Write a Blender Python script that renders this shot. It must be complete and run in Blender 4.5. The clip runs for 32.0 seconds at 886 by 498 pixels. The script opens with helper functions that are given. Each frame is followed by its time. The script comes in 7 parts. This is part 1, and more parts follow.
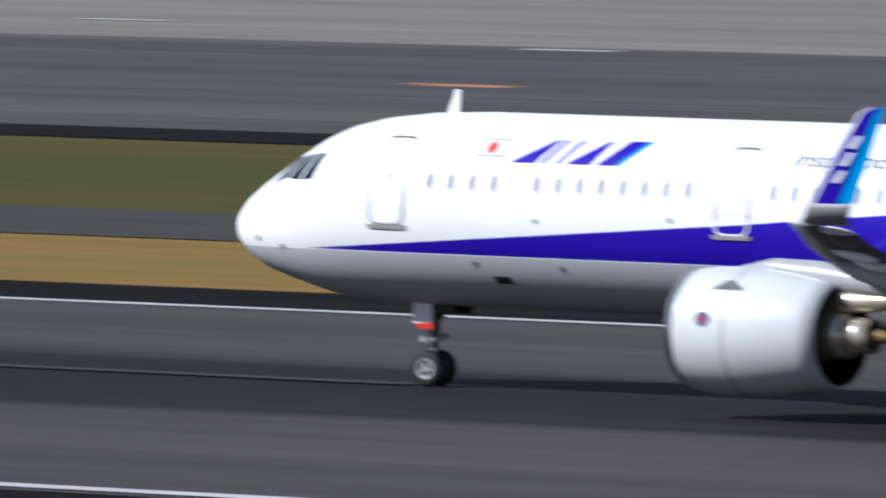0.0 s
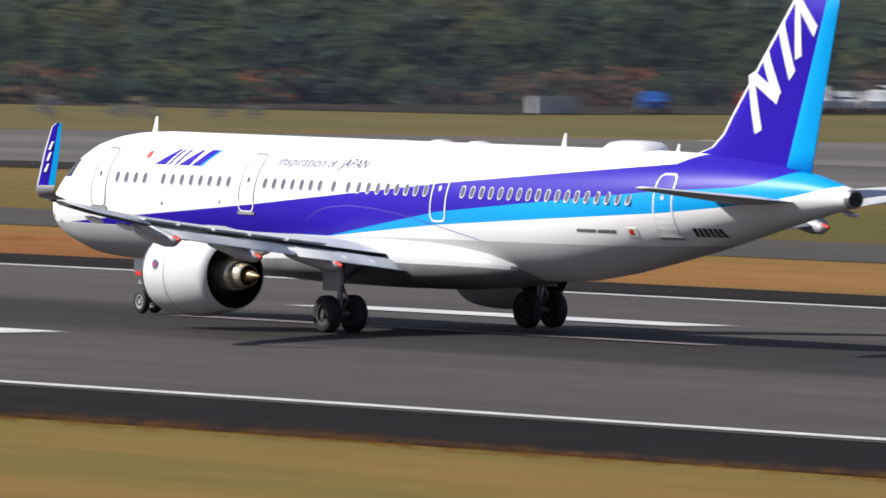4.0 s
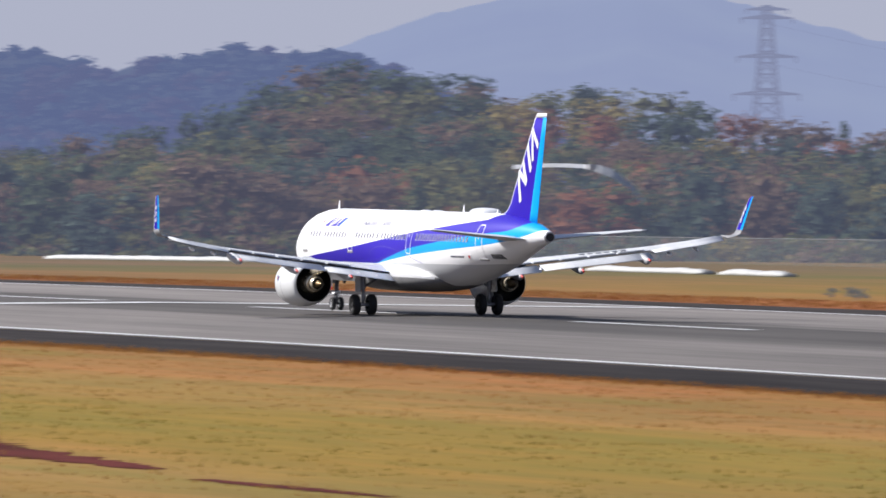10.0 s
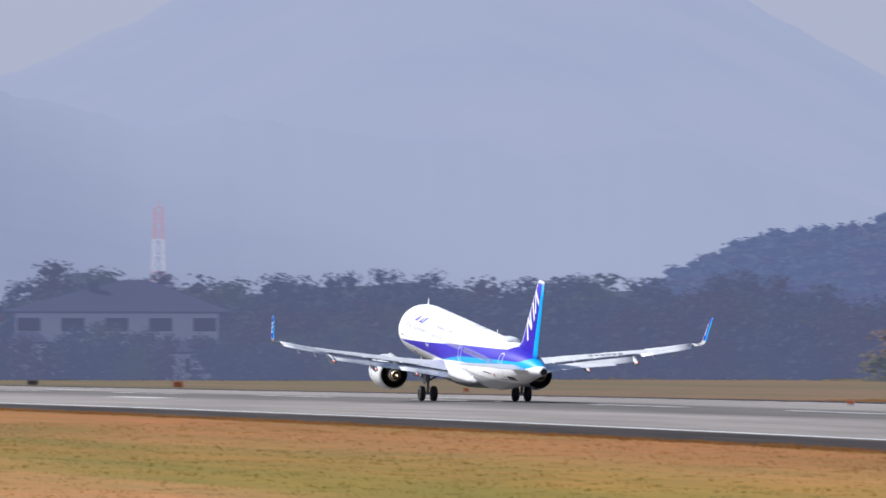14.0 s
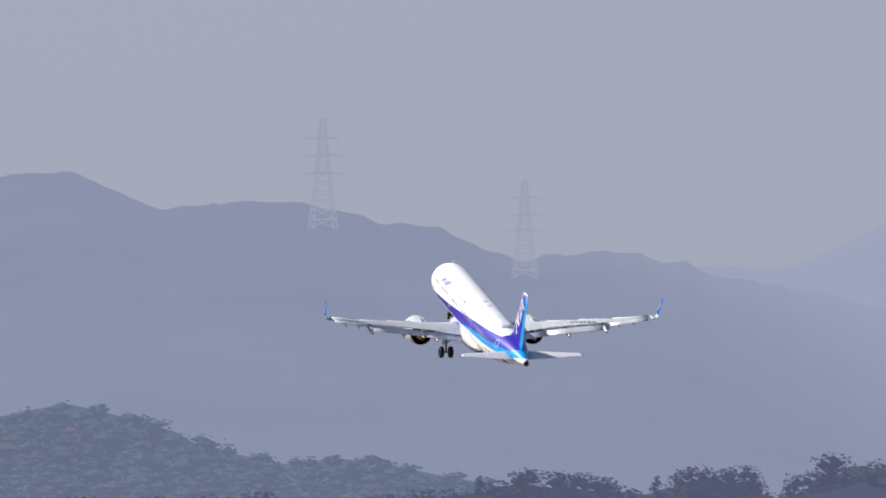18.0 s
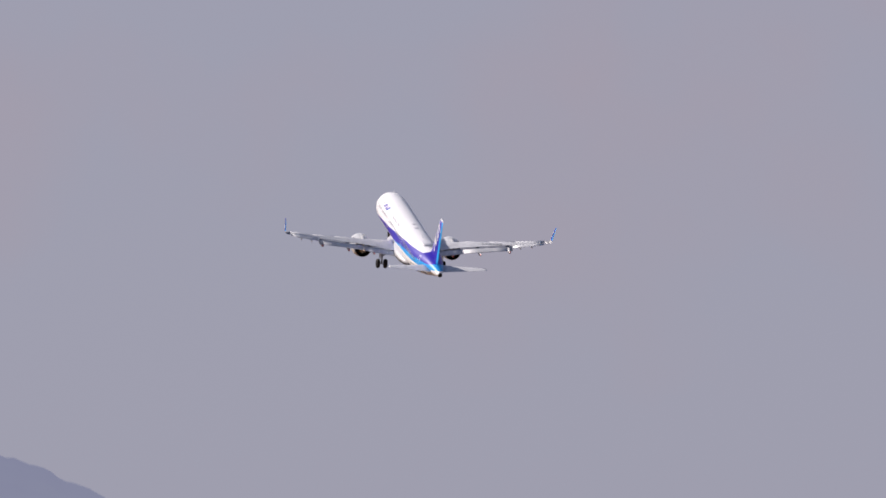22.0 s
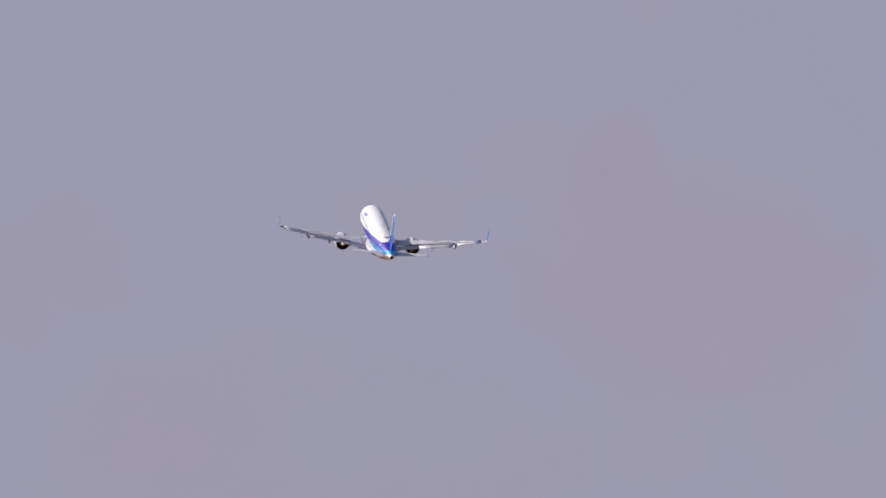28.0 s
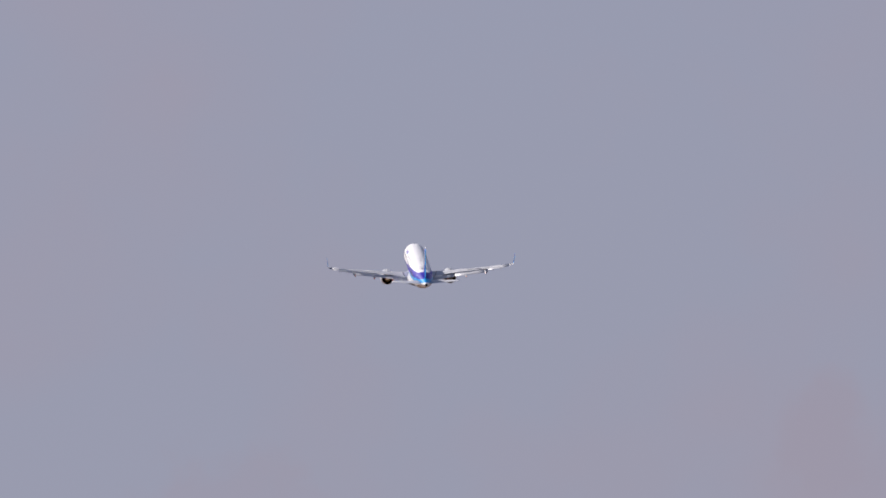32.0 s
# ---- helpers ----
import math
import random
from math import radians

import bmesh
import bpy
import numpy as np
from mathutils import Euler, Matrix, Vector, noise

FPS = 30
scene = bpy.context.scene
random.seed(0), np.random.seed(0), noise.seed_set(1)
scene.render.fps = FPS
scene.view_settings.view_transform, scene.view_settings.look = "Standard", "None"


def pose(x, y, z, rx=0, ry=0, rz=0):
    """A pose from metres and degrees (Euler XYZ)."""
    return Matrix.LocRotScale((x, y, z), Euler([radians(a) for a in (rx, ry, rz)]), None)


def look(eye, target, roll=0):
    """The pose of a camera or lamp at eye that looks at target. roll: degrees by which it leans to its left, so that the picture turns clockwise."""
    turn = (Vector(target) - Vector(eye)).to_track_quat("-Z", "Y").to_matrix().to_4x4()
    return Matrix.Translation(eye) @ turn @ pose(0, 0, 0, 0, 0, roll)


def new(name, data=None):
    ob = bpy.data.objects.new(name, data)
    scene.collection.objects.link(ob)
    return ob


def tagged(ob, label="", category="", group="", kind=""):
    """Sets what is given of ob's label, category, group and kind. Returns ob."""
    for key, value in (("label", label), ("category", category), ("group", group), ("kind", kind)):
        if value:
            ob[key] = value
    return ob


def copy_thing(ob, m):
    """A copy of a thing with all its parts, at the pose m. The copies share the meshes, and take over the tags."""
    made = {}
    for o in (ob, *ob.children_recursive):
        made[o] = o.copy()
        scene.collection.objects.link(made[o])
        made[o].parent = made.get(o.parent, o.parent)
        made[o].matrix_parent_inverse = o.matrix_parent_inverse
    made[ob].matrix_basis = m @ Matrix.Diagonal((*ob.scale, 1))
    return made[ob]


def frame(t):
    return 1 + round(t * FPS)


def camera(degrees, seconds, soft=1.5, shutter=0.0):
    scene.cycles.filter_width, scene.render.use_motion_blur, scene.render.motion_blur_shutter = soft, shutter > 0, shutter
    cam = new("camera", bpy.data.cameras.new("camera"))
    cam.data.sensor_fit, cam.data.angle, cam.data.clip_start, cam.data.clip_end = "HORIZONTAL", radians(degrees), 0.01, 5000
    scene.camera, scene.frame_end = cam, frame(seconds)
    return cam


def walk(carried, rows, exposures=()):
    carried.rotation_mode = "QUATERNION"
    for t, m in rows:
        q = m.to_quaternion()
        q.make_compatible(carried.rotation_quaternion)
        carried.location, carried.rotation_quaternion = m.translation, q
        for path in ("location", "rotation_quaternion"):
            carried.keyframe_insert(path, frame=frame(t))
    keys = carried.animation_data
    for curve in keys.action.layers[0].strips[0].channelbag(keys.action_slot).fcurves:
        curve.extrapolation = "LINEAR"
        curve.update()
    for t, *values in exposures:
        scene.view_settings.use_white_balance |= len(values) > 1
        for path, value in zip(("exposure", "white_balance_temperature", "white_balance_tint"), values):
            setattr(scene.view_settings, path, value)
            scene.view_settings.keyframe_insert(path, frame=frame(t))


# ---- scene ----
# World: metres, z up. The runway runs along x, the take-off goes towards -x,
# and "along" below means -x. The camera stands still at the origin and only pans.
EYE_Z = 8.069
AXIS = 247.83          # y of the runway's centreline
HALF = 34.0         # half the distance between the edge lines
CROWN = 0.28        # fall from the centreline to the edges

cam = camera(3.5493, 32.0, soft=1.6, shutter=0.5)

# seconds, bearing to the left of +y, elevation, lean (degrees)
PAN = (
    (0.0, 34.9762, -1.6879, 0.123),
    (0.5, 37.7370, -1.6987, 0.061),
    (1.0, 40.7994, -1.5847, -0.001),
    (1.5, 43.7552, -1.3931, 0.134),
    (2.0, 47.0069, -1.2449, 0.269),
    (2.5, 49.5310, -1.1510, 0.316),
    (3.0, 51.8919, -1.0508, 0.364),
    (3.5, 53.9392, -0.9857, 0.297),
    (4.0, 55.9733, -0.8918, 0.286),
    (4.5, 58.0184, -0.7614, 0.275),
    (5.0, 59.9683, -0.6117, 0.264),
    (5.5, 61.7170, -0.4599, 0.253),
    (6.0, 63.2318, -0.3301, 0.408),
    (6.5, 64.6514, -0.2394, 0.358),
    (7.0, 65.8023, -0.1386, 0.309),
    (7.5, 66.8639, -0.1381, 0.314),
    (8.0, 68.1091, -0.1457, 0.318),
    (8.5, 69.1841, -0.1524, 0.242),
    (9.0, 70.1924, -0.1523, 0.166),
    (9.5, 71.1041, -0.1611, 0.199),
    (10.0, 71.9793, -0.1695, 0.232),
    (10.5, 72.8475, -0.1778, 0.333),
    (11.0, 73.5312, -0.1642, 0.434),
    (11.5, 74.2336, -0.1394, 0.364),
    (12.0, 74.9652, -0.0699, 0.294),
    (12.5, 75.6280, 0.0327, 0.295),
    (13.0, 76.0900, 0.1455, 0.296),
    (13.5, 76.6428, 0.2809, 0.199),
    (14.0, 77.1389, 0.3509, 0.102),
    (14.5, 77.6701, 0.4028, -0.102),
    (15.0, 78.2336, 0.4773, -0.307),
    (15.5, 78.7195, 0.5532, -0.354),
    (16.0, 79.1238, 0.6554, -0.331),
    (16.5, 79.4644, 0.7795, -0.309),
    (17.0, 79.7570, 0.9087, -0.286),
    (17.5, 80.0171, 1.0259, -0.264),
    (18.0, 80.2543, 1.1261, -0.118),
    (18.5, 80.4671, 1.2484, -0.100),
    (19.0, 80.6734, 1.4092, -0.082),
    (19.5, 80.8579, 1.5614, -0.079),
    (20.0, 81.0998, 1.6933, -0.077),
    (20.5, 81.1913, 1.8880, -0.150),
    (21.0, 81.4021, 2.0923, -0.223),
    (21.5, 81.7073, 2.3786, -0.110),
    (22.0, 81.9797, 2.6683, 0.003),
    (22.5, 82.0908, 3.0315, 0.004),
    (23.0, 82.2373, 3.3608, 0.006),
    (23.5, 82.3868, 3.7260, 0.006),
    (24.0, 82.5867, 4.0776, 0.005),
    (24.5, 82.8529, 4.3902, 0.005),
    (25.0, 82.9757, 4.7539, 0.005),
    (25.5, 83.0694, 5.1027, 0.044),
    (26.0, 83.1711, 5.4211, 0.082),
    (26.5, 83.2773, 5.7071, 0.120),
    (27.0, 83.3867, 5.9554, 0.159),
    (27.5, 83.4980, 6.1610, 0.197),
    (28.0, 83.6137, 6.3293, 0.147),
    (28.5, 83.7405, 6.4912, -0.053),
    (29.0, 83.8529, 6.6415, -0.254),
    (29.5, 83.9569, 6.8034, -0.166),
    (30.0, 84.0941, 6.9353, -0.077),
    (30.5, 84.2192, 7.0527, -0.007),
    (31.0, 84.3242, 7.1569, 0.063),
    (31.5, 84.3752, 7.2720, 0.085),
    (32.0, 84.4440, 7.3580, 0.108),
)

# seconds, stops
EXPOSURES = ((0.0, 0.15, 5650, 10), (1.0, 0.72, 6400, 10), (2.0, 0.53, 6550, 12), (3.0, 0.4, 6400, 11), (6.0, 0.5, 6350, 12), (9.0, 0.61, 6300, 12), (13.0, 0.67, 5900, 12), (15.0, 0.56, 6150, 10), (18.0, 0.42, 6300, 10), (20.0, 0.35, 6450, 14), (22.0, 0.21, 6550, 18), (25.0, 0.15, 6450, 22), (28.0, 0.15, 6450, 21), (30.0, 0.15, 6450, 18), (32.0, 0.15, 6450, 17))


def aim(a, e, lean):
    """The pose of the panning camera."""
    return (Matrix.Translation((0, 0, EYE_Z)) @ Matrix.Rotation(radians(a), 4, "Z")
            @ Matrix.Rotation(radians(90 + e), 4, "X") @ Matrix.Rotation(radians(lean), 4, "Z"))


walk(cam, [(t, aim(a, e, lean)) for t, a, e, lean in PAN], exposures=EXPOSURES)

# ---- light ----
SUN_TO = Vector((-0.52, -0.604, 0.604)).normalized()
sun = new("sun", bpy.data.lights.new("sun", "SUN"))
sun.data.energy, sun.data.angle, sun.data.color = 5.0, radians(0.6), (1.0, 0.95, 0.87)
sun.matrix_basis = look((0, 0, 300), Vector((0, 0, 300)) - SUN_TO)

world = bpy.data.worlds.new("sky")
scene.world = world
world.use_nodes = True
wn, wl = world.node_tree.nodes, world.node_tree.links
wn.clear()
sky = wn.new("ShaderNodeTexSky")
sky.sky_type, sky.sun_disc = "NISHITA", False
sky.sun_elevation = math.asin(SUN_TO.z)
sky.sun_rotation = math.atan2(SUN_TO.x, SUN_TO.y)
sky.altitude, sky.air_density, sky.dust_density, sky.ozone_density = 200, 1.0, 1.0, 3.0
# thin high haze with faint rosy billows low over the horizon
geo = wn.new("ShaderNodeTexCoord")
cloud = wn.new("ShaderNodeTexNoise")
cloud.inputs["Scale"].default_value, cloud.inputs["Detail"].default_value = 38, 5
ramp = wn.new("ShaderNodeValToRGB")
ramp.color_ramp.elements[0].position, ramp.color_ramp.elements[1].position = 0.42, 0.72
ramp.color_ramp.elements[0].color, ramp.color_ramp.elements[1].color = (0.277, 0.290, 0.360, 1), (0.302, 0.280, 0.335, 1)
wl.new(geo.outputs["Generated"], cloud.inputs["Vector"])
rosy = wn.new("ShaderNodeMapRange")
for key, value in (("From Min", 0.02), ("From Max", 0.06), ("To Min", 0.55), ("To Max", 1.0)):
    rosy.inputs[key].default_value = value
up = wn.new("ShaderNodeSeparateXYZ")
wl.new(geo.outputs["Generated"], up.inputs[0])
wl.new(up.outputs["Z"], rosy.inputs["Value"])
billow = wn.new("ShaderNodeMath")
billow.operation = "MULTIPLY"
wl.new(cloud.outputs["Fac"], billow.inputs[0])
wl.new(rosy.outputs["Result"], billow.inputs[1])
wl.new(billow.outputs[0], ramp.inputs["Fac"])
# a rosy heaped cloud over the mountains, and flatter banks beside it: (bearing, elevation, half width, half height, weight)
CLOUDS = ((82.91, 6.62, 0.20, 0.26, 0.62), (82.6, 6.15, 0.75, 0.42, 0.42), (85.3, 6.25, 0.42, 0.34, 0.45), (84.1, 5.55, 1.5, 0.45, 0.3))
puffs = wn.new("ShaderNodeTexNoise")
puffs.inputs["Scale"].default_value, puffs.inputs["Detail"].default_value = 260, 6
wl.new(geo.outputs["Generated"], puffs.inputs["Vector"])


def sky_math(op, a, b):
    k = wn.new("ShaderNodeMath")
    k.operation = op
    for socket, v in zip(k.inputs, (a, b)):
        if isinstance(v, (int, float)):
            socket.default_value = v
        else:
            wl.new(v, socket)
    return k.outputs[0]


heap = None
for bearing, el, half_w, half_h, weight in CLOUDS:
    q = Vector((-math.sin(radians(bearing)) * math.cos(radians(el)), math.cos(radians(bearing)) * math.cos(radians(el)), math.sin(radians(el))))
    side = Vector((math.cos(radians(bearing)), math.sin(radians(bearing)), 0))
    axes = []
    for axis, half in ((side, half_w), (q.cross(side), half_h)):
        dot = wn.new("ShaderNodeVectorMath")
        dot.operation = "DOT_PRODUCT"
        dot.inputs[1].default_value = axis
        wl.new(geo.outputs["Generated"], dot.inputs[0])
        axes.append(sky_math("POWER", sky_math("ABSOLUTE", sky_math("DIVIDE", sky_math("SUBTRACT", dot.outputs["Value"], axis.dot(q)), math.radians(half)), 0), 2.0))
    rim = sky_math("ADD", sky_math("ADD", axes[0], axes[1]), sky_math("MULTIPLY", sky_math("SUBTRACT", puffs.outputs["Fac"], 0.5), -2.6))
    body = wn.new("ShaderNodeMapRange")
    body.interpolation_type = "SMOOTHSTEP"
    for key, value in (("From Min", 1.3), ("From Max", 0.35), ("To Min", 0.0), ("To Max", weight)):
        body.inputs[key].default_value = value
    wl.new(rim, body.inputs["Value"])
    heap = body.outputs["Result"] if heap is None else sky_math("MAXIMUM", heap, body.outputs["Result"])
clouded = wn.new("ShaderNodeMixRGB")
clouded.inputs["Color2"].default_value = (0.294, 0.268, 0.320, 1)
wl.new(heap, clouded.inputs["Fac"])
wl.new(ramp.outputs["Color"], clouded.inputs["Color1"])
veil = wn.new("ShaderNodeMixRGB")
lift = wn.new("ShaderNodeSeparateXYZ")
wl.new(geo.outputs["Generated"], lift.inputs[0])
fade = wn.new("ShaderNodeMapRange")
for key, value in (("From Min", 0.12), ("From Max", 0.6), ("To Min", 0.92), ("To Max", 0.15)):
    fade.inputs[key].default_value = value
wl.new(lift.outputs["Z"], fade.inputs["Value"])
wl.new(fade.outputs["Result"], veil.inputs["Fac"])
gain = wn.new("ShaderNodeVectorMath")
gain.operation = "SCALE"
gain.inputs["Scale"].default_value = 0.073
wl.new(sky.outputs["Color"], gain.inputs[0])
wl.new(gain.outputs["Vector"], veil.inputs["Color1"])
wl.new(clouded.outputs["Color"], veil.inputs["Color2"])
back = wn.new("ShaderNodeBackground")
back.inputs["Strength"].default_value = 1.0
wo = wn.new("ShaderNodeOutputWorld")
wl.new(veil.outputs["Color"], back.inputs["Color"])
wl.new(back.outputs["Background"], wo.inputs["Surface"])


# ---- materials ----
def mat(name, color, rough=0.6, metal=0.0, vary=0.12, scale=1.0, bump=0.0, second=None, coat=0.0, island=False, stretch=(1, 1, 1), low=0.45):
    """A principled material whose colour drifts at two scales of noise, with fine relief."""
    m = bpy.data.materials.new(name)
    m.use_nodes = True
    n, l = m.node_tree.nodes, m.node_tree.links
    b = n["Principled BSDF"]
    b.inputs["Roughness"].default_value, b.inputs["Metallic"].default_value = rough, metal
    b.inputs["Coat Weight"].default_value = coat
    co = n.new("ShaderNodeTexCoord")
    mp = n.new("ShaderNodeMapping")
    mp.inputs["Scale"].default_value = stretch
    l.new(co.outputs["Object"], mp.inputs["Vector"])
    big, fine = n.new("ShaderNodeTexNoise"), n.new("ShaderNodeTexNoise")
    big.inputs["Scale"].default_value, big.inputs["Detail"].default_value = scale, 4
    fine.inputs["Scale"].default_value, fine.inputs["Detail"].default_value = scale * 11, 3
    for q in (big, fine):
        l.new(mp.outputs["Vector"], q.inputs["Vector"])
    r = n.new("ShaderNodeValToRGB")
    other = second or tuple(c * (1 - 2 * vary) for c in color)
    r.color_ramp.elements[0].position, r.color_ramp.elements[1].position = 0.35, 0.65
    r.color_ramp.elements[0].color, r.color_ramp.elements[1].color = (*other, 1), (*color, 1)
    l.new(big.outputs["Fac"], r.inputs["Fac"])
    mul = n.new("ShaderNodeMixRGB")
    mul.blend_type = "MULTIPLY"
    mul.inputs["Fac"].default_value = min(1, 3 * vary)
    l.new(r.outputs["Color"], mul.inputs["Color1"])
    r2 = n.new("ShaderNodeValToRGB")
    r2.color_ramp.elements[0].color, r2.color_ramp.elements[1].color = (0.72, 0.72, 0.72, 1), (1, 1, 1, 1)
    r2.color_ramp.elements[0].position, r2.color_ramp.elements[1].position = 0.3, 0.6
    if island:
        g = n.new("ShaderNodeNewGeometry")
        l.new(g.outputs["Random Per Island"], r2.inputs["Fac"])
        r2.color_ramp.elements[0].position, r2.color_ramp.elements[1].position = 0.0, 1.0
        r2.color_ramp.elements[0].color = (low, low, low, 1)
    else:
        l.new(fine.outputs["Fac"], r2.inputs["Fac"])
    l.new(r2.outputs["Color"], mul.inputs["Color2"])
    l.new(mul.outputs["Color"], b.inputs["Base Color"])
    if bump:
        bp = n.new("ShaderNodeBump")
        bp.inputs["Strength"].default_value, bp.inputs["Distance"].default_value = bump, 0.03
        l.new(fine.outputs["Fac"], bp.inputs["Height"])
        l.new(bp.outputs["Normal"], b.inputs["Normal"])
    return m


def haze_glow_mat(name, color, glow, second=None, scale=0.01):
    """Distant slopes, woods, masts and roofs, dull, with haze painted in as an even glow."""
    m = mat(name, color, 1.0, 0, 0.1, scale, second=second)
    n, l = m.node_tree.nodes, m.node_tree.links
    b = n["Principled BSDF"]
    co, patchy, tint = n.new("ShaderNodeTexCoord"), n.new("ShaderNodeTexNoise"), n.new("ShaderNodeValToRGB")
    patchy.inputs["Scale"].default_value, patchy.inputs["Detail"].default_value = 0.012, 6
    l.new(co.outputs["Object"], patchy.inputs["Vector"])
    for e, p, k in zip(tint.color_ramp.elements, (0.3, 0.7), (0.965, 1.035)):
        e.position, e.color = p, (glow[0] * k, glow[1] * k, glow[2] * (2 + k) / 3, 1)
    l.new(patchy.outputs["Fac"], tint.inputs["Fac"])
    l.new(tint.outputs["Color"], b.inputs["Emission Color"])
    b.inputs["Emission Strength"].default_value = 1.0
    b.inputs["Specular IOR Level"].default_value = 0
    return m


WHITE = mat("white_paint", (0.84, 0.84, 0.85), 0.28, 0, 0.015, 0.6, coat=0.3)
# darker copy of the wing grey: shade of the undersides put into colour
UNDER = mat("underside_shade_grey", (0.07, 0.072, 0.08), 0.5, 0, 0.06, 0.7)
GREY = mat("light_grey_paint", (0.40, 0.41, 0.42), 0.35, 0, 0.03, 0.8, coat=0.2)
WING = mat("wing_grey_paint", (0.60, 0.61, 0.63), 0.5, 0, 0.06, 0.7, stretch=(1, 3, 1))
NACELLE = mat("nacelle_white_paint", (0.66, 0.67, 0.67), 0.3, 0, 0.02, 0.9, coat=0.3)
BLUE = mat("dark_blue_paint", (0.022, 0.006, 0.36), 0.5, 0, 0.03, 0.6, coat=0.05)
SKYBLUE = mat("light_blue_paint", (0.0, 0.32, 0.74), 0.5, 0, 0.03, 0.6, coat=0.05)
for m in (BLUE, SKYBLUE):
    m.node_tree.nodes["Principled BSDF"].inputs["Specular IOR Level"].default_value = 0.08
RED = mat("red_paint", (0.62, 0.03, 0.015), 0.4, 0, 0.05)
DARK = mat("dark_opening", (0.012, 0.012, 0.014), 0.6, 0, 0.1)
GLASS = mat("cockpit_glass", (0.012, 0.02, 0.03), 0.06, 0, 0.05)
PANE = mat("cabin_pane", (0.13, 0.13, 0.17), 0.2, 0, 0.05)
RIM = mat("window_rim", (0.62, 0.62, 0.67), 0.4, 0, 0.05)
LINE = mat("door_outline_dark", (0.13, 0.13, 0.16), 0.5, 0, 0.05)
TYRE = mat("tyre_rubber", (0.014, 0.014, 0.015), 0.75, 0, 0.15, 4, 0.3)
STEEL = mat("gear_steel", (0.34, 0.34, 0.36), 0.35, 0.7, 0.1, 3)
DULL_HUB = mat("dull_wheel_hub", (0.055, 0.055, 0.058), 0.7, 0.0, 0.1, 5)
HUB = mat("wheel_hub", (0.55, 0.55, 0.56), 0.4, 0.5, 0.1, 5)
BRONZE = mat("hot_bronze_metal", (0.36, 0.24, 0.11), 0.32, 0.4, 0.12, 3)
CHROME = mat("bright_steel", (0.72, 0.70, 0.67), 0.22, 1.0, 0.08, 3)
CORE = mat("golden_heat_tinted_steel", (0.86, 0.76, 0.58), 0.24, 0.7, 0.12, 4)
BADGE = mat("badge_blue_grey", (0.10, 0.14, 0.30), 0.5, 0, 0.05)
NOSE_STEEL = mat("oily_gear_steel", (0.12, 0.12, 0.13), 0.4, 0.5, 0.1, 3)
FAIRING = mat("fairing_grey_paint", (0.44, 0.44, 0.45), 0.45, 0, 0.06, 0.9)
SEAM = mat("panel_seam", (0.10, 0.08, 0.42), 0.6, 0, 0.05)
GLOVE = mat("fairing_pale_paint", (0.56, 0.56, 0.565), 0.35, 0, 0.03, 0.8, coat=0.2)
BELLY_SHADE = mat("belly_shade_paint", (0.17, 0.17, 0.175), 0.6, 0, 0.12, 0.9)
SILL = mat("scuffed_sill_metal", (0.38, 0.37, 0.37), 0.5, 0.2, 0.1, 3)
TIP_GREY = mat("mid_grey_paint", (0.20, 0.20, 0.21), 0.5, 0, 0.06, 0.8)


# ---- shared building helpers ----
def mesh_of(name, verts, faces, materials=(), smooth=False, index=None):
    me = bpy.data.meshes.new(name)
    me.from_pydata([tuple(v) for v in verts], [], [tuple(f) for f in faces])
    for m in materials:
        me.materials.append(m)
    if index is not None:
        me.polygons.foreach_set("material_index", list(index))
    if smooth:
        me.polygons.foreach_set("use_smooth", [True] * len(me.polygons))
    me.update()
    return me


def part(name, data, parent, label="", material=None):
    """Links a mesh, or a bmesh, as one part under a thing or a part."""
    if isinstance(data, bmesh.types.BMesh):
        me = bpy.data.meshes.new(name)
        data.to_mesh(me)
        data.free()
        data = me
    if material is not None and not data.materials:
        data.materials.append(material)
    ob = new(name, data)
    ob.parent = parent
    return tagged(ob, label)


def thing(name, label, category, group="", at=None):
    ob = new(name)
    ob.empty_display_size = 0.5
    if at is not None:
        ob.matrix_basis = at
    return tagged(ob, label, category, group)


def box(bm, x0, x1, y0, y1, z0, z1, bevel=0.0):
    r = bmesh.ops.create_cube(bm, size=1, matrix=Matrix.Translation(((x0 + x1) / 2, (y0 + y1) / 2, (z0 + z1) / 2)) @ Matrix.Diagonal((x1 - x0, y1 - y0, z1 - z0, 1)))
    if bevel:
        es = {e for v in r["verts"] for e in v.link_edges}
        bmesh.ops.bevel(bm, geom=list(es), offset=bevel, segments=2, affect="EDGES")
    return bm


def tube(bm, a, b, r, r2=None, seg=8):
    """A rod from a to b."""
    a, b = Vector(a), Vector(b)
    d = b - a
    m = Matrix.Translation((a + b) / 2) @ d.to_track_quat("Z", "Y").to_matrix().to_4x4()
    bmesh.ops.create_cone(bm, cap_ends=True, segments=seg, radius1=r, radius2=r if r2 is None else r2, depth=d.length, matrix=m)
    return bm


def loft(rings, close_ends=True):
    """Vertices and faces of a skin over rings of equal count."""
    n = len(rings[0])
    verts = [v for r in rings for v in r]
    faces = []
    for i in range(len(rings) - 1):
        for j in range(n):
            k = (j + 1) % n
            faces.append((i * n + j, i * n + k, (i + 1) * n + k, (i + 1) * n + j))
    if close_ends:
        faces.append(tuple(range(n - 1, -1, -1)))
        faces.append(tuple((len(rings) - 1) * n + j for j in range(n)))
    return verts, faces


def at_bearing(a, r, z=0.0):
    return Vector((-r * math.sin(radians(a)), r * math.cos(radians(a)), z))


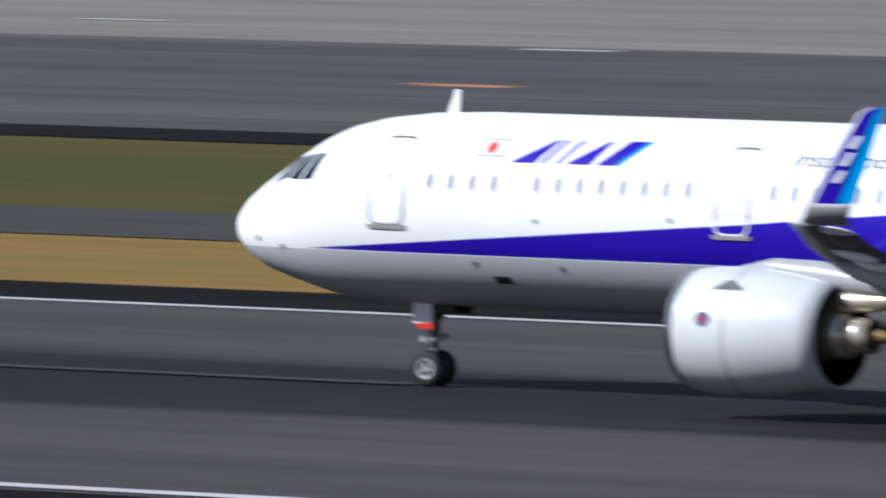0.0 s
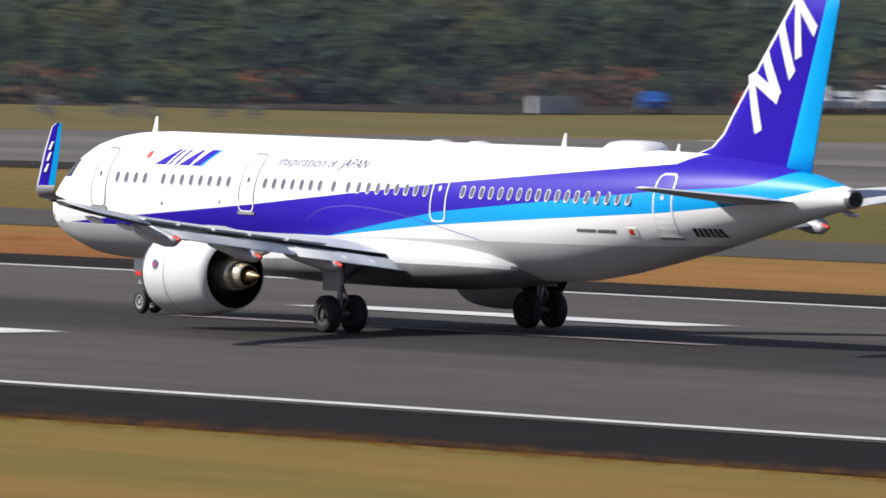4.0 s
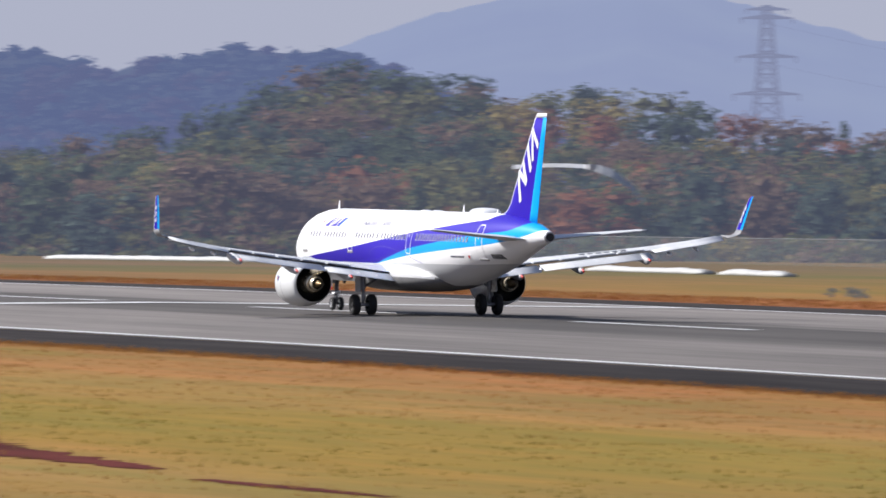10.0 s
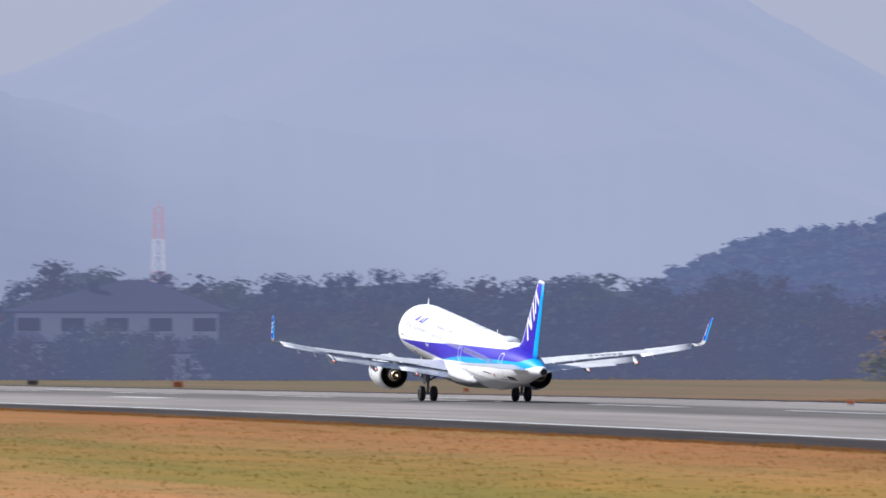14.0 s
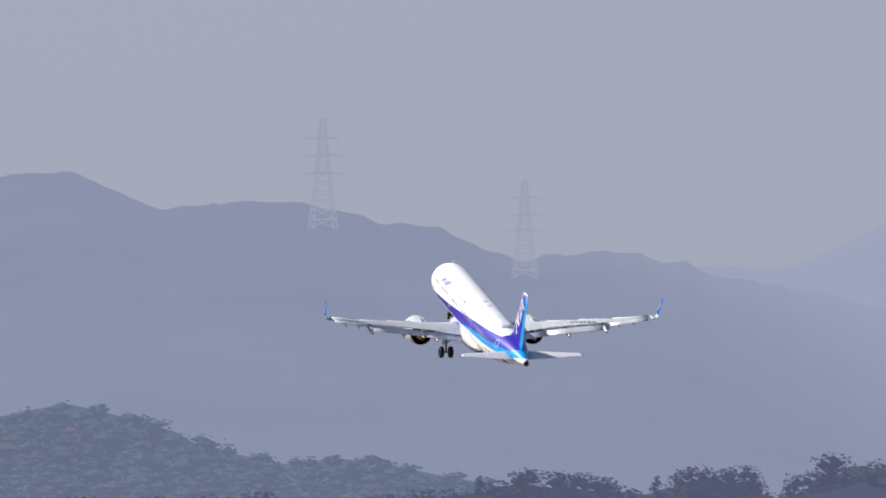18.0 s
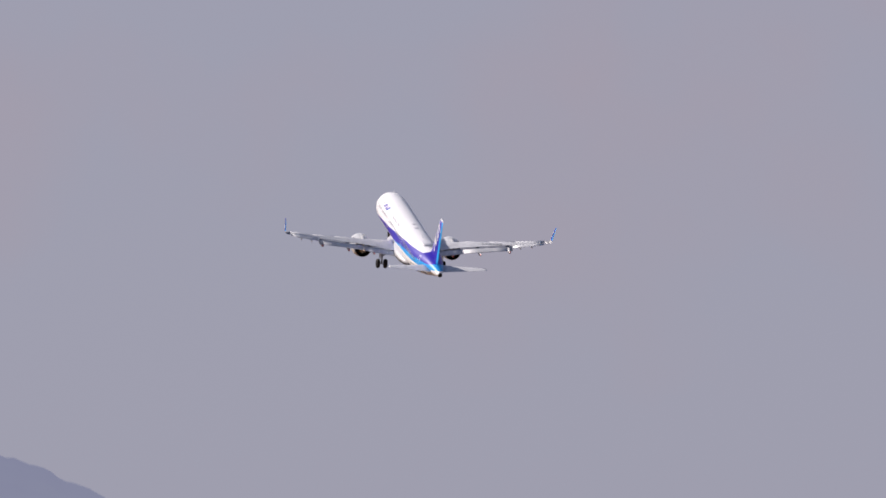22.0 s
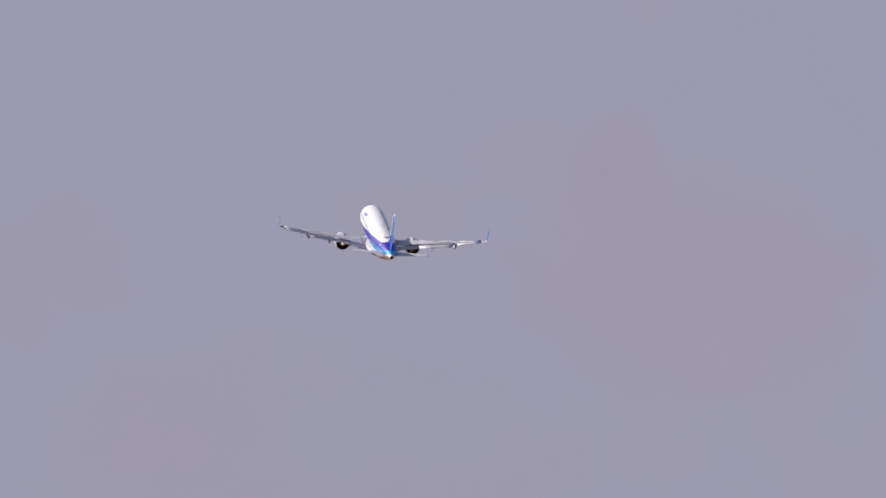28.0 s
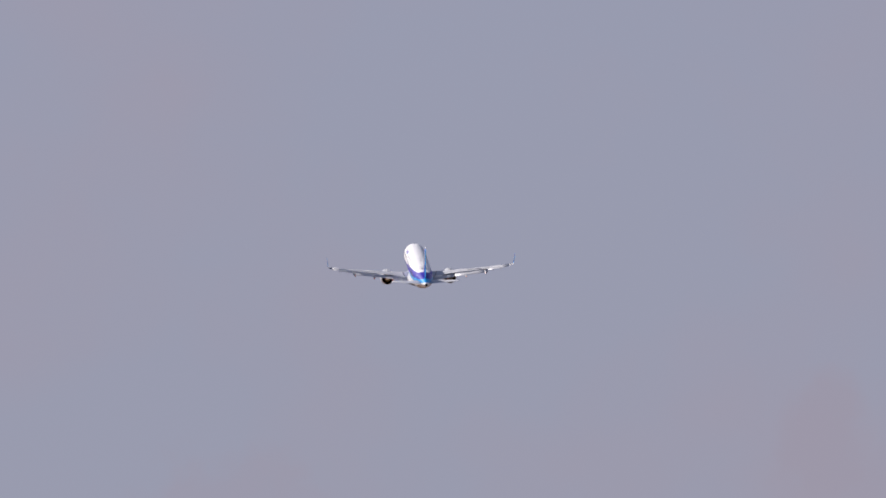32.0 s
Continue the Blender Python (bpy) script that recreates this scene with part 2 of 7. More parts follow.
def profile(table, a):
    """Straight between the entries of a table of pairs."""
    return float(np.interp(a, [p[0] for p in table], [p[1] for p in table]))


# ---- ground ----
def rise(along):
    """Height of the centreline: the runway climbs, then levels out."""
    u = (min(along, 1184) - 500) / 1000
    return 10 * (0.9275 * u + (-0.6784) * u * u)


def ground_z(along, y):
    return rise(along) - CROWN * min(1.0, abs(y - AXIS) / HALF)


GRASS = bpy.data.materials.new("autumn_grass")
GRASS.use_nodes = True
gn, gl = GRASS.node_tree.nodes, GRASS.node_tree.links
gb = gn["Principled BSDF"]
gb.inputs["Roughness"].default_value, gb.inputs["Specular IOR Level"].default_value = 0.95, 0.1
gco = gn.new("ShaderNodeTexCoord")
gmap = gn.new("ShaderNodeMapping")
gmap.inputs["Scale"].default_value = (0.13, 1.0, 1.0)
gl.new(gco.outputs["Object"], gmap.inputs["Vector"])


def grass_noise(scale, detail, stops):
    n = gn.new("ShaderNodeTexNoise")
    n.inputs["Scale"].default_value, n.inputs["Detail"].default_value = scale, detail
    gl.new(gmap.outputs["Vector"], n.inputs["Vector"])
    r = gn.new("ShaderNodeValToRGB")
    while len(r.color_ramp.elements) < len(stops):
        r.color_ramp.elements.new(0.5)
    for e, (p, c) in zip(r.color_ramp.elements, stops):
        e.position, e.color = p, (*c, 1)
    gl.new(n.outputs["Fac"], r.inputs["Fac"])
    return r.outputs["Color"]


g2 = grass_noise(1.3, 5, ((0.3, (0.93, 0.92, 0.90)), (0.7, (1.06, 1.05, 1.03))))
g3 = grass_noise(0.05, 4, ((0.33, (0.80, 0.95, 0.82)), (0.67, (1.14, 1.0, 1.02))))
g4 = grass_noise(0.30, 5, ((0.36, (0.86, 0.92, 0.86)), (0.64, (1.10, 1.02, 1.0))))
gsep = gn.new("ShaderNodeSeparateXYZ")
gl.new(gco.outputs["Object"], gsep.inputs[0])


def grass_ramp(axis, lo, hi):
    k = gn.new("ShaderNodeMapRange")
    k.interpolation_type = "SMOOTHSTEP"
    k.inputs["From Min"].default_value, k.inputs["From Max"].default_value = lo, hi
    gl.new(gsep.outputs[axis], k.inputs["Value"])
    return k.outputs["Result"]


def grass_math(op, a, b, clamp=True):
    k = gn.new("ShaderNodeMath")
    k.operation, k.use_clamp = op, clamp
    for socket, v in zip(k.inputs, (a, b)):
        if isinstance(v, (int, float)):
            socket.default_value = v
        else:
            gl.new(v, socket)
    return k.outputs[0]


def grass_mix(mode, fac, a, b):
    k = gn.new("ShaderNodeMixRGB")
    k.blend_type = mode
    for socket, v in zip((k.inputs["Fac"], k.inputs["Color1"], k.inputs["Color2"]), (fac, a, b)):
        if isinstance(v, (int, float)):
            socket.default_value = v
        elif isinstance(v, tuple):
            socket.default_value = (*v, 1)
        else:
            gl.new(v, socket)
    return k.outputs["Color"]


# mown strips beside the runway, each with its own growth and a wavering edge: (y, colour)
STRIPS = ((110, (0.290, 0.162, 0.062)), (133, (0.295, 0.160, 0.060)), (141, (0.230, 0.148, 0.036)), (148, (0.198, 0.138, 0.024)), (162, (0.212, 0.143, 0.027)), (172, (0.262, 0.152, 0.045)),
          (184, (0.266, 0.132, 0.044)), (197, (0.258, 0.107, 0.035)), (202, (0.215, 0.120, 0.034)), (290, (0.235, 0.088, 0.032)), (302, (0.250, 0.104, 0.036)), (318, (0.245, 0.126, 0.041)),
          (334, (0.190, 0.120, 0.034)), (350, (0.150, 0.112, 0.030)), (382, (0.150, 0.112, 0.036)), (420, (0.125, 0.100, 0.044)))
waver = gn.new("ShaderNodeTexNoise")
waver.inputs["Scale"].default_value, waver.inputs["Detail"].default_value = 0.055, 6
gl.new(gmap.outputs["Vector"], waver.inputs["Vector"])
across = grass_math("ADD", gsep.outputs["Y"], grass_math("MULTIPLY", grass_math("SUBTRACT", waver.outputs["Fac"], 0.5, False), 44.0, False), False)
share = gn.new("ShaderNodeMapRange")
share.inputs["From Min"].default_value, share.inputs["From Max"].default_value = 110, 420
gl.new(across, share.inputs["Value"])
strips = gn.new("ShaderNodeValToRGB")
while len(strips.color_ramp.elements) < len(STRIPS):
    strips.color_ramp.elements.new(0.5)
for e, (y, c) in zip(strips.color_ramp.elements, STRIPS):
    e.position, e.color = (y - 110) / 310, (*c, 1)
gl.new(share.outputs["Result"], strips.inputs["Fac"])
tone = strips.outputs["Color"]
lush = gn.new("ShaderNodeTexNoise")
lush.inputs["Scale"].default_value, lush.inputs["Detail"].default_value = 0.05, 5
lmove = gn.new("ShaderNodeMapping")
lmove.inputs["Location"].default_value, lmove.inputs["Scale"].default_value = (31, 7, 0), (0.16, 1.0, 1.0)
gl.new(gco.outputs["Object"], lmove.inputs["Vector"])
gl.new(lmove.outputs["Vector"], lush.inputs["Vector"])
spots = gn.new("ShaderNodeMapRange")
spots.interpolation_type = "SMOOTHSTEP"
for key, value in (("From Min", 0.50), ("From Max", 0.62), ("To Min", 0.0), ("To Max", 0.75)):
    spots.inputs[key].default_value = value
gl.new(lush.outputs["Fac"], spots.inputs["Value"])
tone = grass_mix("MIX", grass_math("MULTIPLY", spots.outputs["Result"], grass_ramp("Y", 212, 202)), tone, (0.196, 0.136, 0.026))
tone = grass_mix("MIX", grass_math("MULTIPLY", grass_math("MULTIPLY", grass_ramp("X", -620, -900), grass_ramp("Y", 212, 202)), 0.65), tone, (0.215, 0.104, 0.036))
# straw-coloured towards the runway's start, olive turf between the drain and the taxiways there, far out dulled by
# painted-in haze
start = grass_ramp("X", -470, -330)
tone = grass_mix("MIX", grass_math("MULTIPLY", start, grass_ramp("Y", 330, 322)), tone, (0.232, 0.150, 0.048))
tone = grass_mix("MIX", grass_math("MULTIPLY", start, grass_ramp("Y", 212, 205)), tone, (0.172, 0.118, 0.034))
tone = grass_mix("MIX", grass_math("MULTIPLY", grass_ramp("X", -640, -400), grass_ramp("Y", 322, 335)), tone, (0.078, 0.072, 0.022))
tone = grass_mix("MIX", grass_math("MULTIPLY", grass_ramp("X", -850, -1300), grass_ramp("Y", 240, 300)), tone, (0.128, 0.094, 0.062))
for g in (g2, g3, g4):
    tone = grass_mix("MULTIPLY", 1.0, tone, g)
gl.new(tone, gb.inputs["Base Color"])
gbump = gn.new("ShaderNodeBump")
gbump.inputs["Strength"].default_value, gbump.inputs["Distance"].default_value = 0.35, 0.06
gl.new(g2, gbump.inputs["Height"])
gl.new(gbump.outputs["Normal"], gb.inputs["Normal"])

ASPHALT = mat("runway_asphalt", (0.150, 0.142, 0.139), 0.85, 0, 0.13, 0.2, 0.2, stretch=(0.12, 1, 1))


def tinted_along(m, stops):
    """Tints by distance: touchdown rubber, and grazing brightness put into the colour: (along, tint) pairs."""
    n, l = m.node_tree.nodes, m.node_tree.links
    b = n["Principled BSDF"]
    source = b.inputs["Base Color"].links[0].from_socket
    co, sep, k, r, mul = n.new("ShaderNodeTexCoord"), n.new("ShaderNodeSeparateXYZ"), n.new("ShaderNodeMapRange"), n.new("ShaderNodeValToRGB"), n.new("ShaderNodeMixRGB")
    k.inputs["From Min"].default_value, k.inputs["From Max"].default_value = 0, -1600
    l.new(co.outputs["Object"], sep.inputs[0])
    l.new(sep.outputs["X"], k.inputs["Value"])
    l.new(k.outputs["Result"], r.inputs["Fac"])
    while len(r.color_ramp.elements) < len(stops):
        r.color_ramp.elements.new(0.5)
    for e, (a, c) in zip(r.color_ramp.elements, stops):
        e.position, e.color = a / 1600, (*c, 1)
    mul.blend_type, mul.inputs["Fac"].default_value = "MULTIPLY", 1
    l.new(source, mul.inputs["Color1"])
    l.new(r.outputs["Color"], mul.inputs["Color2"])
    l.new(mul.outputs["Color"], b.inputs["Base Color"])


# dark with rubber at touchdown; far brightening stands in for grazing sheen
tinted_along(ASPHALT, ((240, (0.47, 0.435, 0.455)), (330, (0.48, 0.44, 0.41)), (430, (0.52, 0.485, 0.455)), (650, (1.05, 1.01, 0.97)), (950, (1.58, 1.52, 1.46)), (1250, (1.68, 1.62, 1.56))))


def smear(m, lo, hi):
    """Long faint streaks along the paving."""
    n, l = m.node_tree.nodes, m.node_tree.links
    b = n["Principled BSDF"]
    source = b.inputs["Base Color"].links[0].from_socket
    co, mp, nz, r, mul = n.new("ShaderNodeTexCoord"), n.new("ShaderNodeMapping"), n.new("ShaderNodeTexNoise"), n.new("ShaderNodeValToRGB"), n.new("ShaderNodeMixRGB")
    mp.inputs["Scale"].default_value = (0.010, 0.55, 1)
    nz.inputs["Scale"].default_value, nz.inputs["Detail"].default_value, nz.inputs["Roughness"].default_value = 1.0, 7, 0.62
    l.new(co.outputs["Object"], mp.inputs["Vector"])
    l.new(mp.outputs["Vector"], nz.inputs["Vector"])
    l.new(nz.outputs["Fac"], r.inputs["Fac"])
    for e, q, v in zip(r.color_ramp.elements, (0.3, 0.7), (lo, hi)):
        e.position, e.color = q, (v, v * 0.985, v * 0.965, 1)
    mul.blend_type, mul.inputs["Fac"].default_value = "MULTIPLY", 1
    l.new(source, mul.inputs["Color1"])
    l.new(r.outputs["Color"], mul.inputs["Color2"])
    l.new(mul.outputs["Color"], b.inputs["Base Color"])


def rubbed(m, stops):
    """Tyre rubber along the middle of the runway, feathered at its ragged edges: (along, tint) pairs."""
    n, l = m.node_tree.nodes, m.node_tree.links
    b = n["Principled BSDF"]
    source = b.inputs["Base Color"].links[0].from_socket
    co, sep, k, r, mul = n.new("ShaderNodeTexCoord"), n.new("ShaderNodeSeparateXYZ"), n.new("ShaderNodeMapRange"), n.new("ShaderNodeValToRGB"), n.new("ShaderNodeMixRGB")
    mp, nz = n.new("ShaderNodeMapping"), n.new("ShaderNodeTexNoise")
    mp.inputs["Scale"].default_value = (0.008, 0.35, 1)
    nz.inputs["Scale"].default_value, nz.inputs["Detail"].default_value = 1.0, 6
    l.new(co.outputs["Object"], mp.inputs["Vector"])
    l.new(mp.outputs["Vector"], nz.inputs["Vector"])
    l.new(co.outputs["Object"], sep.inputs[0])
    k.inputs["From Min"].default_value, k.inputs["From Max"].default_value = 0, -1600
    l.new(sep.outputs["X"], k.inputs["Value"])
    l.new(k.outputs["Result"], r.inputs["Fac"])
    while len(r.color_ramp.elements) < len(stops):
        r.color_ramp.elements.new(0.5)
    for e, (a, c) in zip(r.color_ramp.elements, stops):
        e.position, e.color = a / 1600, (*c, 1)

    def step(op, a, v):
        q = n.new("ShaderNodeMath")
        q.operation = op
        l.new(a, q.inputs[0])
        if isinstance(v, (int, float)):
            q.inputs[1].default_value = v
        else:
            l.new(v, q.inputs[1])
        return q.outputs[0]

    off = step("ABSOLUTE", step("SUBTRACT", sep.outputs["Y"], AXIS - 1.2), 0)
    off = step("ADD", off, step("MULTIPLY", step("SUBTRACT", nz.outputs["Fac"], 0.5), 13.0))
    band = n.new("ShaderNodeMapRange")
    band.interpolation_type = "SMOOTHSTEP"
    for key, value in (("From Min", 13.5), ("From Max", 5.5), ("To Min", 0.0), ("To Max", 1.0)):
        band.inputs[key].default_value = value
    l.new(off, band.inputs["Value"])
    mul.blend_type = "MULTIPLY"
    l.new(band.outputs["Result"], mul.inputs["Fac"])
    l.new(source, mul.inputs["Color1"])
    l.new(r.outputs["Color"], mul.inputs["Color2"])
    l.new(mul.outputs["Color"], b.inputs["Base Color"])


rubbed(ASPHALT, ((240, (0.16, 0.15, 0.19)), (420, (0.36, 0.35, 0.36)), (650, (0.40, 0.395, 0.395)), (1000, (0.46, 0.46, 0.46))))
smear(ASPHALT, 0.80, 1.17)
SHOULDER = mat("dark_shoulder_asphalt", (0.012, 0.0105, 0.010), 0.9, 0, 0.2, 0.3, 0.2, stretch=(0.2, 1, 1))
TAXIWAY = mat("taxiway_asphalt", (0.138, 0.128, 0.120), 0.9, 0, 0.2, 0.05, 0.15, stretch=(0.15, 1, 1))
APRON = mat("apron_concrete", (0.225, 0.205, 0.180), 0.9, 0, 0.1, 0.05, 0.1, stretch=(0.3, 1, 1))
DITCH = mat("dark_drain", (0.044, 0.036, 0.028), 0.95, 0, 0.2, 0.3, stretch=(0.2, 1, 1))
PAINT = mat("worn_white_marking", (0.62, 0.62, 0.62), 0.7, 0, 0.1, 0.5, 0.1)
RUST = mat("rusty_grass", (0.110, 0.026, 0.021), 0.95, 0, 0.2, 0.3, 0.3, stretch=(0.4, 1, 1))
RUST.node_tree.nodes["Principled BSDF"].inputs["Specular IOR Level"].default_value = 0.05
smear(TAXIWAY, 0.72, 1.25)
smear(APRON, 0.85, 1.12)
smear(SHOULDER, 0.45, 1.3)
for m in (ASPHALT, SHOULDER, TAXIWAY, APRON):
    m.node_tree.nodes["Principled BSDF"].inputs["Specular IOR Level"].default_value = 0.08 if m is SHOULDER else 0.25
# taxiway and shoulder only lighten with distance along
tinted_along(TAXIWAY, ((200, (0.62, 0.62, 0.68)), (320, (0.85, 0.84, 0.84)), (450, (1, 1, 1))))
tinted_along(SHOULDER, ((300, (1, 1, 1)), (520, (2.2, 2.1, 2.1)), (800, (3.8, 3.7, 3.7)), (1200, (5.2, 5.1, 5.1))))
CENTRE = mat("rubbed_centre_marking", (0.62, 0.62, 0.62), 0.7, 0, 0.1, 0.5, 0.1)
tinted_along(CENTRE, ((270, (0.06, 0.055, 0.065)), (380, (0.36, 0.30, 0.31)), (520, (0.8, 0.8, 0.8)), (700, (1, 1, 1))))
YELLOW = mat("worn_orange_marking", (0.50, 0.22, 0.08), 0.7, 0, 0.1, 0.5)

ALONG = list(np.linspace(-900, 1300, 45)) + [1500, 1800, 2300, 3000, 4200]
LAT = [-2500, -900, -300, -60, 60, 110, 150, 180, 200, 214, 230, AXIS, 265, 282, 292, 340, 400, 470, 560, 700, 900, 1300, 2000, 3200, 4600]
gv, gf = [], []
for a in ALONG:
    for y in LAT:
        gv.append((-a, y, ground_z(a, y) - 0.06))
for i in range(len(ALONG) - 1):
    for j in range(len(LAT) - 1):
        k = i * len(LAT) + j
        gf.append((k, k + len(LAT), k + len(LAT) + 1, k + 1))
ground = tagged(new("ground", mesh_of("ground", gv, gf, [GRASS], True)), "dry autumn grass field with rusty and olive patches", "ground", kind="structure")


def strip(name, a0, a1, y0, y1, material, lift, label, parent=None, step=60, kind="structure", category="pavement", skew=0.0):
    """A paved or painted band on the ground, from a0 to a1 along, y0 to y1 across; skew moves the ends of y1."""
    na = max(1, int(abs(a1 - a0) / step))
    ny = max(1, int(abs(y1 - y0) / 20))
    vs, fs = [], []
    for i in range(na + 1):
        for j in range(ny + 1):
            a = a0 + (a1 - a0) * i / na + skew * j / ny
            y = y0 + (y1 - y0) * j / ny
            vs.append((-a, y, ground_z(a, y) + lift))
    for i in range(na):
        for j in range(ny):
            k = i * (ny + 1) + j
            fs.append((k, k + ny + 1, k + ny + 2, k + 1))
    me = mesh_of(name, vs, fs, [material])
    if parent is not None:
        return part(name, me, parent, label)
    return tagged(new(name, me), label, category, kind=kind)


def patch(name, points, material, lift, label, category="pavement", parent=None):
    """A flat outline of (along, y) points laid on the ground."""
    bm = bmesh.new()
    bm.faces.new([bm.verts.new((-a, y, ground_z(a, y) + lift)) for a, y in points])
    bmesh.ops.triangulate(bm, faces=bm.faces[:])
    me = bpy.data.meshes.new(name)
    bm.to_mesh(me)
    bm.free()
    me.materials.append(material)
    if parent is not None:
        return part(name, me, parent, label)
    return tagged(new(name, me), label, category, kind="structure")


near_y, far_y = AXIS - HALF, AXIS + HALF
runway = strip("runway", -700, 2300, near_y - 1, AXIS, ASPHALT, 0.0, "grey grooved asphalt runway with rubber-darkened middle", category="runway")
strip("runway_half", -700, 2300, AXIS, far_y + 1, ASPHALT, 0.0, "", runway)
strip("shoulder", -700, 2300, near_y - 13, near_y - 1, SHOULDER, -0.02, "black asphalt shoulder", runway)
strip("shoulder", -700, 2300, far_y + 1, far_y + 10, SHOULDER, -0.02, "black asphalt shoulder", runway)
strip("edge_line", -700, 2300, near_y - 0.45, near_y + 0.45, PAINT, 0.03, "white edge line", runway)
strip("edge_line", -700, 2300, far_y - 0.45, far_y + 0.45, PAINT, 0.03, "white edge line", runway)
for i in range(-12, 24):
    a = 590 + 59.4 * i
    strip("centre_dash", a, a + 29.5, AXIS - 0.45, AXIS + 0.45, CENTRE, 0.03, "", runway)

# drains, taxiway and apron beyond the runway
strip("drain", -700, 540, 319, 337, DITCH, -0.03, "dark drainage strip in the grass", category="drain")
taxiway = strip("taxiway", -700, 640, 405, 525, TAXIWAY, -0.02, "weathered grey taxiway with black shoulders", category="taxiway")
strip("shoulder", -700, 640, 394, 405, SHOULDER, -0.025, "black asphalt shoulder", taxiway)

# touchdown and end-of-runway markings
for a0, a1, spans in ((221, 243, ((11.3, 13.0), (14.6, 16.3))), (371, 393, ((11.3, 14.0),)), (507, 531, ((11.6, 14.2),)),
                      (1127, 1149, ((12.0, 14.0),)), (1285, 1308, ((11.3, 14.0),))):
    for lo, hi in spans:
        strip("touchdown_mark", a0, a1, AXIS - hi, AXIS - lo, PAINT, 0.034, "broad white touchdown bar", runway)
        ahead = 18 if a0 == 507 else 0
        strip("touchdown_mark", a0 + ahead, a1 + ahead, AXIS + lo, AXIS + hi, PAINT, 0.034, "broad white touchdown bar", runway)
strip("cross_bar", 815, 820, near_y, AXIS, PAINT, 0.036, "white bar across the runway", runway)
strip("cross_bar", 815, 820, AXIS, far_y, PAINT, 0.036, "white bar across the runway", runway)


# ---- the airliner ----
# s: metres behind the nose, y to starboard, z above the ground; the origin is between the main wheels
PIVOT = 21.97
HULL = ((0.0, 3.24, 0.03, 0.03), (0.06, 3.24, 0.24, 0.22), (0.2, 3.25, 0.45, 0.42), (0.5, 3.27, 0.74, 0.68), (1.0, 3.32, 1.06, 0.98), (1.6, 3.41, 1.34, 1.25),
        (2.1, 3.50, 1.52, 1.47), (2.6, 3.58, 1.65, 1.68), (3.2, 3.66, 1.76, 1.84), (4.0, 3.72, 1.86, 1.955), (5.0, 3.76, 1.93, 2.03), (6.5, 3.78, 1.975, 2.07),
        (28.5, 3.78, 1.975, 2.07), (30.5, 3.82, 1.97, 2.03), (32.5, 3.95, 1.91, 1.90), (34.5, 4.12, 1.78, 1.72), (36.5, 4.29, 1.58, 1.52), (38.5, 4.45, 1.30, 1.26),
        (40.5, 4.58, 0.97, 0.95), (42.2, 4.64, 0.66, 0.66), (43.4, 4.64, 0.42, 0.43), (44.0, 4.62, 0.30, 0.31), (44.15, 4.61, 0.26, 0.27))


def hull_at(s):
    return tuple(float(np.interp(s, [h[0] for h in HULL], [h[i] for h in HULL])) for i in (1, 2, 3))


def skin(s, z, side=-1, out=0.0):
    """A point of the fuselage skin at s and z, on the port (-1) or starboard side."""
    zc, hw, hh = hull_at(s)
    q = max(-0.999, min(0.999, (z - zc) / hh))
    y, n = hw * math.sqrt(1 - q * q), Vector((0, math.sqrt(1 - q * q) / hw, q / hh)).normalized()
    return Vector((s - PIVOT, side * (y + out * n.y), z + out * n.z))


def skin_patch(corners, side=-1, out=0.02, nu=6, nv=6, depth=0.02, bow=0.0):
    """A thin plate on the skin between four (s, z) corners: lower front, lower rear, upper rear, upper front."""
    (a, b, c, d) = corners
    vs, fs = [], []
    for lay in (out, out - depth):
        for i in range(nv + 1):
            for j in range(nu + 1):
                u, v = j / nu, i / nv
                s = (a[0] * (1 - u) + b[0] * u) * (1 - v) + (d[0] * (1 - u) + c[0] * u) * v
                z = (a[1] * (1 - u) + b[1] * u) * (1 - v) + (d[1] * (1 - u) + c[1] * u) * v
                vs.append(skin(s, z, side, lay))
    n = (nu + 1) * (nv + 1)
    for i in range(nv):
        for j in range(nu):
            k = i * (nu + 1) + j
            fs.append((k, k + 1, k + nu + 2, k + nu + 1))
    ring = [j for j in range(nu)] + [nu + i * (nu + 1) for i in range(nv)] + [n - 1 - j for j in range(nu)] + [(nv - i) * (nu + 1) for i in range(nv)]
    for i in range(len(ring)):
        p, q = ring[i], ring[(i + 1) % len(ring)]
        fs.append((q, p, p + n, q + n))
    return vs, fs


def plate(name, corners, material, parent, label="", side=-1, out=0.012, nu=4, nv=4):
    vs, fs = skin_patch(corners, side, out, nu, nv)
    return part(name, mesh_of(name, vs, fs, [material]), parent, label)


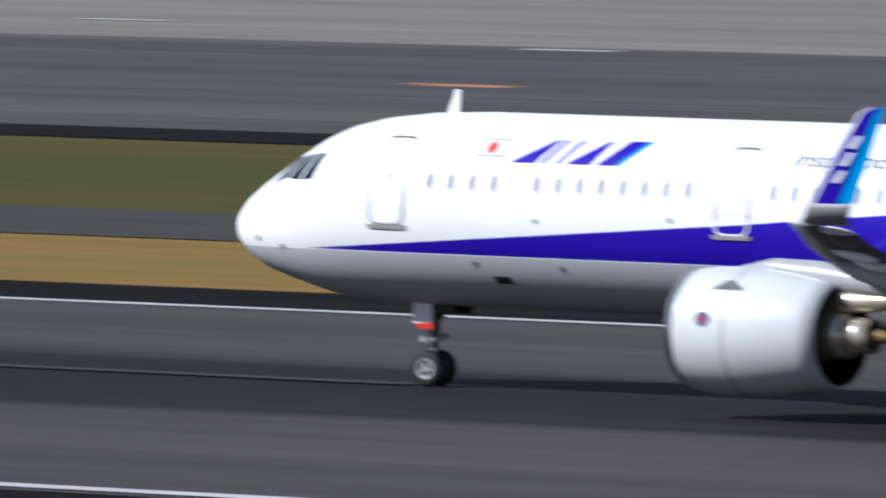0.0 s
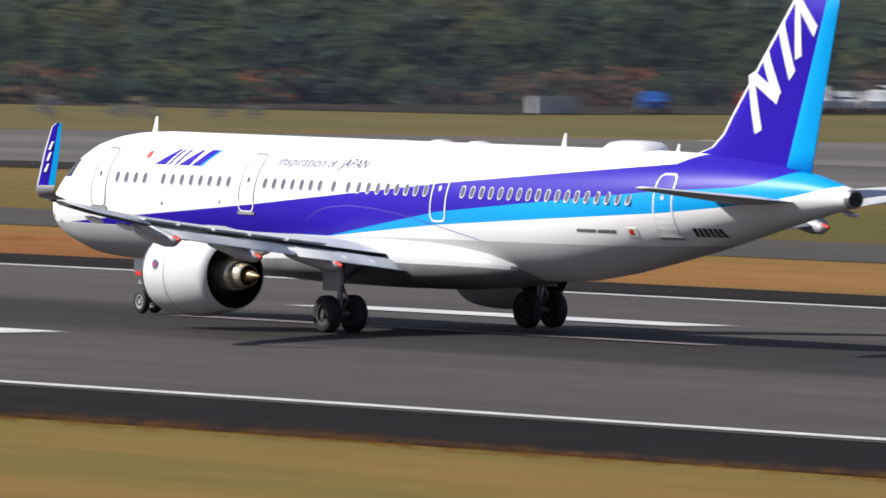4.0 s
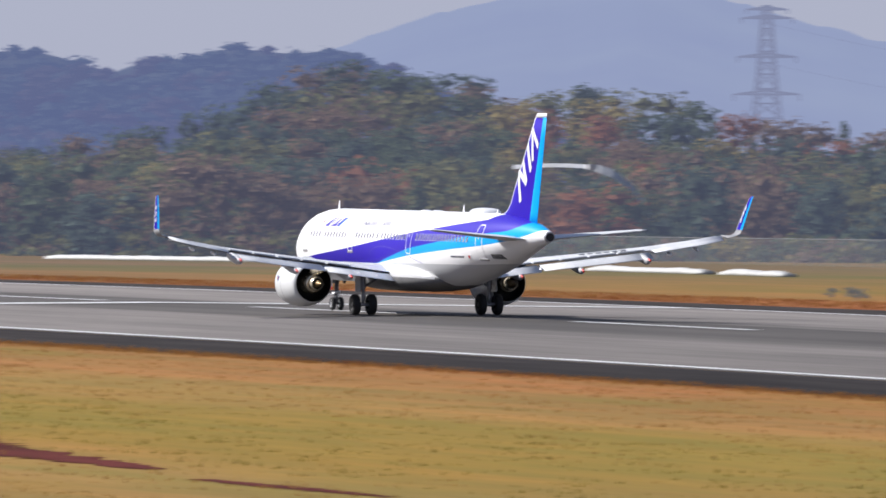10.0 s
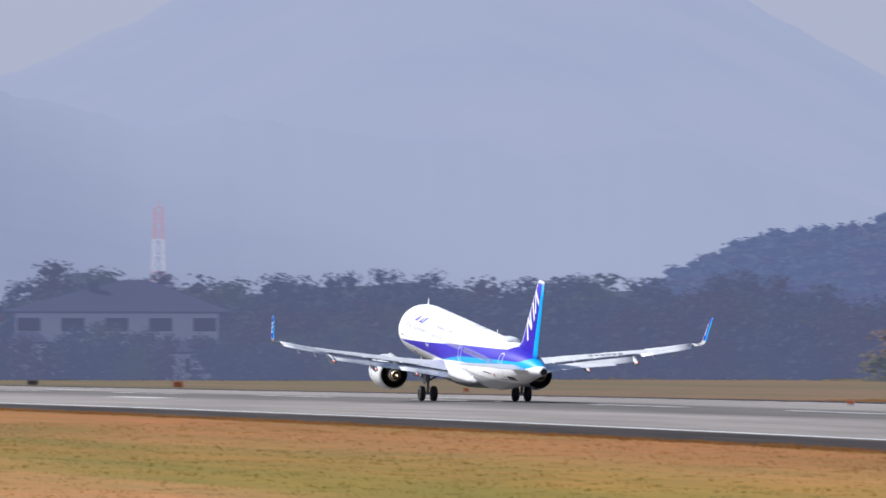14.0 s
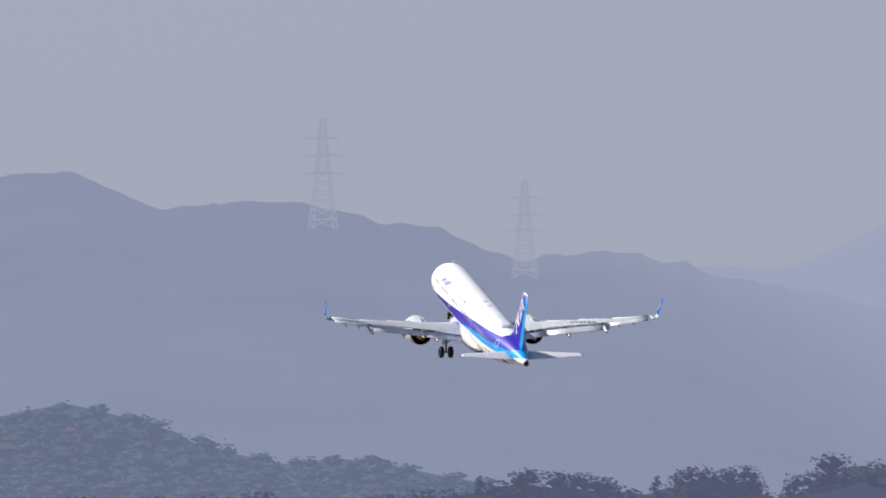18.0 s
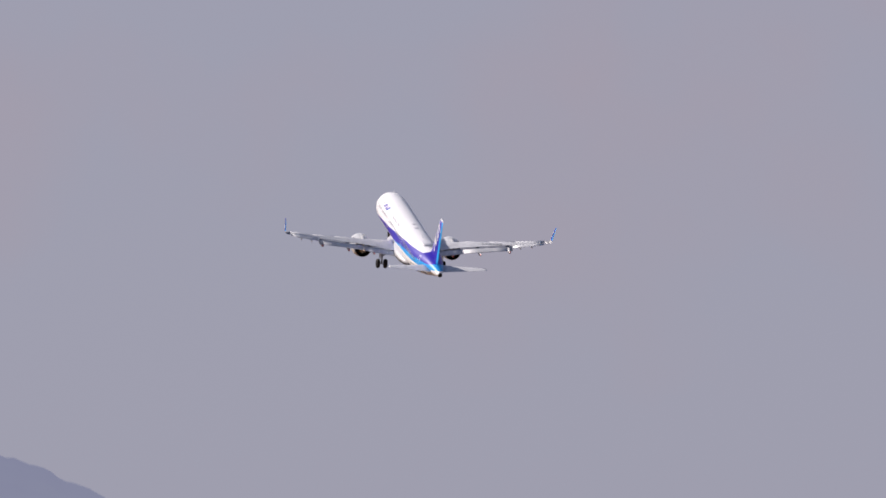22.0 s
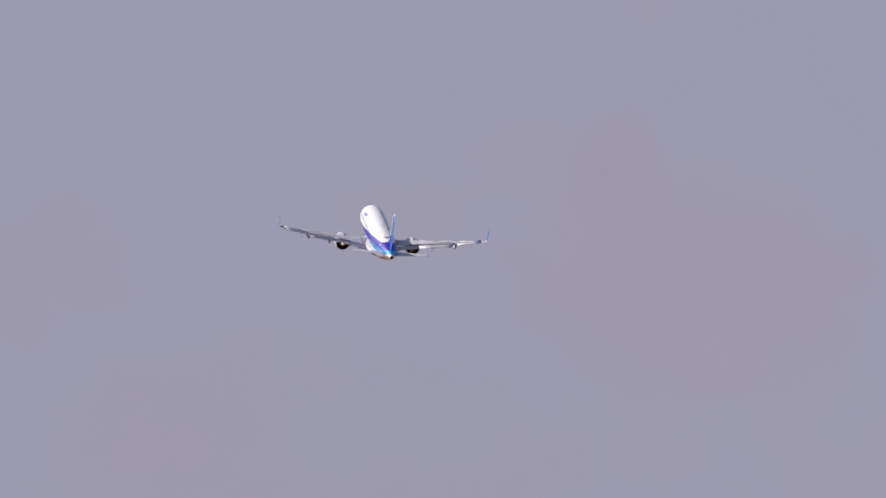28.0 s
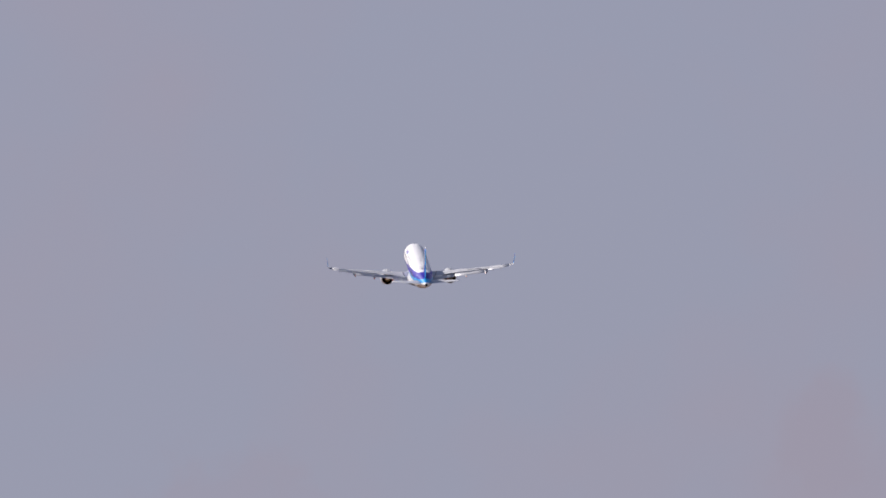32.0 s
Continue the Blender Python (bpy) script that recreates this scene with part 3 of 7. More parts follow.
def frame_on_skin(name, s0, s1, z0, z1, width, material, parent, label="", side=-1, out=0.014, radius=0.18):
    """A rounded outline on the skin."""
    pts = []
    for cx, cz, a0 in ((s1 - radius, z0 + radius, -90), (s1 - radius, z1 - radius, 0), (s0 + radius, z1 - radius, 90), (s0 + radius, z0 + radius, 180)):
        for k in range(5):
            a = radians(a0 + 22.5 * k)
            pts.append((cx + radius * math.cos(a), cz + radius * math.sin(a), math.cos(a), math.sin(a)))
    dense = []
    for i, p in enumerate(pts):
        q = pts[(i + 1) % len(pts)]
        steps = 6 if math.hypot(p[0] - q[0], p[1] - q[1]) > 0.5 else 1
        for k in range(steps):
            t = k / steps
            dense.append(tuple(p[m] * (1 - t) + q[m] * t for m in range(4)))
    vs, fs, n = [], [], len(dense)
    for s, z, ns, nz in dense:
        vs += [skin(s, z, side, out), skin(s - ns * width, z - nz * width, side, out), skin(s, z, side, 0), skin(s - ns * width, z - nz * width, side, 0)]
    for i in range(n):
        j = (i + 1) % n
        a, b = 4 * i, 4 * j
        fs += [(a, b, b + 1, a + 1), (a, a + 2, b + 2, b), (a + 1, b + 1, b + 3, a + 3)]
    return part(name, mesh_of(name, vs, fs, [material]), parent, label)


def livery():
    """White hull with a grey belly, a dark blue wedge that rises towards the fin and a light blue band below it."""
    m = mat("hull_livery", (0.88, 0.88, 0.885), 0.4, 0, 0.015, 0.6, coat=0.0)
    m.node_tree.nodes["Principled BSDF"].inputs["Specular IOR Level"].default_value = 0.2
    n, l = m.node_tree.nodes, m.node_tree.links
    b = n["Principled BSDF"]
    base = b.inputs["Base Color"].links[0].from_socket
    co = n.new("ShaderNodeTexCoord")
    sep = n.new("ShaderNodeSeparateXYZ")
    l.new(co.outputs["Object"], sep.inputs[0])
    pos = n.new("ShaderNodeMapRange")
    pos.inputs["From Min"].default_value, pos.inputs["From Max"].default_value = -PIVOT, 45 - PIVOT
    l.new(sep.outputs["X"], pos.inputs["Value"])

    def edge(table):
        r = n.new("ShaderNodeValToRGB")
        while len(r.color_ramp.elements) < len(table):
            r.color_ramp.elements.new(0.5)
        for e, (s, z) in zip(r.color_ramp.elements, table):
            e.position, e.color = s / 45, (z / 10, z / 10, z / 10, 1)
        l.new(pos.outputs["Result"], r.inputs["Fac"])
        k = n.new("ShaderNodeMath")
        k.operation = "MULTIPLY"
        k.inputs[1].default_value = 10
        l.new(r.outputs["Color"], k.inputs[0])
        return k.outputs[0]

    def above(socket):
        k = n.new("ShaderNodeMath")
        k.operation = "GREATER_THAN"
        l.new(sep.outputs["Z"], k.inputs[0])
        l.new(socket, k.inputs[1])
        return k.outputs[0]

    def mix(fac, low, high):
        k = n.new("ShaderNodeMixRGB")
        l.new(fac, k.inputs["Fac"])
        for socket, v in ((k.inputs["Color1"], low), (k.inputs["Color2"], high)):
            if isinstance(v, tuple):
                socket.default_value = (*v, 1)
            else:
                l.new(v, socket)
        return k.outputs["Color"]

    belly = above(edge(((0, 2.88), (18, 2.84), (22, 2.92), (29, 2.95), (35, 2.98), (38, 3.06), (41, 3.3), (45, 3.6))))
    light_low = above(edge(((0, 2.90), (18.3, 2.86), (24.7, 3.38), (36.3, 4.03), (38.5, 4.22), (40.5, 4.42), (42.2, 4.70), (43.6, 4.98), (45, 5.2))))
    dark_low = above(edge(((0, 2.90), (18.3, 2.87), (24.7, 3.78), (36.3, 4.70), (39.3, 4.86), (40.2, 4.97), (41.0, 5.18), (41.9, 5.5), (42.5, 9.0), (45, 9.9))))
    white_low = above(edge(((0, 2.86), (2.6, 2.88), (13.9, 3.72), (24.7, 4.66), (36.3, 5.50), (37.5, 6.2), (45, 9.95))))
    c = mix(belly, (0.52, 0.53, 0.55), base)
    c = mix(light_low, c, (0.0, 0.32, 0.74))
    c = mix(dark_low, c, (0.022, 0.006, 0.36))
    c = mix(white_low, c, base)
    l.new(c, b.inputs["Base Color"])
    return m


LIVERY = livery()
plane = thing("airliner", "white narrow-body jet airliner with dark and light blue stripes taking off", "airplane")

SEG = 48
rings = []
for i in range(len(HULL) - 1):
    s0, s1 = HULL[i][0], HULL[i + 1][0]
    k = max(1, int((s1 - s0) / 0.8))
    for j in range(k):
        s = s0 + (s1 - s0) * j / k
        zc, hw, hh = hull_at(s)
        rings.append([(s - PIVOT, -hw * math.cos(2 * math.pi * q / SEG), zc + hh * math.sin(2 * math.pi * q / SEG)) for q in range(SEG)])
zc, hw, hh = hull_at(44.15)
rings.append([(44.15 - PIVOT, -hw * math.cos(2 * math.pi * q / SEG), zc + hh * math.sin(2 * math.pi * q / SEG)) for q in range(SEG)])
vs, fs = loft(rings)
fuselage = part("fuselage", mesh_of("fuselage", vs, fs, [LIVERY], True), plane, "white fuselage, blue wedge stripes and grey belly")

# exhaust of the auxiliary power unit
bm = bmesh.new()
tube(bm, (44.05 - PIVOT, 0, 4.61), (44.24 - PIVOT, 0, 4.60), 0.30, 0.28, 24)
part("tail_exhaust", bm, fuselage, "dark tail exhaust ring", STEEL)
bm = bmesh.new()
tube(bm, (44.22 - PIVOT, 0, 4.60), (44.26 - PIVOT, 0, 4.60), 0.225, 0.225, 20)
part("tail_exhaust_bore", bm, fuselage, "black exhaust bore", DARK)

# cabin windows on both sides
rows = [6.18 + 0.545 * i for i in range(13) if i != 4] + [14.84 + 0.525 * i for i in range(7)] + [18.77, 19.6] + [20.2 + 0.537 * i for i in range(8)] + [26.03 + 0.516 * i for i in range(18)]


def oval(su, sz, out, seg=14):
    return [(su * math.copysign(abs(math.cos(2 * math.pi * k / seg)) ** 0.75, math.cos(2 * math.pi * k / seg)),
             sz * math.copysign(abs(math.sin(2 * math.pi * k / seg)) ** 0.75, math.sin(2 * math.pi * k / seg)), out) for k in range(seg)]


for side in (-1, 1):
    mid, up = skin(15, 4.42, side), skin(15, 4.52, side)
    tilt = math.atan2((mid.y - up.y) * -side, 0.1)
    meshes = {}
    for key, su, sz, mm, out in (("window", 0.136, 0.205, RIM, 0.008), ("pane", 0.102, 0.168, PANE, 0.012)):
        o = oval(su, sz, 0)
        vs = [(x, -out if side < 0 else out, z) for x, z, _ in o] + [(x, 0.01 * -side, z) for x, z, _ in o]
        n = len(o)
        fs = [tuple(range(n)) if side < 0 else tuple(range(n - 1, -1, -1))] + [(k, (k + 1) % n, n + (k + 1) % n, n + k) for k in range(n)]
        meshes[key] = mesh_of(key, vs, fs, [mm])
    for s in rows:
        p = skin(s, 4.42, side)
        w = part("window", meshes["window"], fuselage)
        w.matrix_basis = Matrix.Translation(p) @ Matrix.Rotation(-side * tilt, 4, "X")
        part("pane", meshes["pane"], w)
plate("window_plug", ((8.24, 4.2), (8.48, 4.2), (8.48, 4.64), (8.24, 4.64)), WHITE, fuselage, out=0.008)

# cockpit glazing
for side in (-1, 1):
    plate("cockpit_window", ((2.10, 4.34), (2.50, 4.32), (2.78, 4.88), (2.50, 4.84)), GLASS, fuselage, "dark cockpit pane", side, 0.010, 5, 5)
    plate("cockpit_window", ((2.57, 4.33), (2.92, 4.36), (3.10, 4.90), (2.86, 4.89)), GLASS, fuselage, "dark cockpit pane", side, 0.010, 4, 5)
    plate("cockpit_window", ((1.46, 4.18), (2.03, 4.35), (2.42, 4.83), (2.08, 4.76)), GLASS, fuselage, "dark cockpit pane", side, 0.010, 5, 5)

# doors: outline, sill and small porthole
for s, z0, z1, w, white in ((5.10, 3.45, 5.32, 0.94, False), (13.87, 3.49, 5.32, 0.90, False), (24.75, 3.46, 4.98, 0.88, True), (36.4, 3.30, 5.22, 0.90, True)):
    for side in (-1, 1):
        d = plate("door", ((s - w / 2 + 0.06, z0 + 0.06), (s + w / 2 - 0.06, z0 + 0.06), (s + w / 2 - 0.06, z1 - 0.06), (s - w / 2 + 0.06, z1 - 0.06)), LIVERY, plane, "closed cabin door flush with the hull", side, 0.008, 4, 10)
        frame_on_skin("outline", s - w / 2, s + w / 2, z0, z1, 0.038 if not white else 0.06, WHITE if white else LINE, d, "", side, radius=0.24)
        if s == 13.87:
            frame_on_skin("outline", s - w / 2, s + w / 2, z0, 3.98, 0.05, WHITE, d, "white outline where the door crosses the blue band", side, 0.018, 0.24)
        hole = [skin(s + 0.08 * math.cos(a), 4.5 + 0.09 * math.sin(a), side, 0.018) for a in (-side * k * math.pi / 7 for k in range(14))]
        part("porthole", mesh_of("porthole", hole, [tuple(range(14))], [PANE if not white else RIM]), d)
        if not white or s > 30:
            plate("sill", ((s - w / 2 + 0.0, z0 - 0.07), (s + w / 2 - 0.0, z0 - 0.07), (s + w / 2 + 0.05, z0 + 0.02), (s - w / 2 - 0.05, z0 + 0.02)), SILL, d, "grey metal door sill", side, 0.03, 4, 2)

# small marks on the port side: flag, slanted emblem bars, slogan
plate("flag", ((7.14, 4.98), (7.92, 4.98), (7.92, 5.30), (7.14, 5.30)), WHITE, plane, "white flag panel with a red disc", -1, 0.012, 6, 4)
frame_on_skin("flag_outline", 7.12, 7.94, 4.97, 5.32, 0.022, SILL, plane, "thin grey outline", -1, 0.018, 0.02)
disc = [(7.53 + 0.135 * math.cos(2 * math.pi * k / 20), 5.14 + 0.12 * math.sin(2 * math.pi * k / 20)) for k in range(20)]
part("disc", mesh_of("disc", [skin(s, z, -1, 0.02) for s, z in disc], [tuple(range(20))], [RED]), plane, "red disc of the flag")


def slant(name, s, z0, z1, w, lean, material, parent, out=0.012, side=-1):
    """A slanted bar on the skin, from z0 to z1, leaning aft by lean."""
    return plate(name, ((s, z0), (s + w, z0), (s + w + lean, z1), (s + lean, z1)), material, parent, "", side, out, 2, 5)


for side in (-1,):
    for s0, w0, lean in ((8.10, 0.62, 0.93), (9.50, 0.62, 0.86)):
        plate("emblem_wedge", ((s0, 4.86), (s0 + w0, 4.86), (s0 + lean + 0.12, 5.34), (s0 + lean, 5.34)), BLUE, plane, "dark blue slanted wedge", side, 0.012, 4, 5)
    for s0 in (8.86, 9.24):
        slant("emblem_bar", s0, 4.86, 5.34, 0.11, 0.42, BLUE, plane)
    slant("emblem_block", 10.28, 4.86, 5.36, 0.46, 0.62, BLUE, plane)
    slant("emblem_block", 10.75, 4.86, 5.36, 0.12, 0.62, SKYBLUE, plane)

SLOGAN = mat("slogan_blue_grey", (0.075, 0.070, 0.17), 0.5, 0, 0.04)


def lettering(text):
    """The outline of a word in the built-in font, slanted."""
    cv = bpy.data.curves.new("word", "FONT")
    cv.body, cv.size, cv.shear, cv.offset = text, 0.62, 0.25, 0.0
    tmp = bpy.data.objects.new("word", cv)
    scene.collection.objects.link(tmp)
    bpy.context.view_layer.update()
    me = bpy.data.meshes.new_from_object(tmp.evaluated_get(bpy.context.evaluated_depsgraph_get()))
    bpy.data.objects.remove(tmp)
    me.materials.clear()
    return me


for text, s0, s1 in (("Inspiration", 15.12, 17.78), ("of", 17.98, 18.44), ("JAPAN", 18.62, 20.22)):
    me = lettering(text)
    bm = bmesh.new()
    bm.from_mesh(me)
    for k in range(-6, 24):
        bmesh.ops.bisect_plane(bm, geom=bm.verts[:] + bm.edges[:] + bm.faces[:], plane_co=(0, 0.033 * k, 0), plane_no=(0, 1, 0))
    bm.to_mesh(me)
    bm.free()
    lo, hi = min(v.co.x for v in me.vertices), max(v.co.x for v in me.vertices)
    for v in me.vertices:
        v.co = skin(s0 + (v.co.x - lo) / (hi - lo) * (s1 - s0), 4.98 + v.co.y * 0.68, -1, 0.012)
    part("slogan_word", me, plane, "thin italic slogan lettering", SLOGAN)
# unreadable type mark and registration, as bars
for s, w in ((32.2, 0.9), (33.2, 0.55), (33.8, 0.25)):
    slant("type_mark_bar", s, 3.37, 3.46, w, 0.03, LINE, plane)
plate("flag", ((34.55, 3.28), (35.05, 3.28), (35.05, 3.55), (34.55, 3.55)), WHITE, plane, "white flag panel", -1, 0.014, 4, 3)
plate("disc", ((34.70, 3.34), (34.90, 3.34), (34.90, 3.50), (34.70, 3.50)), RED, plane, "red disc of the flag", -1, 0.02, 2, 2)
for i in range(6):
    slant("registration_bar", 37.42 + 0.20 * i, 3.34, 3.60, 0.13, 0.04, DARK, plane)
# seams of the wing-root fillet and of hull sections
def seam(points, width=0.022):
    """A thin dark joint along (s, z) points of the port and starboard skin."""
    for side in (-1, 1):
        vs, fs = [], []
        for k in range(33):
            s = points[0][0] + (points[-1][0] - points[0][0]) * k / 32
            z = profile(points, s)
            vs += [skin(s, z, side, 0.006), skin(s, z - width, side, 0.006)]
        fs = [(2 * k, 2 * k + 1, 2 * k + 3, 2 * k + 2) if side < 0 else (2 * k + 2, 2 * k + 3, 2 * k + 1, 2 * k) for k in range(32)]
        part("seam", mesh_of("seam", vs, fs, [SEAM], True), fuselage, "thin dark panel seam")


seam(((17.3, 3.32), (17.8, 3.60), (18.6, 3.78), (19.8, 3.86), (21.2, 3.80), (23.0, 3.62), (25.0, 3.30), (27.0, 2.95)))
# small service hatches and vents
for s, z in ((8.9, 3.15 + 0.45), (14.9 - 2.6, 3.72), (7.2, 2.66), (9.4, 2.62), (2.0, 2.85), (1.2, 3.0)):
    plate("vent", ((s, z), (s + 0.09, z), (s + 0.09, z + 0.10), (s, z + 0.10)), STEEL, plane, "", -1, 0.012, 2, 2)
plate("vent", ((7.6, 2.30), (8.0, 2.30), (8.0, 2.45), (7.6, 2.45)), DARK, plane, "dark oval air vent", -1, 0.012, 3, 2)


# wing-body fairing
def section(s, hw, z0, z1, seg=28, sharp=0.75):
    zc, hh = (z0 + z1) / 2, (z1 - z0) / 2
    r = []
    for k in range(seg):
        a = 2 * math.pi * k / seg
        r.append((s - PIVOT, hw * math.copysign(abs(math.cos(a)) ** sharp, math.cos(a)), zc + hh * math.copysign(abs(math.sin(a)) ** sharp, math.sin(a))))
    return r


vs, fs = loft([section(*q) for q in ((12.6, 0.5, 1.75, 2.2), (13.6, 1.55, 1.52, 2.5), (15.0, 2.05, 1.40, 2.75), (17, 2.30, 1.33, 2.95), (21, 2.36, 1.30, 3.05),
                                     (24, 2.33, 1.33, 3.0), (25.6, 2.22, 1.42, 2.9), (27.0, 1.95, 1.56, 2.7), (28.0, 1.45, 1.7, 2.45), (28.5, 0.7, 1.8, 2.2))])
glove = mesh_of("belly_fairing", vs, fs, [GLOVE, BELLY_SHADE], True)
# lower half coloured darker to stand in for the shade below the wing
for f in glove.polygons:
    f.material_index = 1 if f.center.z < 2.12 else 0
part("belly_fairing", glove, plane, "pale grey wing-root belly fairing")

# ---- wings ----
WINGS = ((1.6, 16.6, 23.2, 2.30, 0.85), (2.4, 17.6, 23.2, 2.42, 0.70), (4.4, 18.85, 23.25, 2.68, 0.48), (6.5, 19.95, 23.35, 2.93, 0.36), (9.5, 21.5, 24.05, 3.28, 0.30),
         (12.5, 23.05, 24.95, 3.66, 0.25), (15.0, 24.38, 25.75, 4.10, 0.19), (16.4, 25.1, 26.3, 4.40, 0.16))
SHARK = ((16.4, 25.1, 26.3, 4.40, 0.16, 8), (16.8, 25.4, 26.5, 4.47, 0.14, 25), (17.03, 25.6, 26.65, 4.62, 0.12, 60), (17.12, 25.75, 26.8, 4.85, 0.10, 78), (17.28, 26.45, 27.3, 5.85, 0.08, 82), (17.42, 27.1, 27.65, 6.62, 0.06, 84), (17.45, 27.4, 27.75, 6.74, 0.03, 84))


def foil(y, le, te, z, thick, tip=0.0, side=-1, n=12, nose_up=0.0):
    """A closed wing section; tip turns its thickness outwards (degrees)."""
    out = []
    for k in range(2 * n):
        a = math.pi * k / n
        u = 0.5 * (1 + math.cos(a))
        t = thick * 0.5 * (2.6 * math.sqrt(max(u, 0)) * (1 - u) + 0.02) * 0.98
        t = t if k < n else -0.75 * t
        c, s = math.cos(radians(tip)), math.sin(radians(tip))
        out.append((le + (te - le) * u - PIVOT, side * (y - t * s), z + t * c + nose_up * (te - le) * (1 - u)))
    return out


def nose_up(y):
    """Rise of the section towards its nose."""
    return float(np.interp(y, (4, 9, 14), (0.015, 0.05, 0.09)))


def wing_z(y):
    return float(np.interp(y, [w[0] for w in WINGS], [w[3] for w in WINGS]))


def wing_te(y):
    return float(np.interp(y, [w[0] for w in WINGS], [w[2] for w in WINGS]))


wings = []
for side in (-1, 1):
    root = Vector((0, side * 1.6, 2.3))

    def rel(points):
        return [(x, y - root.y, z - root.z) for x, y, z in points]

    vs, fs = loft([rel(foil(w[0], w[1], w[2] - 0.75, w[3], w[4], side=side, nose_up=nose_up(w[0]))) for w in WINGS])
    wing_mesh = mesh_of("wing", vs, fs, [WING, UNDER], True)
    # downward faces take the shade-coloured grey, likewise on the flaps below
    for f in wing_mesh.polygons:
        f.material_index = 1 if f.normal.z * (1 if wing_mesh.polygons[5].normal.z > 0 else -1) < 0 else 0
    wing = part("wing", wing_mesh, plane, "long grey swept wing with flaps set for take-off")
    wing.location = root
    wings.append((wing, side))
    # bare metal slats along the leading edge
    for y0, y1 in ((6.9, 9.9), (10.0, 13.0), (13.1, 16.2)):
        rr = []
        for y in (y0, (y0 + y1) / 2, y1):
            le = float(np.interp(y, [w[0] for w in WINGS], [w[1] for w in WINGS]))
            rr.append(rel(foil(y, le - 0.26, le + 0.30, wing_z(y) + 0.01 + nose_up(y) * (wing_te(y) - 0.75 - le), 0.16, side=side, n=6)))
        vs, fs = loft(rr)
        part("slat", mesh_of("slat", vs, fs, [WING], True), wing, "drooped leading-edge slat")
    # trailing flaps, lowered, and the aileron
    for nm, y0, y1, drop, chord in (("flap", 2.0, 6.3, 0.26, 0.98), ("flap", 6.45, 12.4, 0.22, 0.90), ("aileron", 12.5, 16.2, 0.06, 0.80)):
        rr = []
        for y in np.linspace(y0, y1, 4):
            te, z = wing_te(y), wing_z(y)
            rr.append(rel([(px, py, pz - drop * max(0, (px + PIVOT - te + chord)) / chord) for px, py, pz in foil(y, te - chord, te + (0.38 if nm == "flap" else 0.10), z - (0.13 if nm == "flap" else 0.06), 0.20, side=side, n=6)]))
        vs, fs = loft(rr)
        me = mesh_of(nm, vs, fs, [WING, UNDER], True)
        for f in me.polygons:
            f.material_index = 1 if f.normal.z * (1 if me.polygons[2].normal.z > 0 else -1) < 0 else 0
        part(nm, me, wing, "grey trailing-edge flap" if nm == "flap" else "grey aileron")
    for y in (3.3, 4.35, 6.35, 7.4, 9.6, 10.9, 13.4, 14.8):
        te, z = wing_te(y), wing_z(y)
        vs, fs = loft([rel([(te + x - PIVOT, side * y + 0.07 * w * math.cos(k * 1.0472), z - 0.30 - dz + 0.10 * w * math.sin(k * 1.0472)) for k in range(6)]) for x, w, dz in ((-0.85, 0.3, -0.06), (-0.5, 1.0, 0.0), (-0.1, 1.0, 0.05), (0.14, 0.35, 0.09))])
        part("hinge_fairing", mesh_of("hinge_fairing", vs, fs, [WHITE], True), wing, "small white flap hinge fairing")
    # spoilers as thin panels on the upper side
    for i in range(5):
        y0, y1 = 4.6 + 1.55 * i, 6.0 + 1.55 * i
        pts = []
        for y in (y0, y1):
            te, z = wing_te(y), wing_z(y)
            pts += [(te - 1.75 - PIVOT, side * y, z + 0.18), (te - 0.75 - PIVOT, side * y, z + 0.09)]
        a, b, c, d = rel(pts)
        low = [(p[0], p[1], p[2] - 0.05) for p in (a, b, d, c)]
        part("spoiler", mesh_of("spoiler", [a, b, d, c] + low, [(0, 1, 2, 3), (7, 6, 5, 4), (0, 4, 5, 1), (1, 5, 6, 2), (2, 6, 7, 3), (3, 7, 4, 0)], [WING]), wing)
    # unreadable registration on the starboard upper side, as bars
    for i in range(6 if side > 0 else 0):
        y, s0 = 8.9 + 0.42 * i, 21.9 + 0.22 * i
        q = []
        for yy, ss in ((y, s0), (y + 0.28, s0 + 0.15), (y + 0.28, s0 + 0.65), (y, s0 + 0.5)):
            q.append((ss - PIVOT, yy, wing_z(yy) + nose_up(yy) * (wing_te(yy) - 0.75 - ss) + float(np.interp(yy, (6.5, 12.5), (0.195, 0.165)))))
        q = rel(q)
        part("wing_mark_bar", mesh_of("wing_mark_bar", q + [(a, b, c - 0.1) for a, b, c in q], [(3, 2, 1, 0), (4, 5, 6, 7), (0, 1, 5, 4), (1, 2, 6, 5), (2, 3, 7, 6), (3, 0, 4, 7)], [GREY]), wing)
    # flap track fairings with red tips
    for y, s1, z1, length in ((5.03, 24.05, 2.14, 3.6), (8.42, 24.73, 2.47, 3.3), (12.01, 25.74, 3.09, 2.7)):
        top = wing_z(y) - 0.08
        rr = []
        for u, w, h0 in ((0.0, 0.05, 0.10), (0.18, 0.20, 0.36), (0.45, 0.23, 0.52), (0.70, 0.21, 0.50), (0.88, 0.15, 0.36), (0.975, 0.08, 0.17)):
            s = s1 - length * (1 - u)
            zt = top - (top - z1 - 0.05) * max(0, (u - 0.35) / 0.65) ** 1.5
            rr.append(rel([(s - PIVOT, side * y + w * math.cos(2 * math.pi * k / 12), zt - h0 / 2 + h0 / 2 * math.sin(2 * math.pi * k / 12)) for k in range(12)]))
        vs, fs = loft(rr)
        part("flap_track_fairing", mesh_of("flap_track_fairing", vs, fs, [FAIRING], True), wing, "grey canoe-shaped fairing")
        bm = bmesh.new()
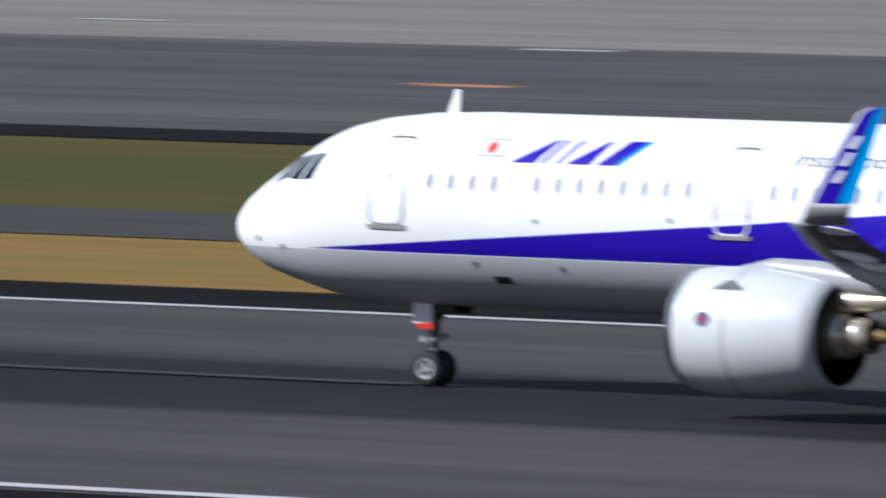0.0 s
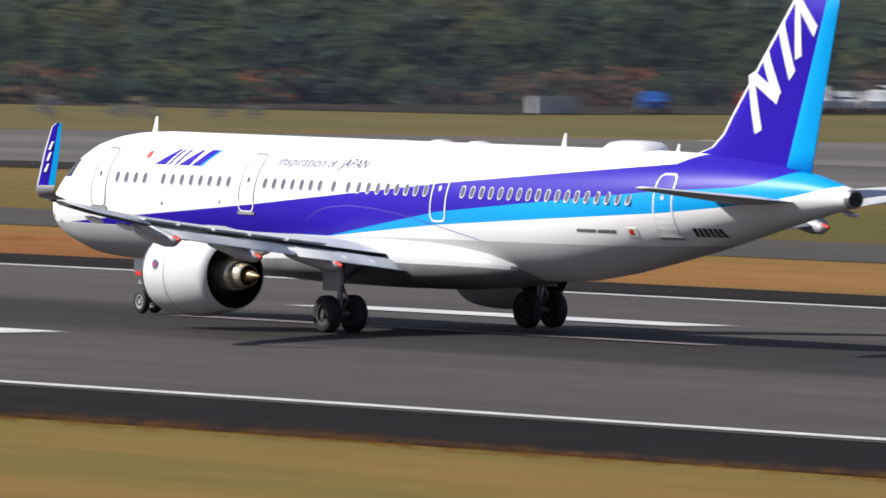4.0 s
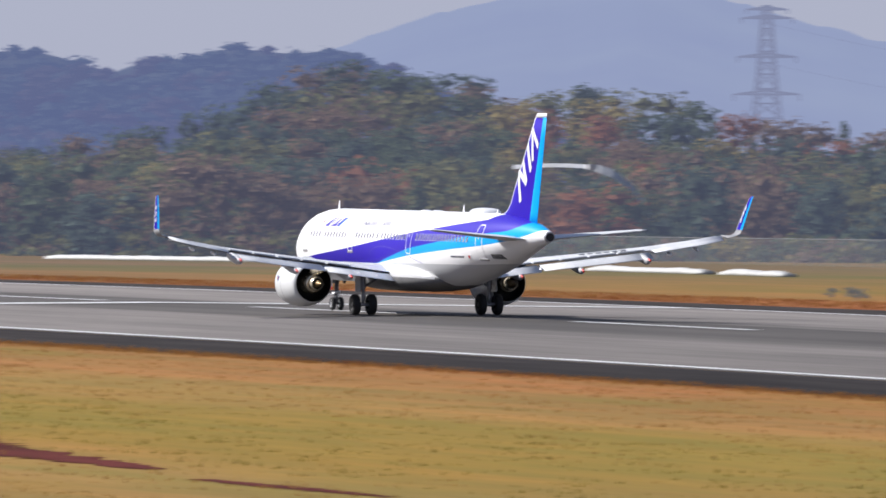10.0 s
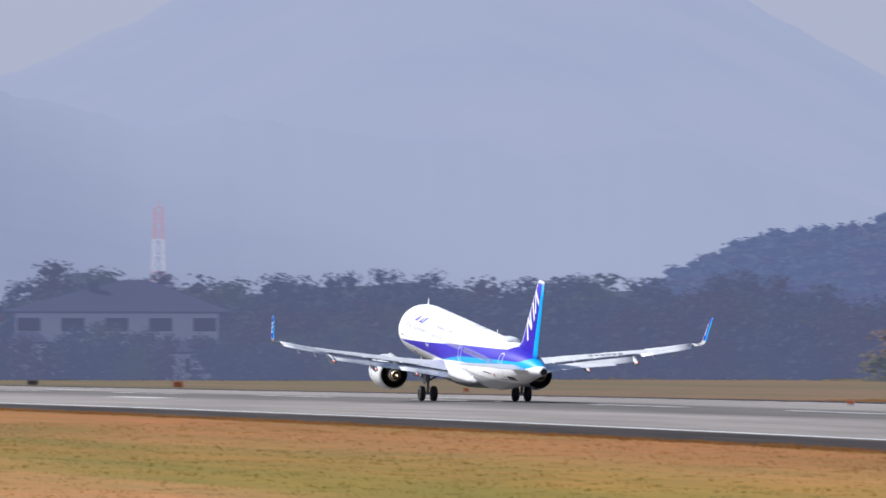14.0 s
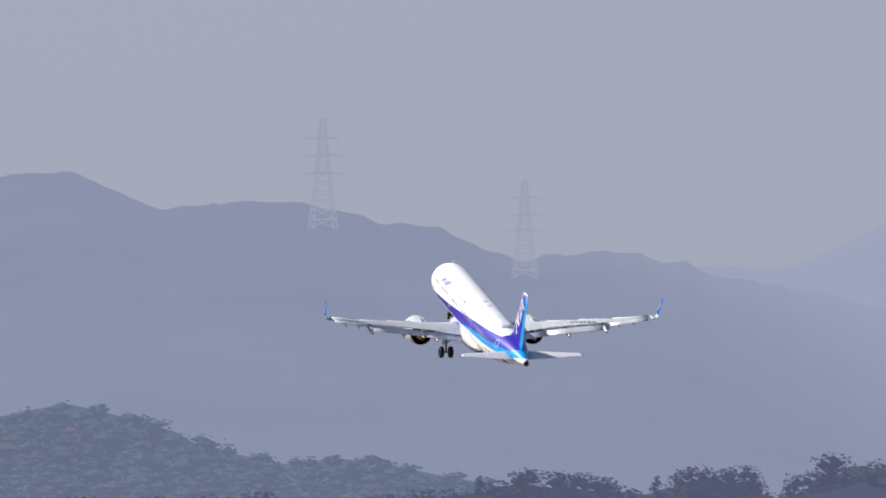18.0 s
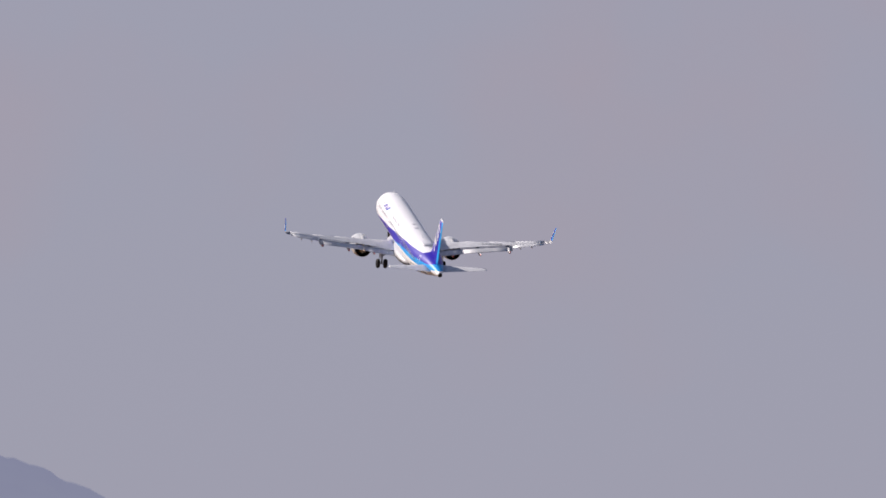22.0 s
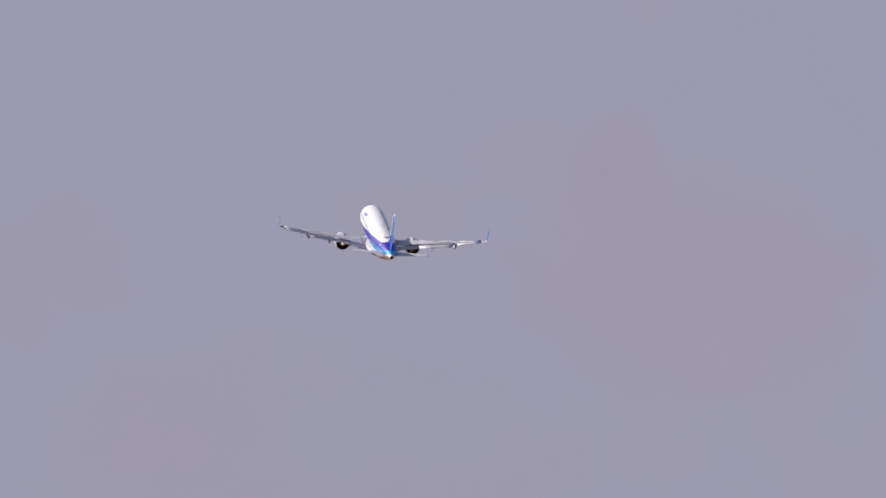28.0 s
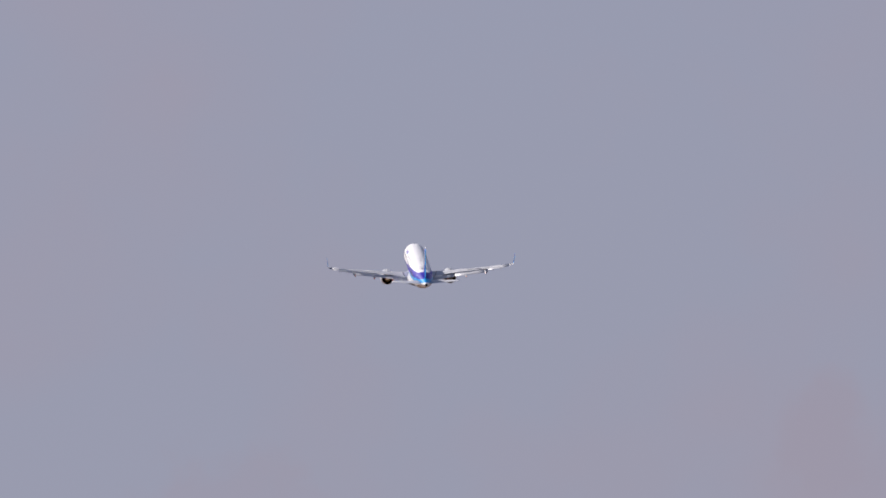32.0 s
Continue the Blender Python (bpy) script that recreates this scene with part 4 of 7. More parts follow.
        q = rel([(s1 - PIVOT, side * y, z1 + 0.0)])[0]
        tube(bm, (q[0] - 0.26, q[1], q[2] + 0.05), (q[0] + 0.04, q[1], q[2]), 0.10, 0.05, 12)
        part("fairing_tip", bm, wing, "red fairing tip", RED)
    # upturned tip: dark blue blade, light blue rear, white nose
    def blade(u0, u1, fat):
        return [rel(foil(q[0], q[1] + (q[2] - q[1]) * u0, q[1] + (q[2] - q[1]) * u1, q[3], q[4] * fat, q[5], side, 6)) for q in SHARK[2:]]

    vs, fs = loft([rel(foil(q[0], q[1], q[2], q[3], q[4], q[5], side, 8, 0.07 if q[0] < 16.6 else 0.0)) for q in SHARK[:4]])
    shark = part("sharklet", mesh_of("sharklet", vs, fs, [TIP_GREY], True), wing, "upturned wing tip")
    rr = blade(0.0, 0.20, 0.6)[1:]
    vs, fs = loft(rr)
    part("sharklet_edge", mesh_of("sharklet_edge", vs, fs, [NACELLE], True), wing, "white leading edge")
    vs, fs = loft([rel(foil(q[0], q[1], q[2], q[3], q[4], q[5], side, 8)) for q in SHARK[3:]])
    body = mesh_of("sharklet_blade", vs, fs, [BLUE, SKYBLUE, NACELLE], False)
    for f in body.polygons:
        k = f.index % 16
        f.material_index = 1 if k in (0, 1, 2, 13, 14, 15) else (2 if k in (6, 7, 8, 9) else 0)
    part("sharklet_blade", body, wing, "dark blue wing-tip blade with light blue rear")
    for face in (-1, 1):
        for i in range(3):
            z = 5.25 + 0.34 * i
            le, te = np.interp(z, [q[3] for q in SHARK], [q[1] for q in SHARK]), np.interp(z, [q[3] for q in SHARK], [q[2] for q in SHARK])
            y = np.interp(z, [q[3] for q in SHARK], [q[0] for q in SHARK]) + face * 0.07
            c0 = le + (te - le) * 0.36
            quad = rel([(c0 - PIVOT, side * y, z), (c0 + 0.13 - PIVOT, side * y, z), (c0 + 0.36 - PIVOT, side * y, z + 0.30), (c0 + 0.25 - PIVOT, side * y, z + 0.30)])
            part("emblem_bar", mesh_of("emblem_bar", quad + [(p[0], p[1] - face * side * 0.03, p[2]) for p in quad], [(0, 1, 2, 3), (4, 5, 6, 7), (0, 1, 5, 4), (1, 2, 6, 5), (2, 3, 7, 6), (3, 0, 4, 7)], [WHITE]), wing)


# ---- engines ----
def turned(rows, seg=40):
    """Rings round the x axis from (x, radius) pairs."""
    return [[(x, r * math.cos(2 * math.pi * k / seg), r * math.sin(2 * math.pi * k / seg)) for k in range(seg)] for x, r in rows]


EY, EZ = 5.75, 1.73
for side in (-1, 1):
    engine = new("engine")
    engine.parent = plane
    engine.location = (0, side * EY, EZ)
    tagged(engine, "large white turbofan engine under the wing")

    def ring_part(name, rows, material, label="", ends=False, shift=0.0):
        vs, fs = loft(turned([(s - PIVOT, r) for s, r in rows]), ends)
        return part(name, mesh_of(name, vs, fs, [material], True), engine, label)

    ring_part("intake_lip", ((16.2, 1.02), (15.8, 1.05), (15.62, 1.10), (15.56, 1.15), (15.58, 1.19), (15.7, 1.235), (15.8, 1.26)), CHROME, "polished metal intake lip")
    ring_part("cowl", ((15.8, 1.26), (16.3, 1.31), (16.9, 1.335), (17.5, 1.325), (18.1, 1.26), (18.7, 1.16), (19.12, 1.06), (19.12, 1.03), (18.6, 1.05), (17.9, 1.05)), NACELLE, "white engine cowl")
    ring_part("cowl_seam", ((17.05, 1.3365), (17.08, 1.3365)), LINE, "dark panel seam")
    ring_part("intake_duct", ((16.2, 1.02), (16.9, 1.0), (17.2, 0.98)), STEEL)
    ring_part("fan", ((17.0, 0.98), (17.0, 0.25), (16.6, 0.05)), DARK, "dark fan disc", True)
    ring_part("nozzle_wall", ((19.11, 1.027), (18.6, 1.02), (17.9, 1.0), (17.9, 0.5)), DARK, "black inside of the bypass nozzle")
    ring_part("core_cowl", ((17.9, 0.58), (18.7, 0.55), (19.15, 0.50), (19.42, 0.45), (19.42, 0.41), (19.2, 0.41)), CORE, "golden heat-tinted steel core cowl")
    ring_part("core_nozzle", ((19.25, 0.405), (19.6, 0.385), (19.92, 0.345), (19.93, 0.325), (19.7, 0.30)), CORE, "bright steel core nozzle")
    ring_part("nozzle_bore", ((19.9, 0.318), (19.55, 0.31), (19.55, 0.1)), DARK, "black nozzle bore")
    ring_part("plug", ((19.5, 0.22), (19.95, 0.19), (20.25, 0.115), (20.5, 0.035), (20.56, 0.008)), BRONZE, "bronze exhaust plug cone", True)
    rr = [[(s - PIVOT, w * math.cos(k * 0.7854), lo + (hi - lo) * (0.5 + 0.5 * math.sin(k * 0.7854))) for k in range(8)] for s, w, lo, hi in ((18.5, 0.20, 0.50, 0.95), (19.3, 0.21, 0.44, 0.92), (20.0, 0.16, 0.50, 0.90), (20.7, 0.07, 0.64, 0.86), (21.1, 0.02, 0.74, 0.82))]
    vs, fs = loft(rr)
    part("heat_shield", mesh_of("heat_shield", vs, fs, [CORE], True), engine, "cream heat shield under the pylon")
    bm = bmesh.new()
    tube(bm, (16.58 - PIVOT, side * 1.296, 0.28), (16.58 - PIVOT, side * 1.32, 0.28), 0.16, 0.16, 20)
    part("badge", bm, engine, "small round blue-grey badge", BADGE)
    bm = bmesh.new()
    tube(bm, (16.58 - PIVOT, side * 1.312, 0.28), (16.58 - PIVOT, side * 1.330, 0.28), 0.07, 0.07, 14)
    part("badge_core", bm, engine, "orange badge centre", RED)
    bm = bmesh.new()
    bm.faces.new([bm.verts.new(p) for p in ((16.6 - PIVOT, side * 1.0, 0.88), (17.35 - PIVOT, side * 1.0, 0.88), (17.20 - PIVOT, side * 1.02, 1.08), (17.0 - PIVOT, side * 1.02, 1.08))])
    bmesh.ops.solidify(bm, geom=bm.faces[:], thickness=0.04)
    part("nacelle_strake", bm, engine, "small grey strake", GREY)
    # pylon
    rr = []
    for s, w, lo, hi in ((16.6, 0.06, 1.22, 1.32), (17.5, 0.20, 1.1, 1.52), (18.6, 0.24, 0.86, 1.5), (19.6, 0.24, 0.82, 1.35), (20.6, 0.20, 0.78, 1.2), (21.8, 0.10, 0.85, 1.1), (22.4, 0.03, 0.95, 1.05)):
        rr.append([(s - PIVOT, w * math.cos(2 * math.pi * k / 12), (lo + hi) / 2 + (hi - lo) / 2 * math.sin(2 * math.pi * k / 12)) for k in range(12)])
    vs, fs = loft(rr)
    part("pylon", mesh_of("pylon", vs, fs, [GREY], True), engine, "grey engine pylon")


# ---- tail ----
def blade_mesh(name, rows, material, flat="y", n=8):
    """rows of (span position, le, te, thickness) along z (fin) or y (stabiliser, with z)."""
    rr = []
    for r in rows:
        rr.append([(r[1] + (r[2] - r[1]) * u - PIVOT, r[0], r[4] + t) if flat == "z" else (r[1] + (r[2] - r[1]) * u - PIVOT, t, r[0]) for u, t in
                   [(0.5 * (1 + math.cos(math.pi * k / n)), (1 if k < n else -1) * r[3] * 1.3 * math.sqrt(max(0, 0.5 * (1 + math.cos(math.pi * k / n)))) * (1 - 0.5 * (1 + math.cos(math.pi * k / n))) + 0.0) for k in range(2 * n)]])
    vs, fs = loft(rr)
    return mesh_of(name, vs, fs, [material], True)


def fin_le(z):
    return float(np.interp(z, (5.4, 5.75, 6.0, 6.4, 7.0, 11.2, 11.4), (34.6, 35.8, 36.75, 37.35, 37.85, 41.72, 41.95)))


def fin_te(z):
    return float(np.interp(z, (4.9, 11.4), (41.85, 43.66)))


def rudder_le(z):
    return fin_te(z) - float(np.interp(z, (5, 11.4), (1.38, 0.55)))


heights = (5.0, 5.5, 5.75, 6.0, 6.4, 7.0, 8.0, 9.5, 11.15)
fin = part("fin", blade_mesh("fin", [(z, fin_le(z), rudder_le(z) + 0.25, float(np.interp(z, (5, 11.4), (0.24, 0.12)))) for z in heights], BLUE), plane, "tall dark blue tail fin")
part("fin_leading_edge", blade_mesh("fin_leading_edge", [(z, fin_le(z) - 0.03, fin_le(z) + 0.30, 0.10) for z in heights[2:]], WHITE), fin, "white leading edge")
part("fin_tip", blade_mesh("fin_tip", [(11.15, fin_le(11.15), fin_te(11.15), 0.17), (11.30, fin_le(11.3), fin_te(11.3), 0.15), (11.40, 41.98, 43.62, 0.08)], WHITE), fin, "white fin cap")
part("rudder", blade_mesh("rudder", [(z, rudder_le(z), fin_te(z), float(np.interp(z, (5, 11.4), (0.22, 0.11)))) for z in (5.15, 6, 8, 10, 11.15)], SKYBLUE), fin, "light blue rudder")
for side in (-1, 1):
    def on_fin(s, z):
        """Just proud of the fin's skin."""
        u = min(1, max(0, (s - fin_le(z)) / (rudder_le(z) + 0.25 - fin_le(z))))
        return (s - PIVOT, side * (0.022 + 1.3 * float(np.interp(z, (5, 11.4), (0.24, 0.12))) * math.sqrt(u) * (1 - u)), z)

    for nm, (p0, p1, p2, p3) in (("emblem_bar", ((39.16, 6.45), (39.52, 6.58), (39.04, 8.34), (38.70, 8.20))), ("emblem_bar", ((40.26, 7.36), (40.46, 7.72), (39.02, 8.36), (38.86, 8.08))),
                                 ("emblem_bar", ((40.20, 7.42), (40.50, 7.72), (39.78, 9.02), (39.48, 8.72))), ("emblem_bar", ((40.90, 8.08), (41.20, 8.38), (40.64, 9.86), (40.34, 9.56))),
                                 ("emblem_bar", ((41.20, 8.70), (41.52, 8.82), (41.50, 10.62), (41.22, 10.48))), ("emblem_bar", ((42.12, 9.40), (42.32, 9.74), (41.50, 10.62), (41.34, 10.34)))):
        vs, fs = [], []
        for i in range(7):
            for k in range(5):
                u, v = i / 6, k / 4
                q = [(p0[c] * (1 - v) + p1[c] * v) * (1 - u) + (p3[c] * (1 - v) + p2[c] * v) * u for c in (0, 1)]
                vs.append(on_fin(*q))
        for i in range(6):
            for k in range(4):
                q = (5 * i + k, 5 * i + k + 1, 5 * i + k + 6, 5 * i + k + 5)
                fs.append(q if side < 0 else q[::-1])
        part(nm, mesh_of(nm, vs, fs, [WHITE]), fin, "white slanted mark")
    rows = [(side * y, le, te, t, z) for y, le, te, t, z in ((0.5, 38.0, 42.0, 0.34, 4.46), (1.6, 38.75, 42.1, 0.28, 4.56), (4.0, 40.2, 42.35, 0.19, 4.78), (5.9, 41.3, 42.55, 0.13, 4.96), (6.16, 41.7, 42.58, 0.06, 4.99))]
    part("tailplane", blade_mesh("tailplane", rows, WING, "z"), plane, "grey horizontal tailplane")

# ---- antennas, dome, lights on the roof ----
for s, z, hgt, ln in ((5.45, 5.80, 0.50, 0.30), (28.75, 5.83, 0.42, 0.28), (34.9, 5.78, 0.28, 0.22)):
    vs = [(s - ln / 2 - PIVOT, -0.03, z - 0.1), (s + ln / 2 - PIVOT, -0.03, z - 0.1), (s + ln / 2 - PIVOT, 0.03, z - 0.1), (s - ln / 2 - PIVOT, 0.03, z - 0.1),
          (s + ln * 0.25 - PIVOT, -0.012, z + hgt), (s + ln * 0.62 - PIVOT, -0.012, z + hgt), (s + ln * 0.62 - PIVOT, 0.012, z + hgt), (s + ln * 0.25 - PIVOT, 0.012, z + hgt)]
    part("blade_antenna", mesh_of("blade_antenna", vs, [(3, 2, 1, 0), (4, 5, 6, 7), (0, 1, 5, 4), (1, 2, 6, 5), (2, 3, 7, 6), (3, 0, 4, 7)], [WHITE]), plane, "white blade antenna")
for s, ln, hw, hgt in ((32.7, 1.35, 0.75, 0.40), (22.0, 0.42, 0.35, 0.12), (24.1, 0.42, 0.35, 0.12)):
    z = 5.72 if s > 30 else 5.80
    rr = [section(s + u * ln, hw * w, z - 0.2, z - 0.2 + (hgt + 0.2) * hh2, 20, 0.8) for u, w, hh2 in ((-1, 0.3, 0.35), (-0.85, 0.7, 0.75), (-0.5, 0.95, 0.98), (0, 1, 1), (0.5, 0.95, 0.97), (0.85, 0.65, 0.7), (1, 0.25, 0.35))]
    vs, fs = loft(rr)
    part("radome", mesh_of("radome", vs, fs, [WHITE], True), plane, "white antenna dome on the roof" if s > 30 else "low white antenna cap")
bm = bmesh.new()
bmesh.ops.create_uvsphere(bm, u_segments=12, v_segments=8, radius=0.06, matrix=Matrix.Translation((19.9 - PIVOT, 0, 5.82)))
part("beacon", bm, plane, "small clear beacon lamp", RIM)


# ---- landing gear ----
def wheel_meshes(r, w, hub=HUB):
    rows = [(-w / 2, r * 0.60), (-w / 2, r * 0.86), (-w * 0.38, r * 0.96), (-w * 0.2, r), (w * 0.2, r), (w * 0.38, r * 0.96), (w / 2, r * 0.86), (w / 2, r * 0.60)]
    ring = [[(rr * math.cos(2 * math.pi * k / 28), x, rr * math.sin(2 * math.pi * k / 28)) for k in range(28)] for x, rr in rows]
    vs, fs = loft(ring, False)
    tyre = mesh_of("tyre", vs, fs, [TYRE], True)
    rows = [(-w * 0.44, 0.02), (-w * 0.46, r * 0.16), (-w * 0.30, r * 0.20), (-w * 0.26, r * 0.44), (-w * 0.44, r * 0.47), (-w * 0.46, r * 0.60), (w * 0.46, r * 0.60), (w * 0.44, r * 0.47), (w * 0.26, r * 0.44), (w * 0.30, r * 0.20), (w * 0.46, r * 0.16), (w * 0.44, 0.02)]
    ring = [[(rr * math.cos(2 * math.pi * k / 20), x, rr * math.sin(2 * math.pi * k / 20)) for k in range(20)] for x, rr in rows]
    vs, fs = loft(ring)
    dished = {2, 8}
    index = [1 if (i // 20 in dished and i < 220 and i % 4 < 3) else 0 for i in range(len(fs))]
    return tyre, mesh_of("rim", vs, fs, [hub, TYRE], False, index)


TM, RM = wheel_meshes(0.585, 0.42, DULL_HUB)
TN, RN = wheel_meshes(0.385, 0.22)
gears = []
for side in (-1, 1):
    hinge = Vector((0.0, side * 3.35, 2.45))
    gear = new("main_landing_gear")
    gear.parent = plane
    gear.location = hinge
    tagged(gear, "two-wheeled main landing gear leg")
    gears.append((gear, side, hinge))
    bm = bmesh.new()
    tube(bm, (0, side * 0.37, 0.05), (0, side * 0.37, -1.0), 0.15, 0.14, 12)
    tube(bm, (0, side * 0.37, -1.0), (0, side * 0.37, -1.86), 0.10, 0.10, 12)
    tube(bm, (0, side * 0.37 - 0.55, -1.865), (0, side * 0.37 + 0.55, -1.865), 0.10, 0.10, 12)
    tube(bm, (0.02, side * 0.37, -0.9), (0.05, -side * 1.0, -0.1), 0.07, 0.07, 8)
    tube(bm, (0.1, side * 0.37, -1.0), (0.42, side * 0.37, -1.4), 0.05, 0.04, 8)
    tube(bm, (0.42, side * 0.37, -1.4), (0.1, side * 0.37, -1.8), 0.04, 0.05, 8)
    part("strut", bm, gear, "grey steel shock strut", STEEL)
    bm = bmesh.new()
    box(bm, -0.52, 0.48, side * 0.66 - 0.03, side * 0.66 + 0.03, -1.15, 0.1, 0.02)
    part("gear_door", bm, gear, "white gear leg door", GREY)
    for d in (-0.48, 0.48):
        w = new("wheel", TM)
        w.parent = gear
        w.location = (0, side * 0.37 + d, -1.865)
        tagged(w, "black tyre")
        part("rim", RM, w, "grey wheel rim")
nose_gear = new("nose_landing_gear")
nose_gear.parent = plane
nose_gear.location = (5.05 - PIVOT, 0, 1.95)
tagged(nose_gear, "twin-wheeled nose landing gear")
bm = bmesh.new()
tube(bm, (0, 0, 0.1), (0, 0, -0.85), 0.14, 0.13, 12)
tube(bm, (0, 0, -0.85), (0, 0, -1.57), 0.09, 0.08, 12)
tube(bm, (0, -0.3, -1.565), (0, 0.3, -1.565), 0.06, 0.06, 10)
tube(bm, (0.05, 0, -0.6), (0.75, 0, 0.1), 0.05, 0.05, 8)
tube(bm, (-0.06, 0, -0.8), (-0.3, 0, -1.1), 0.04, 0.04, 8)
tube(bm, (-0.3, 0, -1.1), (-0.06, 0, -1.45), 0.04, 0.04, 8)
part("strut", bm, nose_gear, "steel nose strut", NOSE_STEEL)
bm = bmesh.new()
tube(bm, (-0.02, -0.22, -1.02), (0.30, 0.10, -0.86), 0.075, 0.06, 10)
tube(bm, (-0.10, 0.16, -1.10), (0.12, -0.2, -1.20), 0.06, 0.05, 10)
part("steering_links", bm, nose_gear, "bright steel torque links", HUB)
bm = bmesh.new()
tube(bm, (-0.14, -0.24, -0.95), (-0.14, 0.24, -0.95), 0.07, 0.07, 10)
part("taxi_lamp_bar", bm, nose_gear, "pale taxi lamp bar", HUB)
bm = bmesh.new()
box(bm, -0.34, 0.16, -0.33, -0.29, -0.62, 0.05, 0.01)
part("gear_door", bm, nose_gear, "white nose gear door", WHITE)
bm = bmesh.new()
box(bm, -0.20, 0.20, -0.36, -0.33, -0.74, -0.60, 0.01)
part("tow_mark", bm, nose_gear, "red warning plate", RED)
bm = bmesh.new()
box(bm, 0.2, 0.75, -0.32, -0.29, -0.40, 0.0, 0.01)
part("bay_door", bm, nose_gear, "grey bay door", DARK)
part("bay_door", box(bmesh.new(), 0.2, 0.75, 0.29, 0.32, -0.40, 0.0, 0.01), nose_gear, "grey bay door", DARK)
for d in (-0.24, 0.24):
    w = new("wheel", TN)
    w.parent = nose_gear
    w.location = (0, d, -1.565)
    tagged(w, "black tyre")
    part("rim", RN, w, "bright wheel rim")


# ---- far hills, in the haze ----
# bearing and elevation of the skyline, in degrees
CONE_HILL = ((60.3, -0.15), (60.69, -0.065), (60.85, 0.0), (61.03, 0.10), (61.26, 0.215), (61.48, 0.36), (61.63, 0.48), (61.8, 0.552), (61.98, 0.553), (62.13, 0.49), (62.33, 0.34), (62.55, 0.17), (62.75, 0.08), (62.95, 0.03), (63.4, -0.08))
BROAD_HILL = ((68.0, 0.0), (68.7, 0.25), (69.0, 0.35), (69.2, 0.46), (69.5, 0.55), (69.85, 0.62), (70.2, 0.665), (70.4, 0.715), (70.6, 0.76), (70.85, 0.84), (71.2, 0.95), (71.5, 0.86), (71.7, 0.84), (72.0, 0.78), (72.5, 0.6), (73.2, 0.4), (74, 0.2))
NEAR_RIDGE = ((71.5, 0.30), (71.9, 0.45), (72.2, 0.57), (72.37, 0.64), (72.6, 0.625), (72.83, 0.648), (73.02, 0.60), (73.14, 0.605), (73.31, 0.545), (73.49, 0.60), (73.63, 0.635), (73.96, 0.62), (74.28, 0.648), (74.45, 0.64), (74.64, 0.60),
              (74.9, 0.548), (75.3, 0.505), (75.45, 0.46), (75.89, 0.42), (76.07, 0.33), (76.21, 0.27), (76.5, 0.15), (77.0, 0.0))
LONG_RANGE = ((74.2, 0.2), (75.0, 0.42), (75.36, 0.515), (75.86, 0.67), (76.08, 0.76), (76.31, 0.80), (76.54, 0.75), (76.79, 0.705), (76.99, 0.755), (77.2, 0.765), (77.51, 0.816), (77.81, 0.853), (78.01, 0.885), (78.14, 0.861), (78.31, 0.821), (78.45, 0.863),
              (78.67, 0.931), (78.9, 0.977), (79.1, 1.003), (79.29, 1.06), (79.46, 1.105), (79.68, 1.115), (79.92, 1.083), (80.07, 1.116), (80.27, 1.208), (80.51, 1.239), (80.73, 1.296), (80.95, 1.322), (81.19, 1.305), (81.4, 1.288),
              (81.65, 1.401), (81.77, 1.44), (81.97, 1.43), (82.17, 1.393), (82.35, 1.35), (82.63, 1.32), (82.81, 1.352), (82.96, 1.421), (83.1, 1.487), (83.33, 1.67), (83.6, 1.8), (84.2, 1.95), (85.5, 1.7), (88, 1.2))
HIGH_RANGE = ((73.0, 0.2), (74.3, 0.6), (75.2, 0.95), (76.2, 1.5), (77.0, 1.85), (77.5, 1.75), (78.05, 1.475), (78.22, 1.347), (78.36, 1.265), (78.58, 1.176), (78.72, 1.109), (78.92, 1.04), (79.2, 1.06), (79.5, 1.0), (80.2, 0.8))
GREEN_HILL = ((79.2, 0.05), (79.9, 0.17), (80.22, 0.224), (80.44, 0.272), (80.65, 0.30), (80.9, 0.281), (81.08, 0.32), (81.23, 0.354), (81.34, 0.416), (81.59, 0.484), (81.76, 0.525), (81.95, 0.491), (82.05, 0.469), (82.4, 0.46), (83, 0.35), (84, 0.2))
PURPLE_RIDGE = ((65.2, -0.1), (65.7, 0.1), (65.95, 0.24), (66.2, 0.29), (66.6, 0.27), (67.2, 0.30), (67.7, 0.24), (68.5, 0.26), (69.5, 0.28), (70.5, 0.2))


def hill(name, table, reach, depth, material, label, rough=0.0, fine=0.04, seed=1.0, steep=0.8):
    """A ridge at a distance, with a front slope that falls towards the airfield and a back slope."""
    a0, a1 = table[0][0], table[-1][0]
    n, rows = int((a1 - a0) / fine) + 1, 9
    vs, fs = [], []
    for i in range(n):
        a = a0 + (a1 - a0) * i / (n - 1)
        crest = EYE_Z + reach * math.tan(radians(profile(table, a)))
        crest += rough * noise.noise((a * 9, seed, 0)) + 0.35 * rough * noise.noise((a * 31, seed, 3))
        for j in range(rows + 1):
            u = j / rows
            r = reach - depth * (1 - u)
            z = -12 + (crest + 12) * (u ** steep)
            if j < rows:
                z += 0.04 * (crest + 12) * noise.noise((a * 0.9, u * 3, seed)) * min(1, 4 * (1 - u))
            vs.append(at_bearing(a, r, z))
        vs.append(at_bearing(a, reach + depth * 0.3, -12))
    w = rows + 2
    for i in range(n - 1):
        for j in range(w - 1):
            k = i * w + j
            fs.append((k, k + w, k + w + 1, k + 1))
    return tagged(new(name, mesh_of(name, vs, fs, [material], True)), label, "hill", kind="structure")


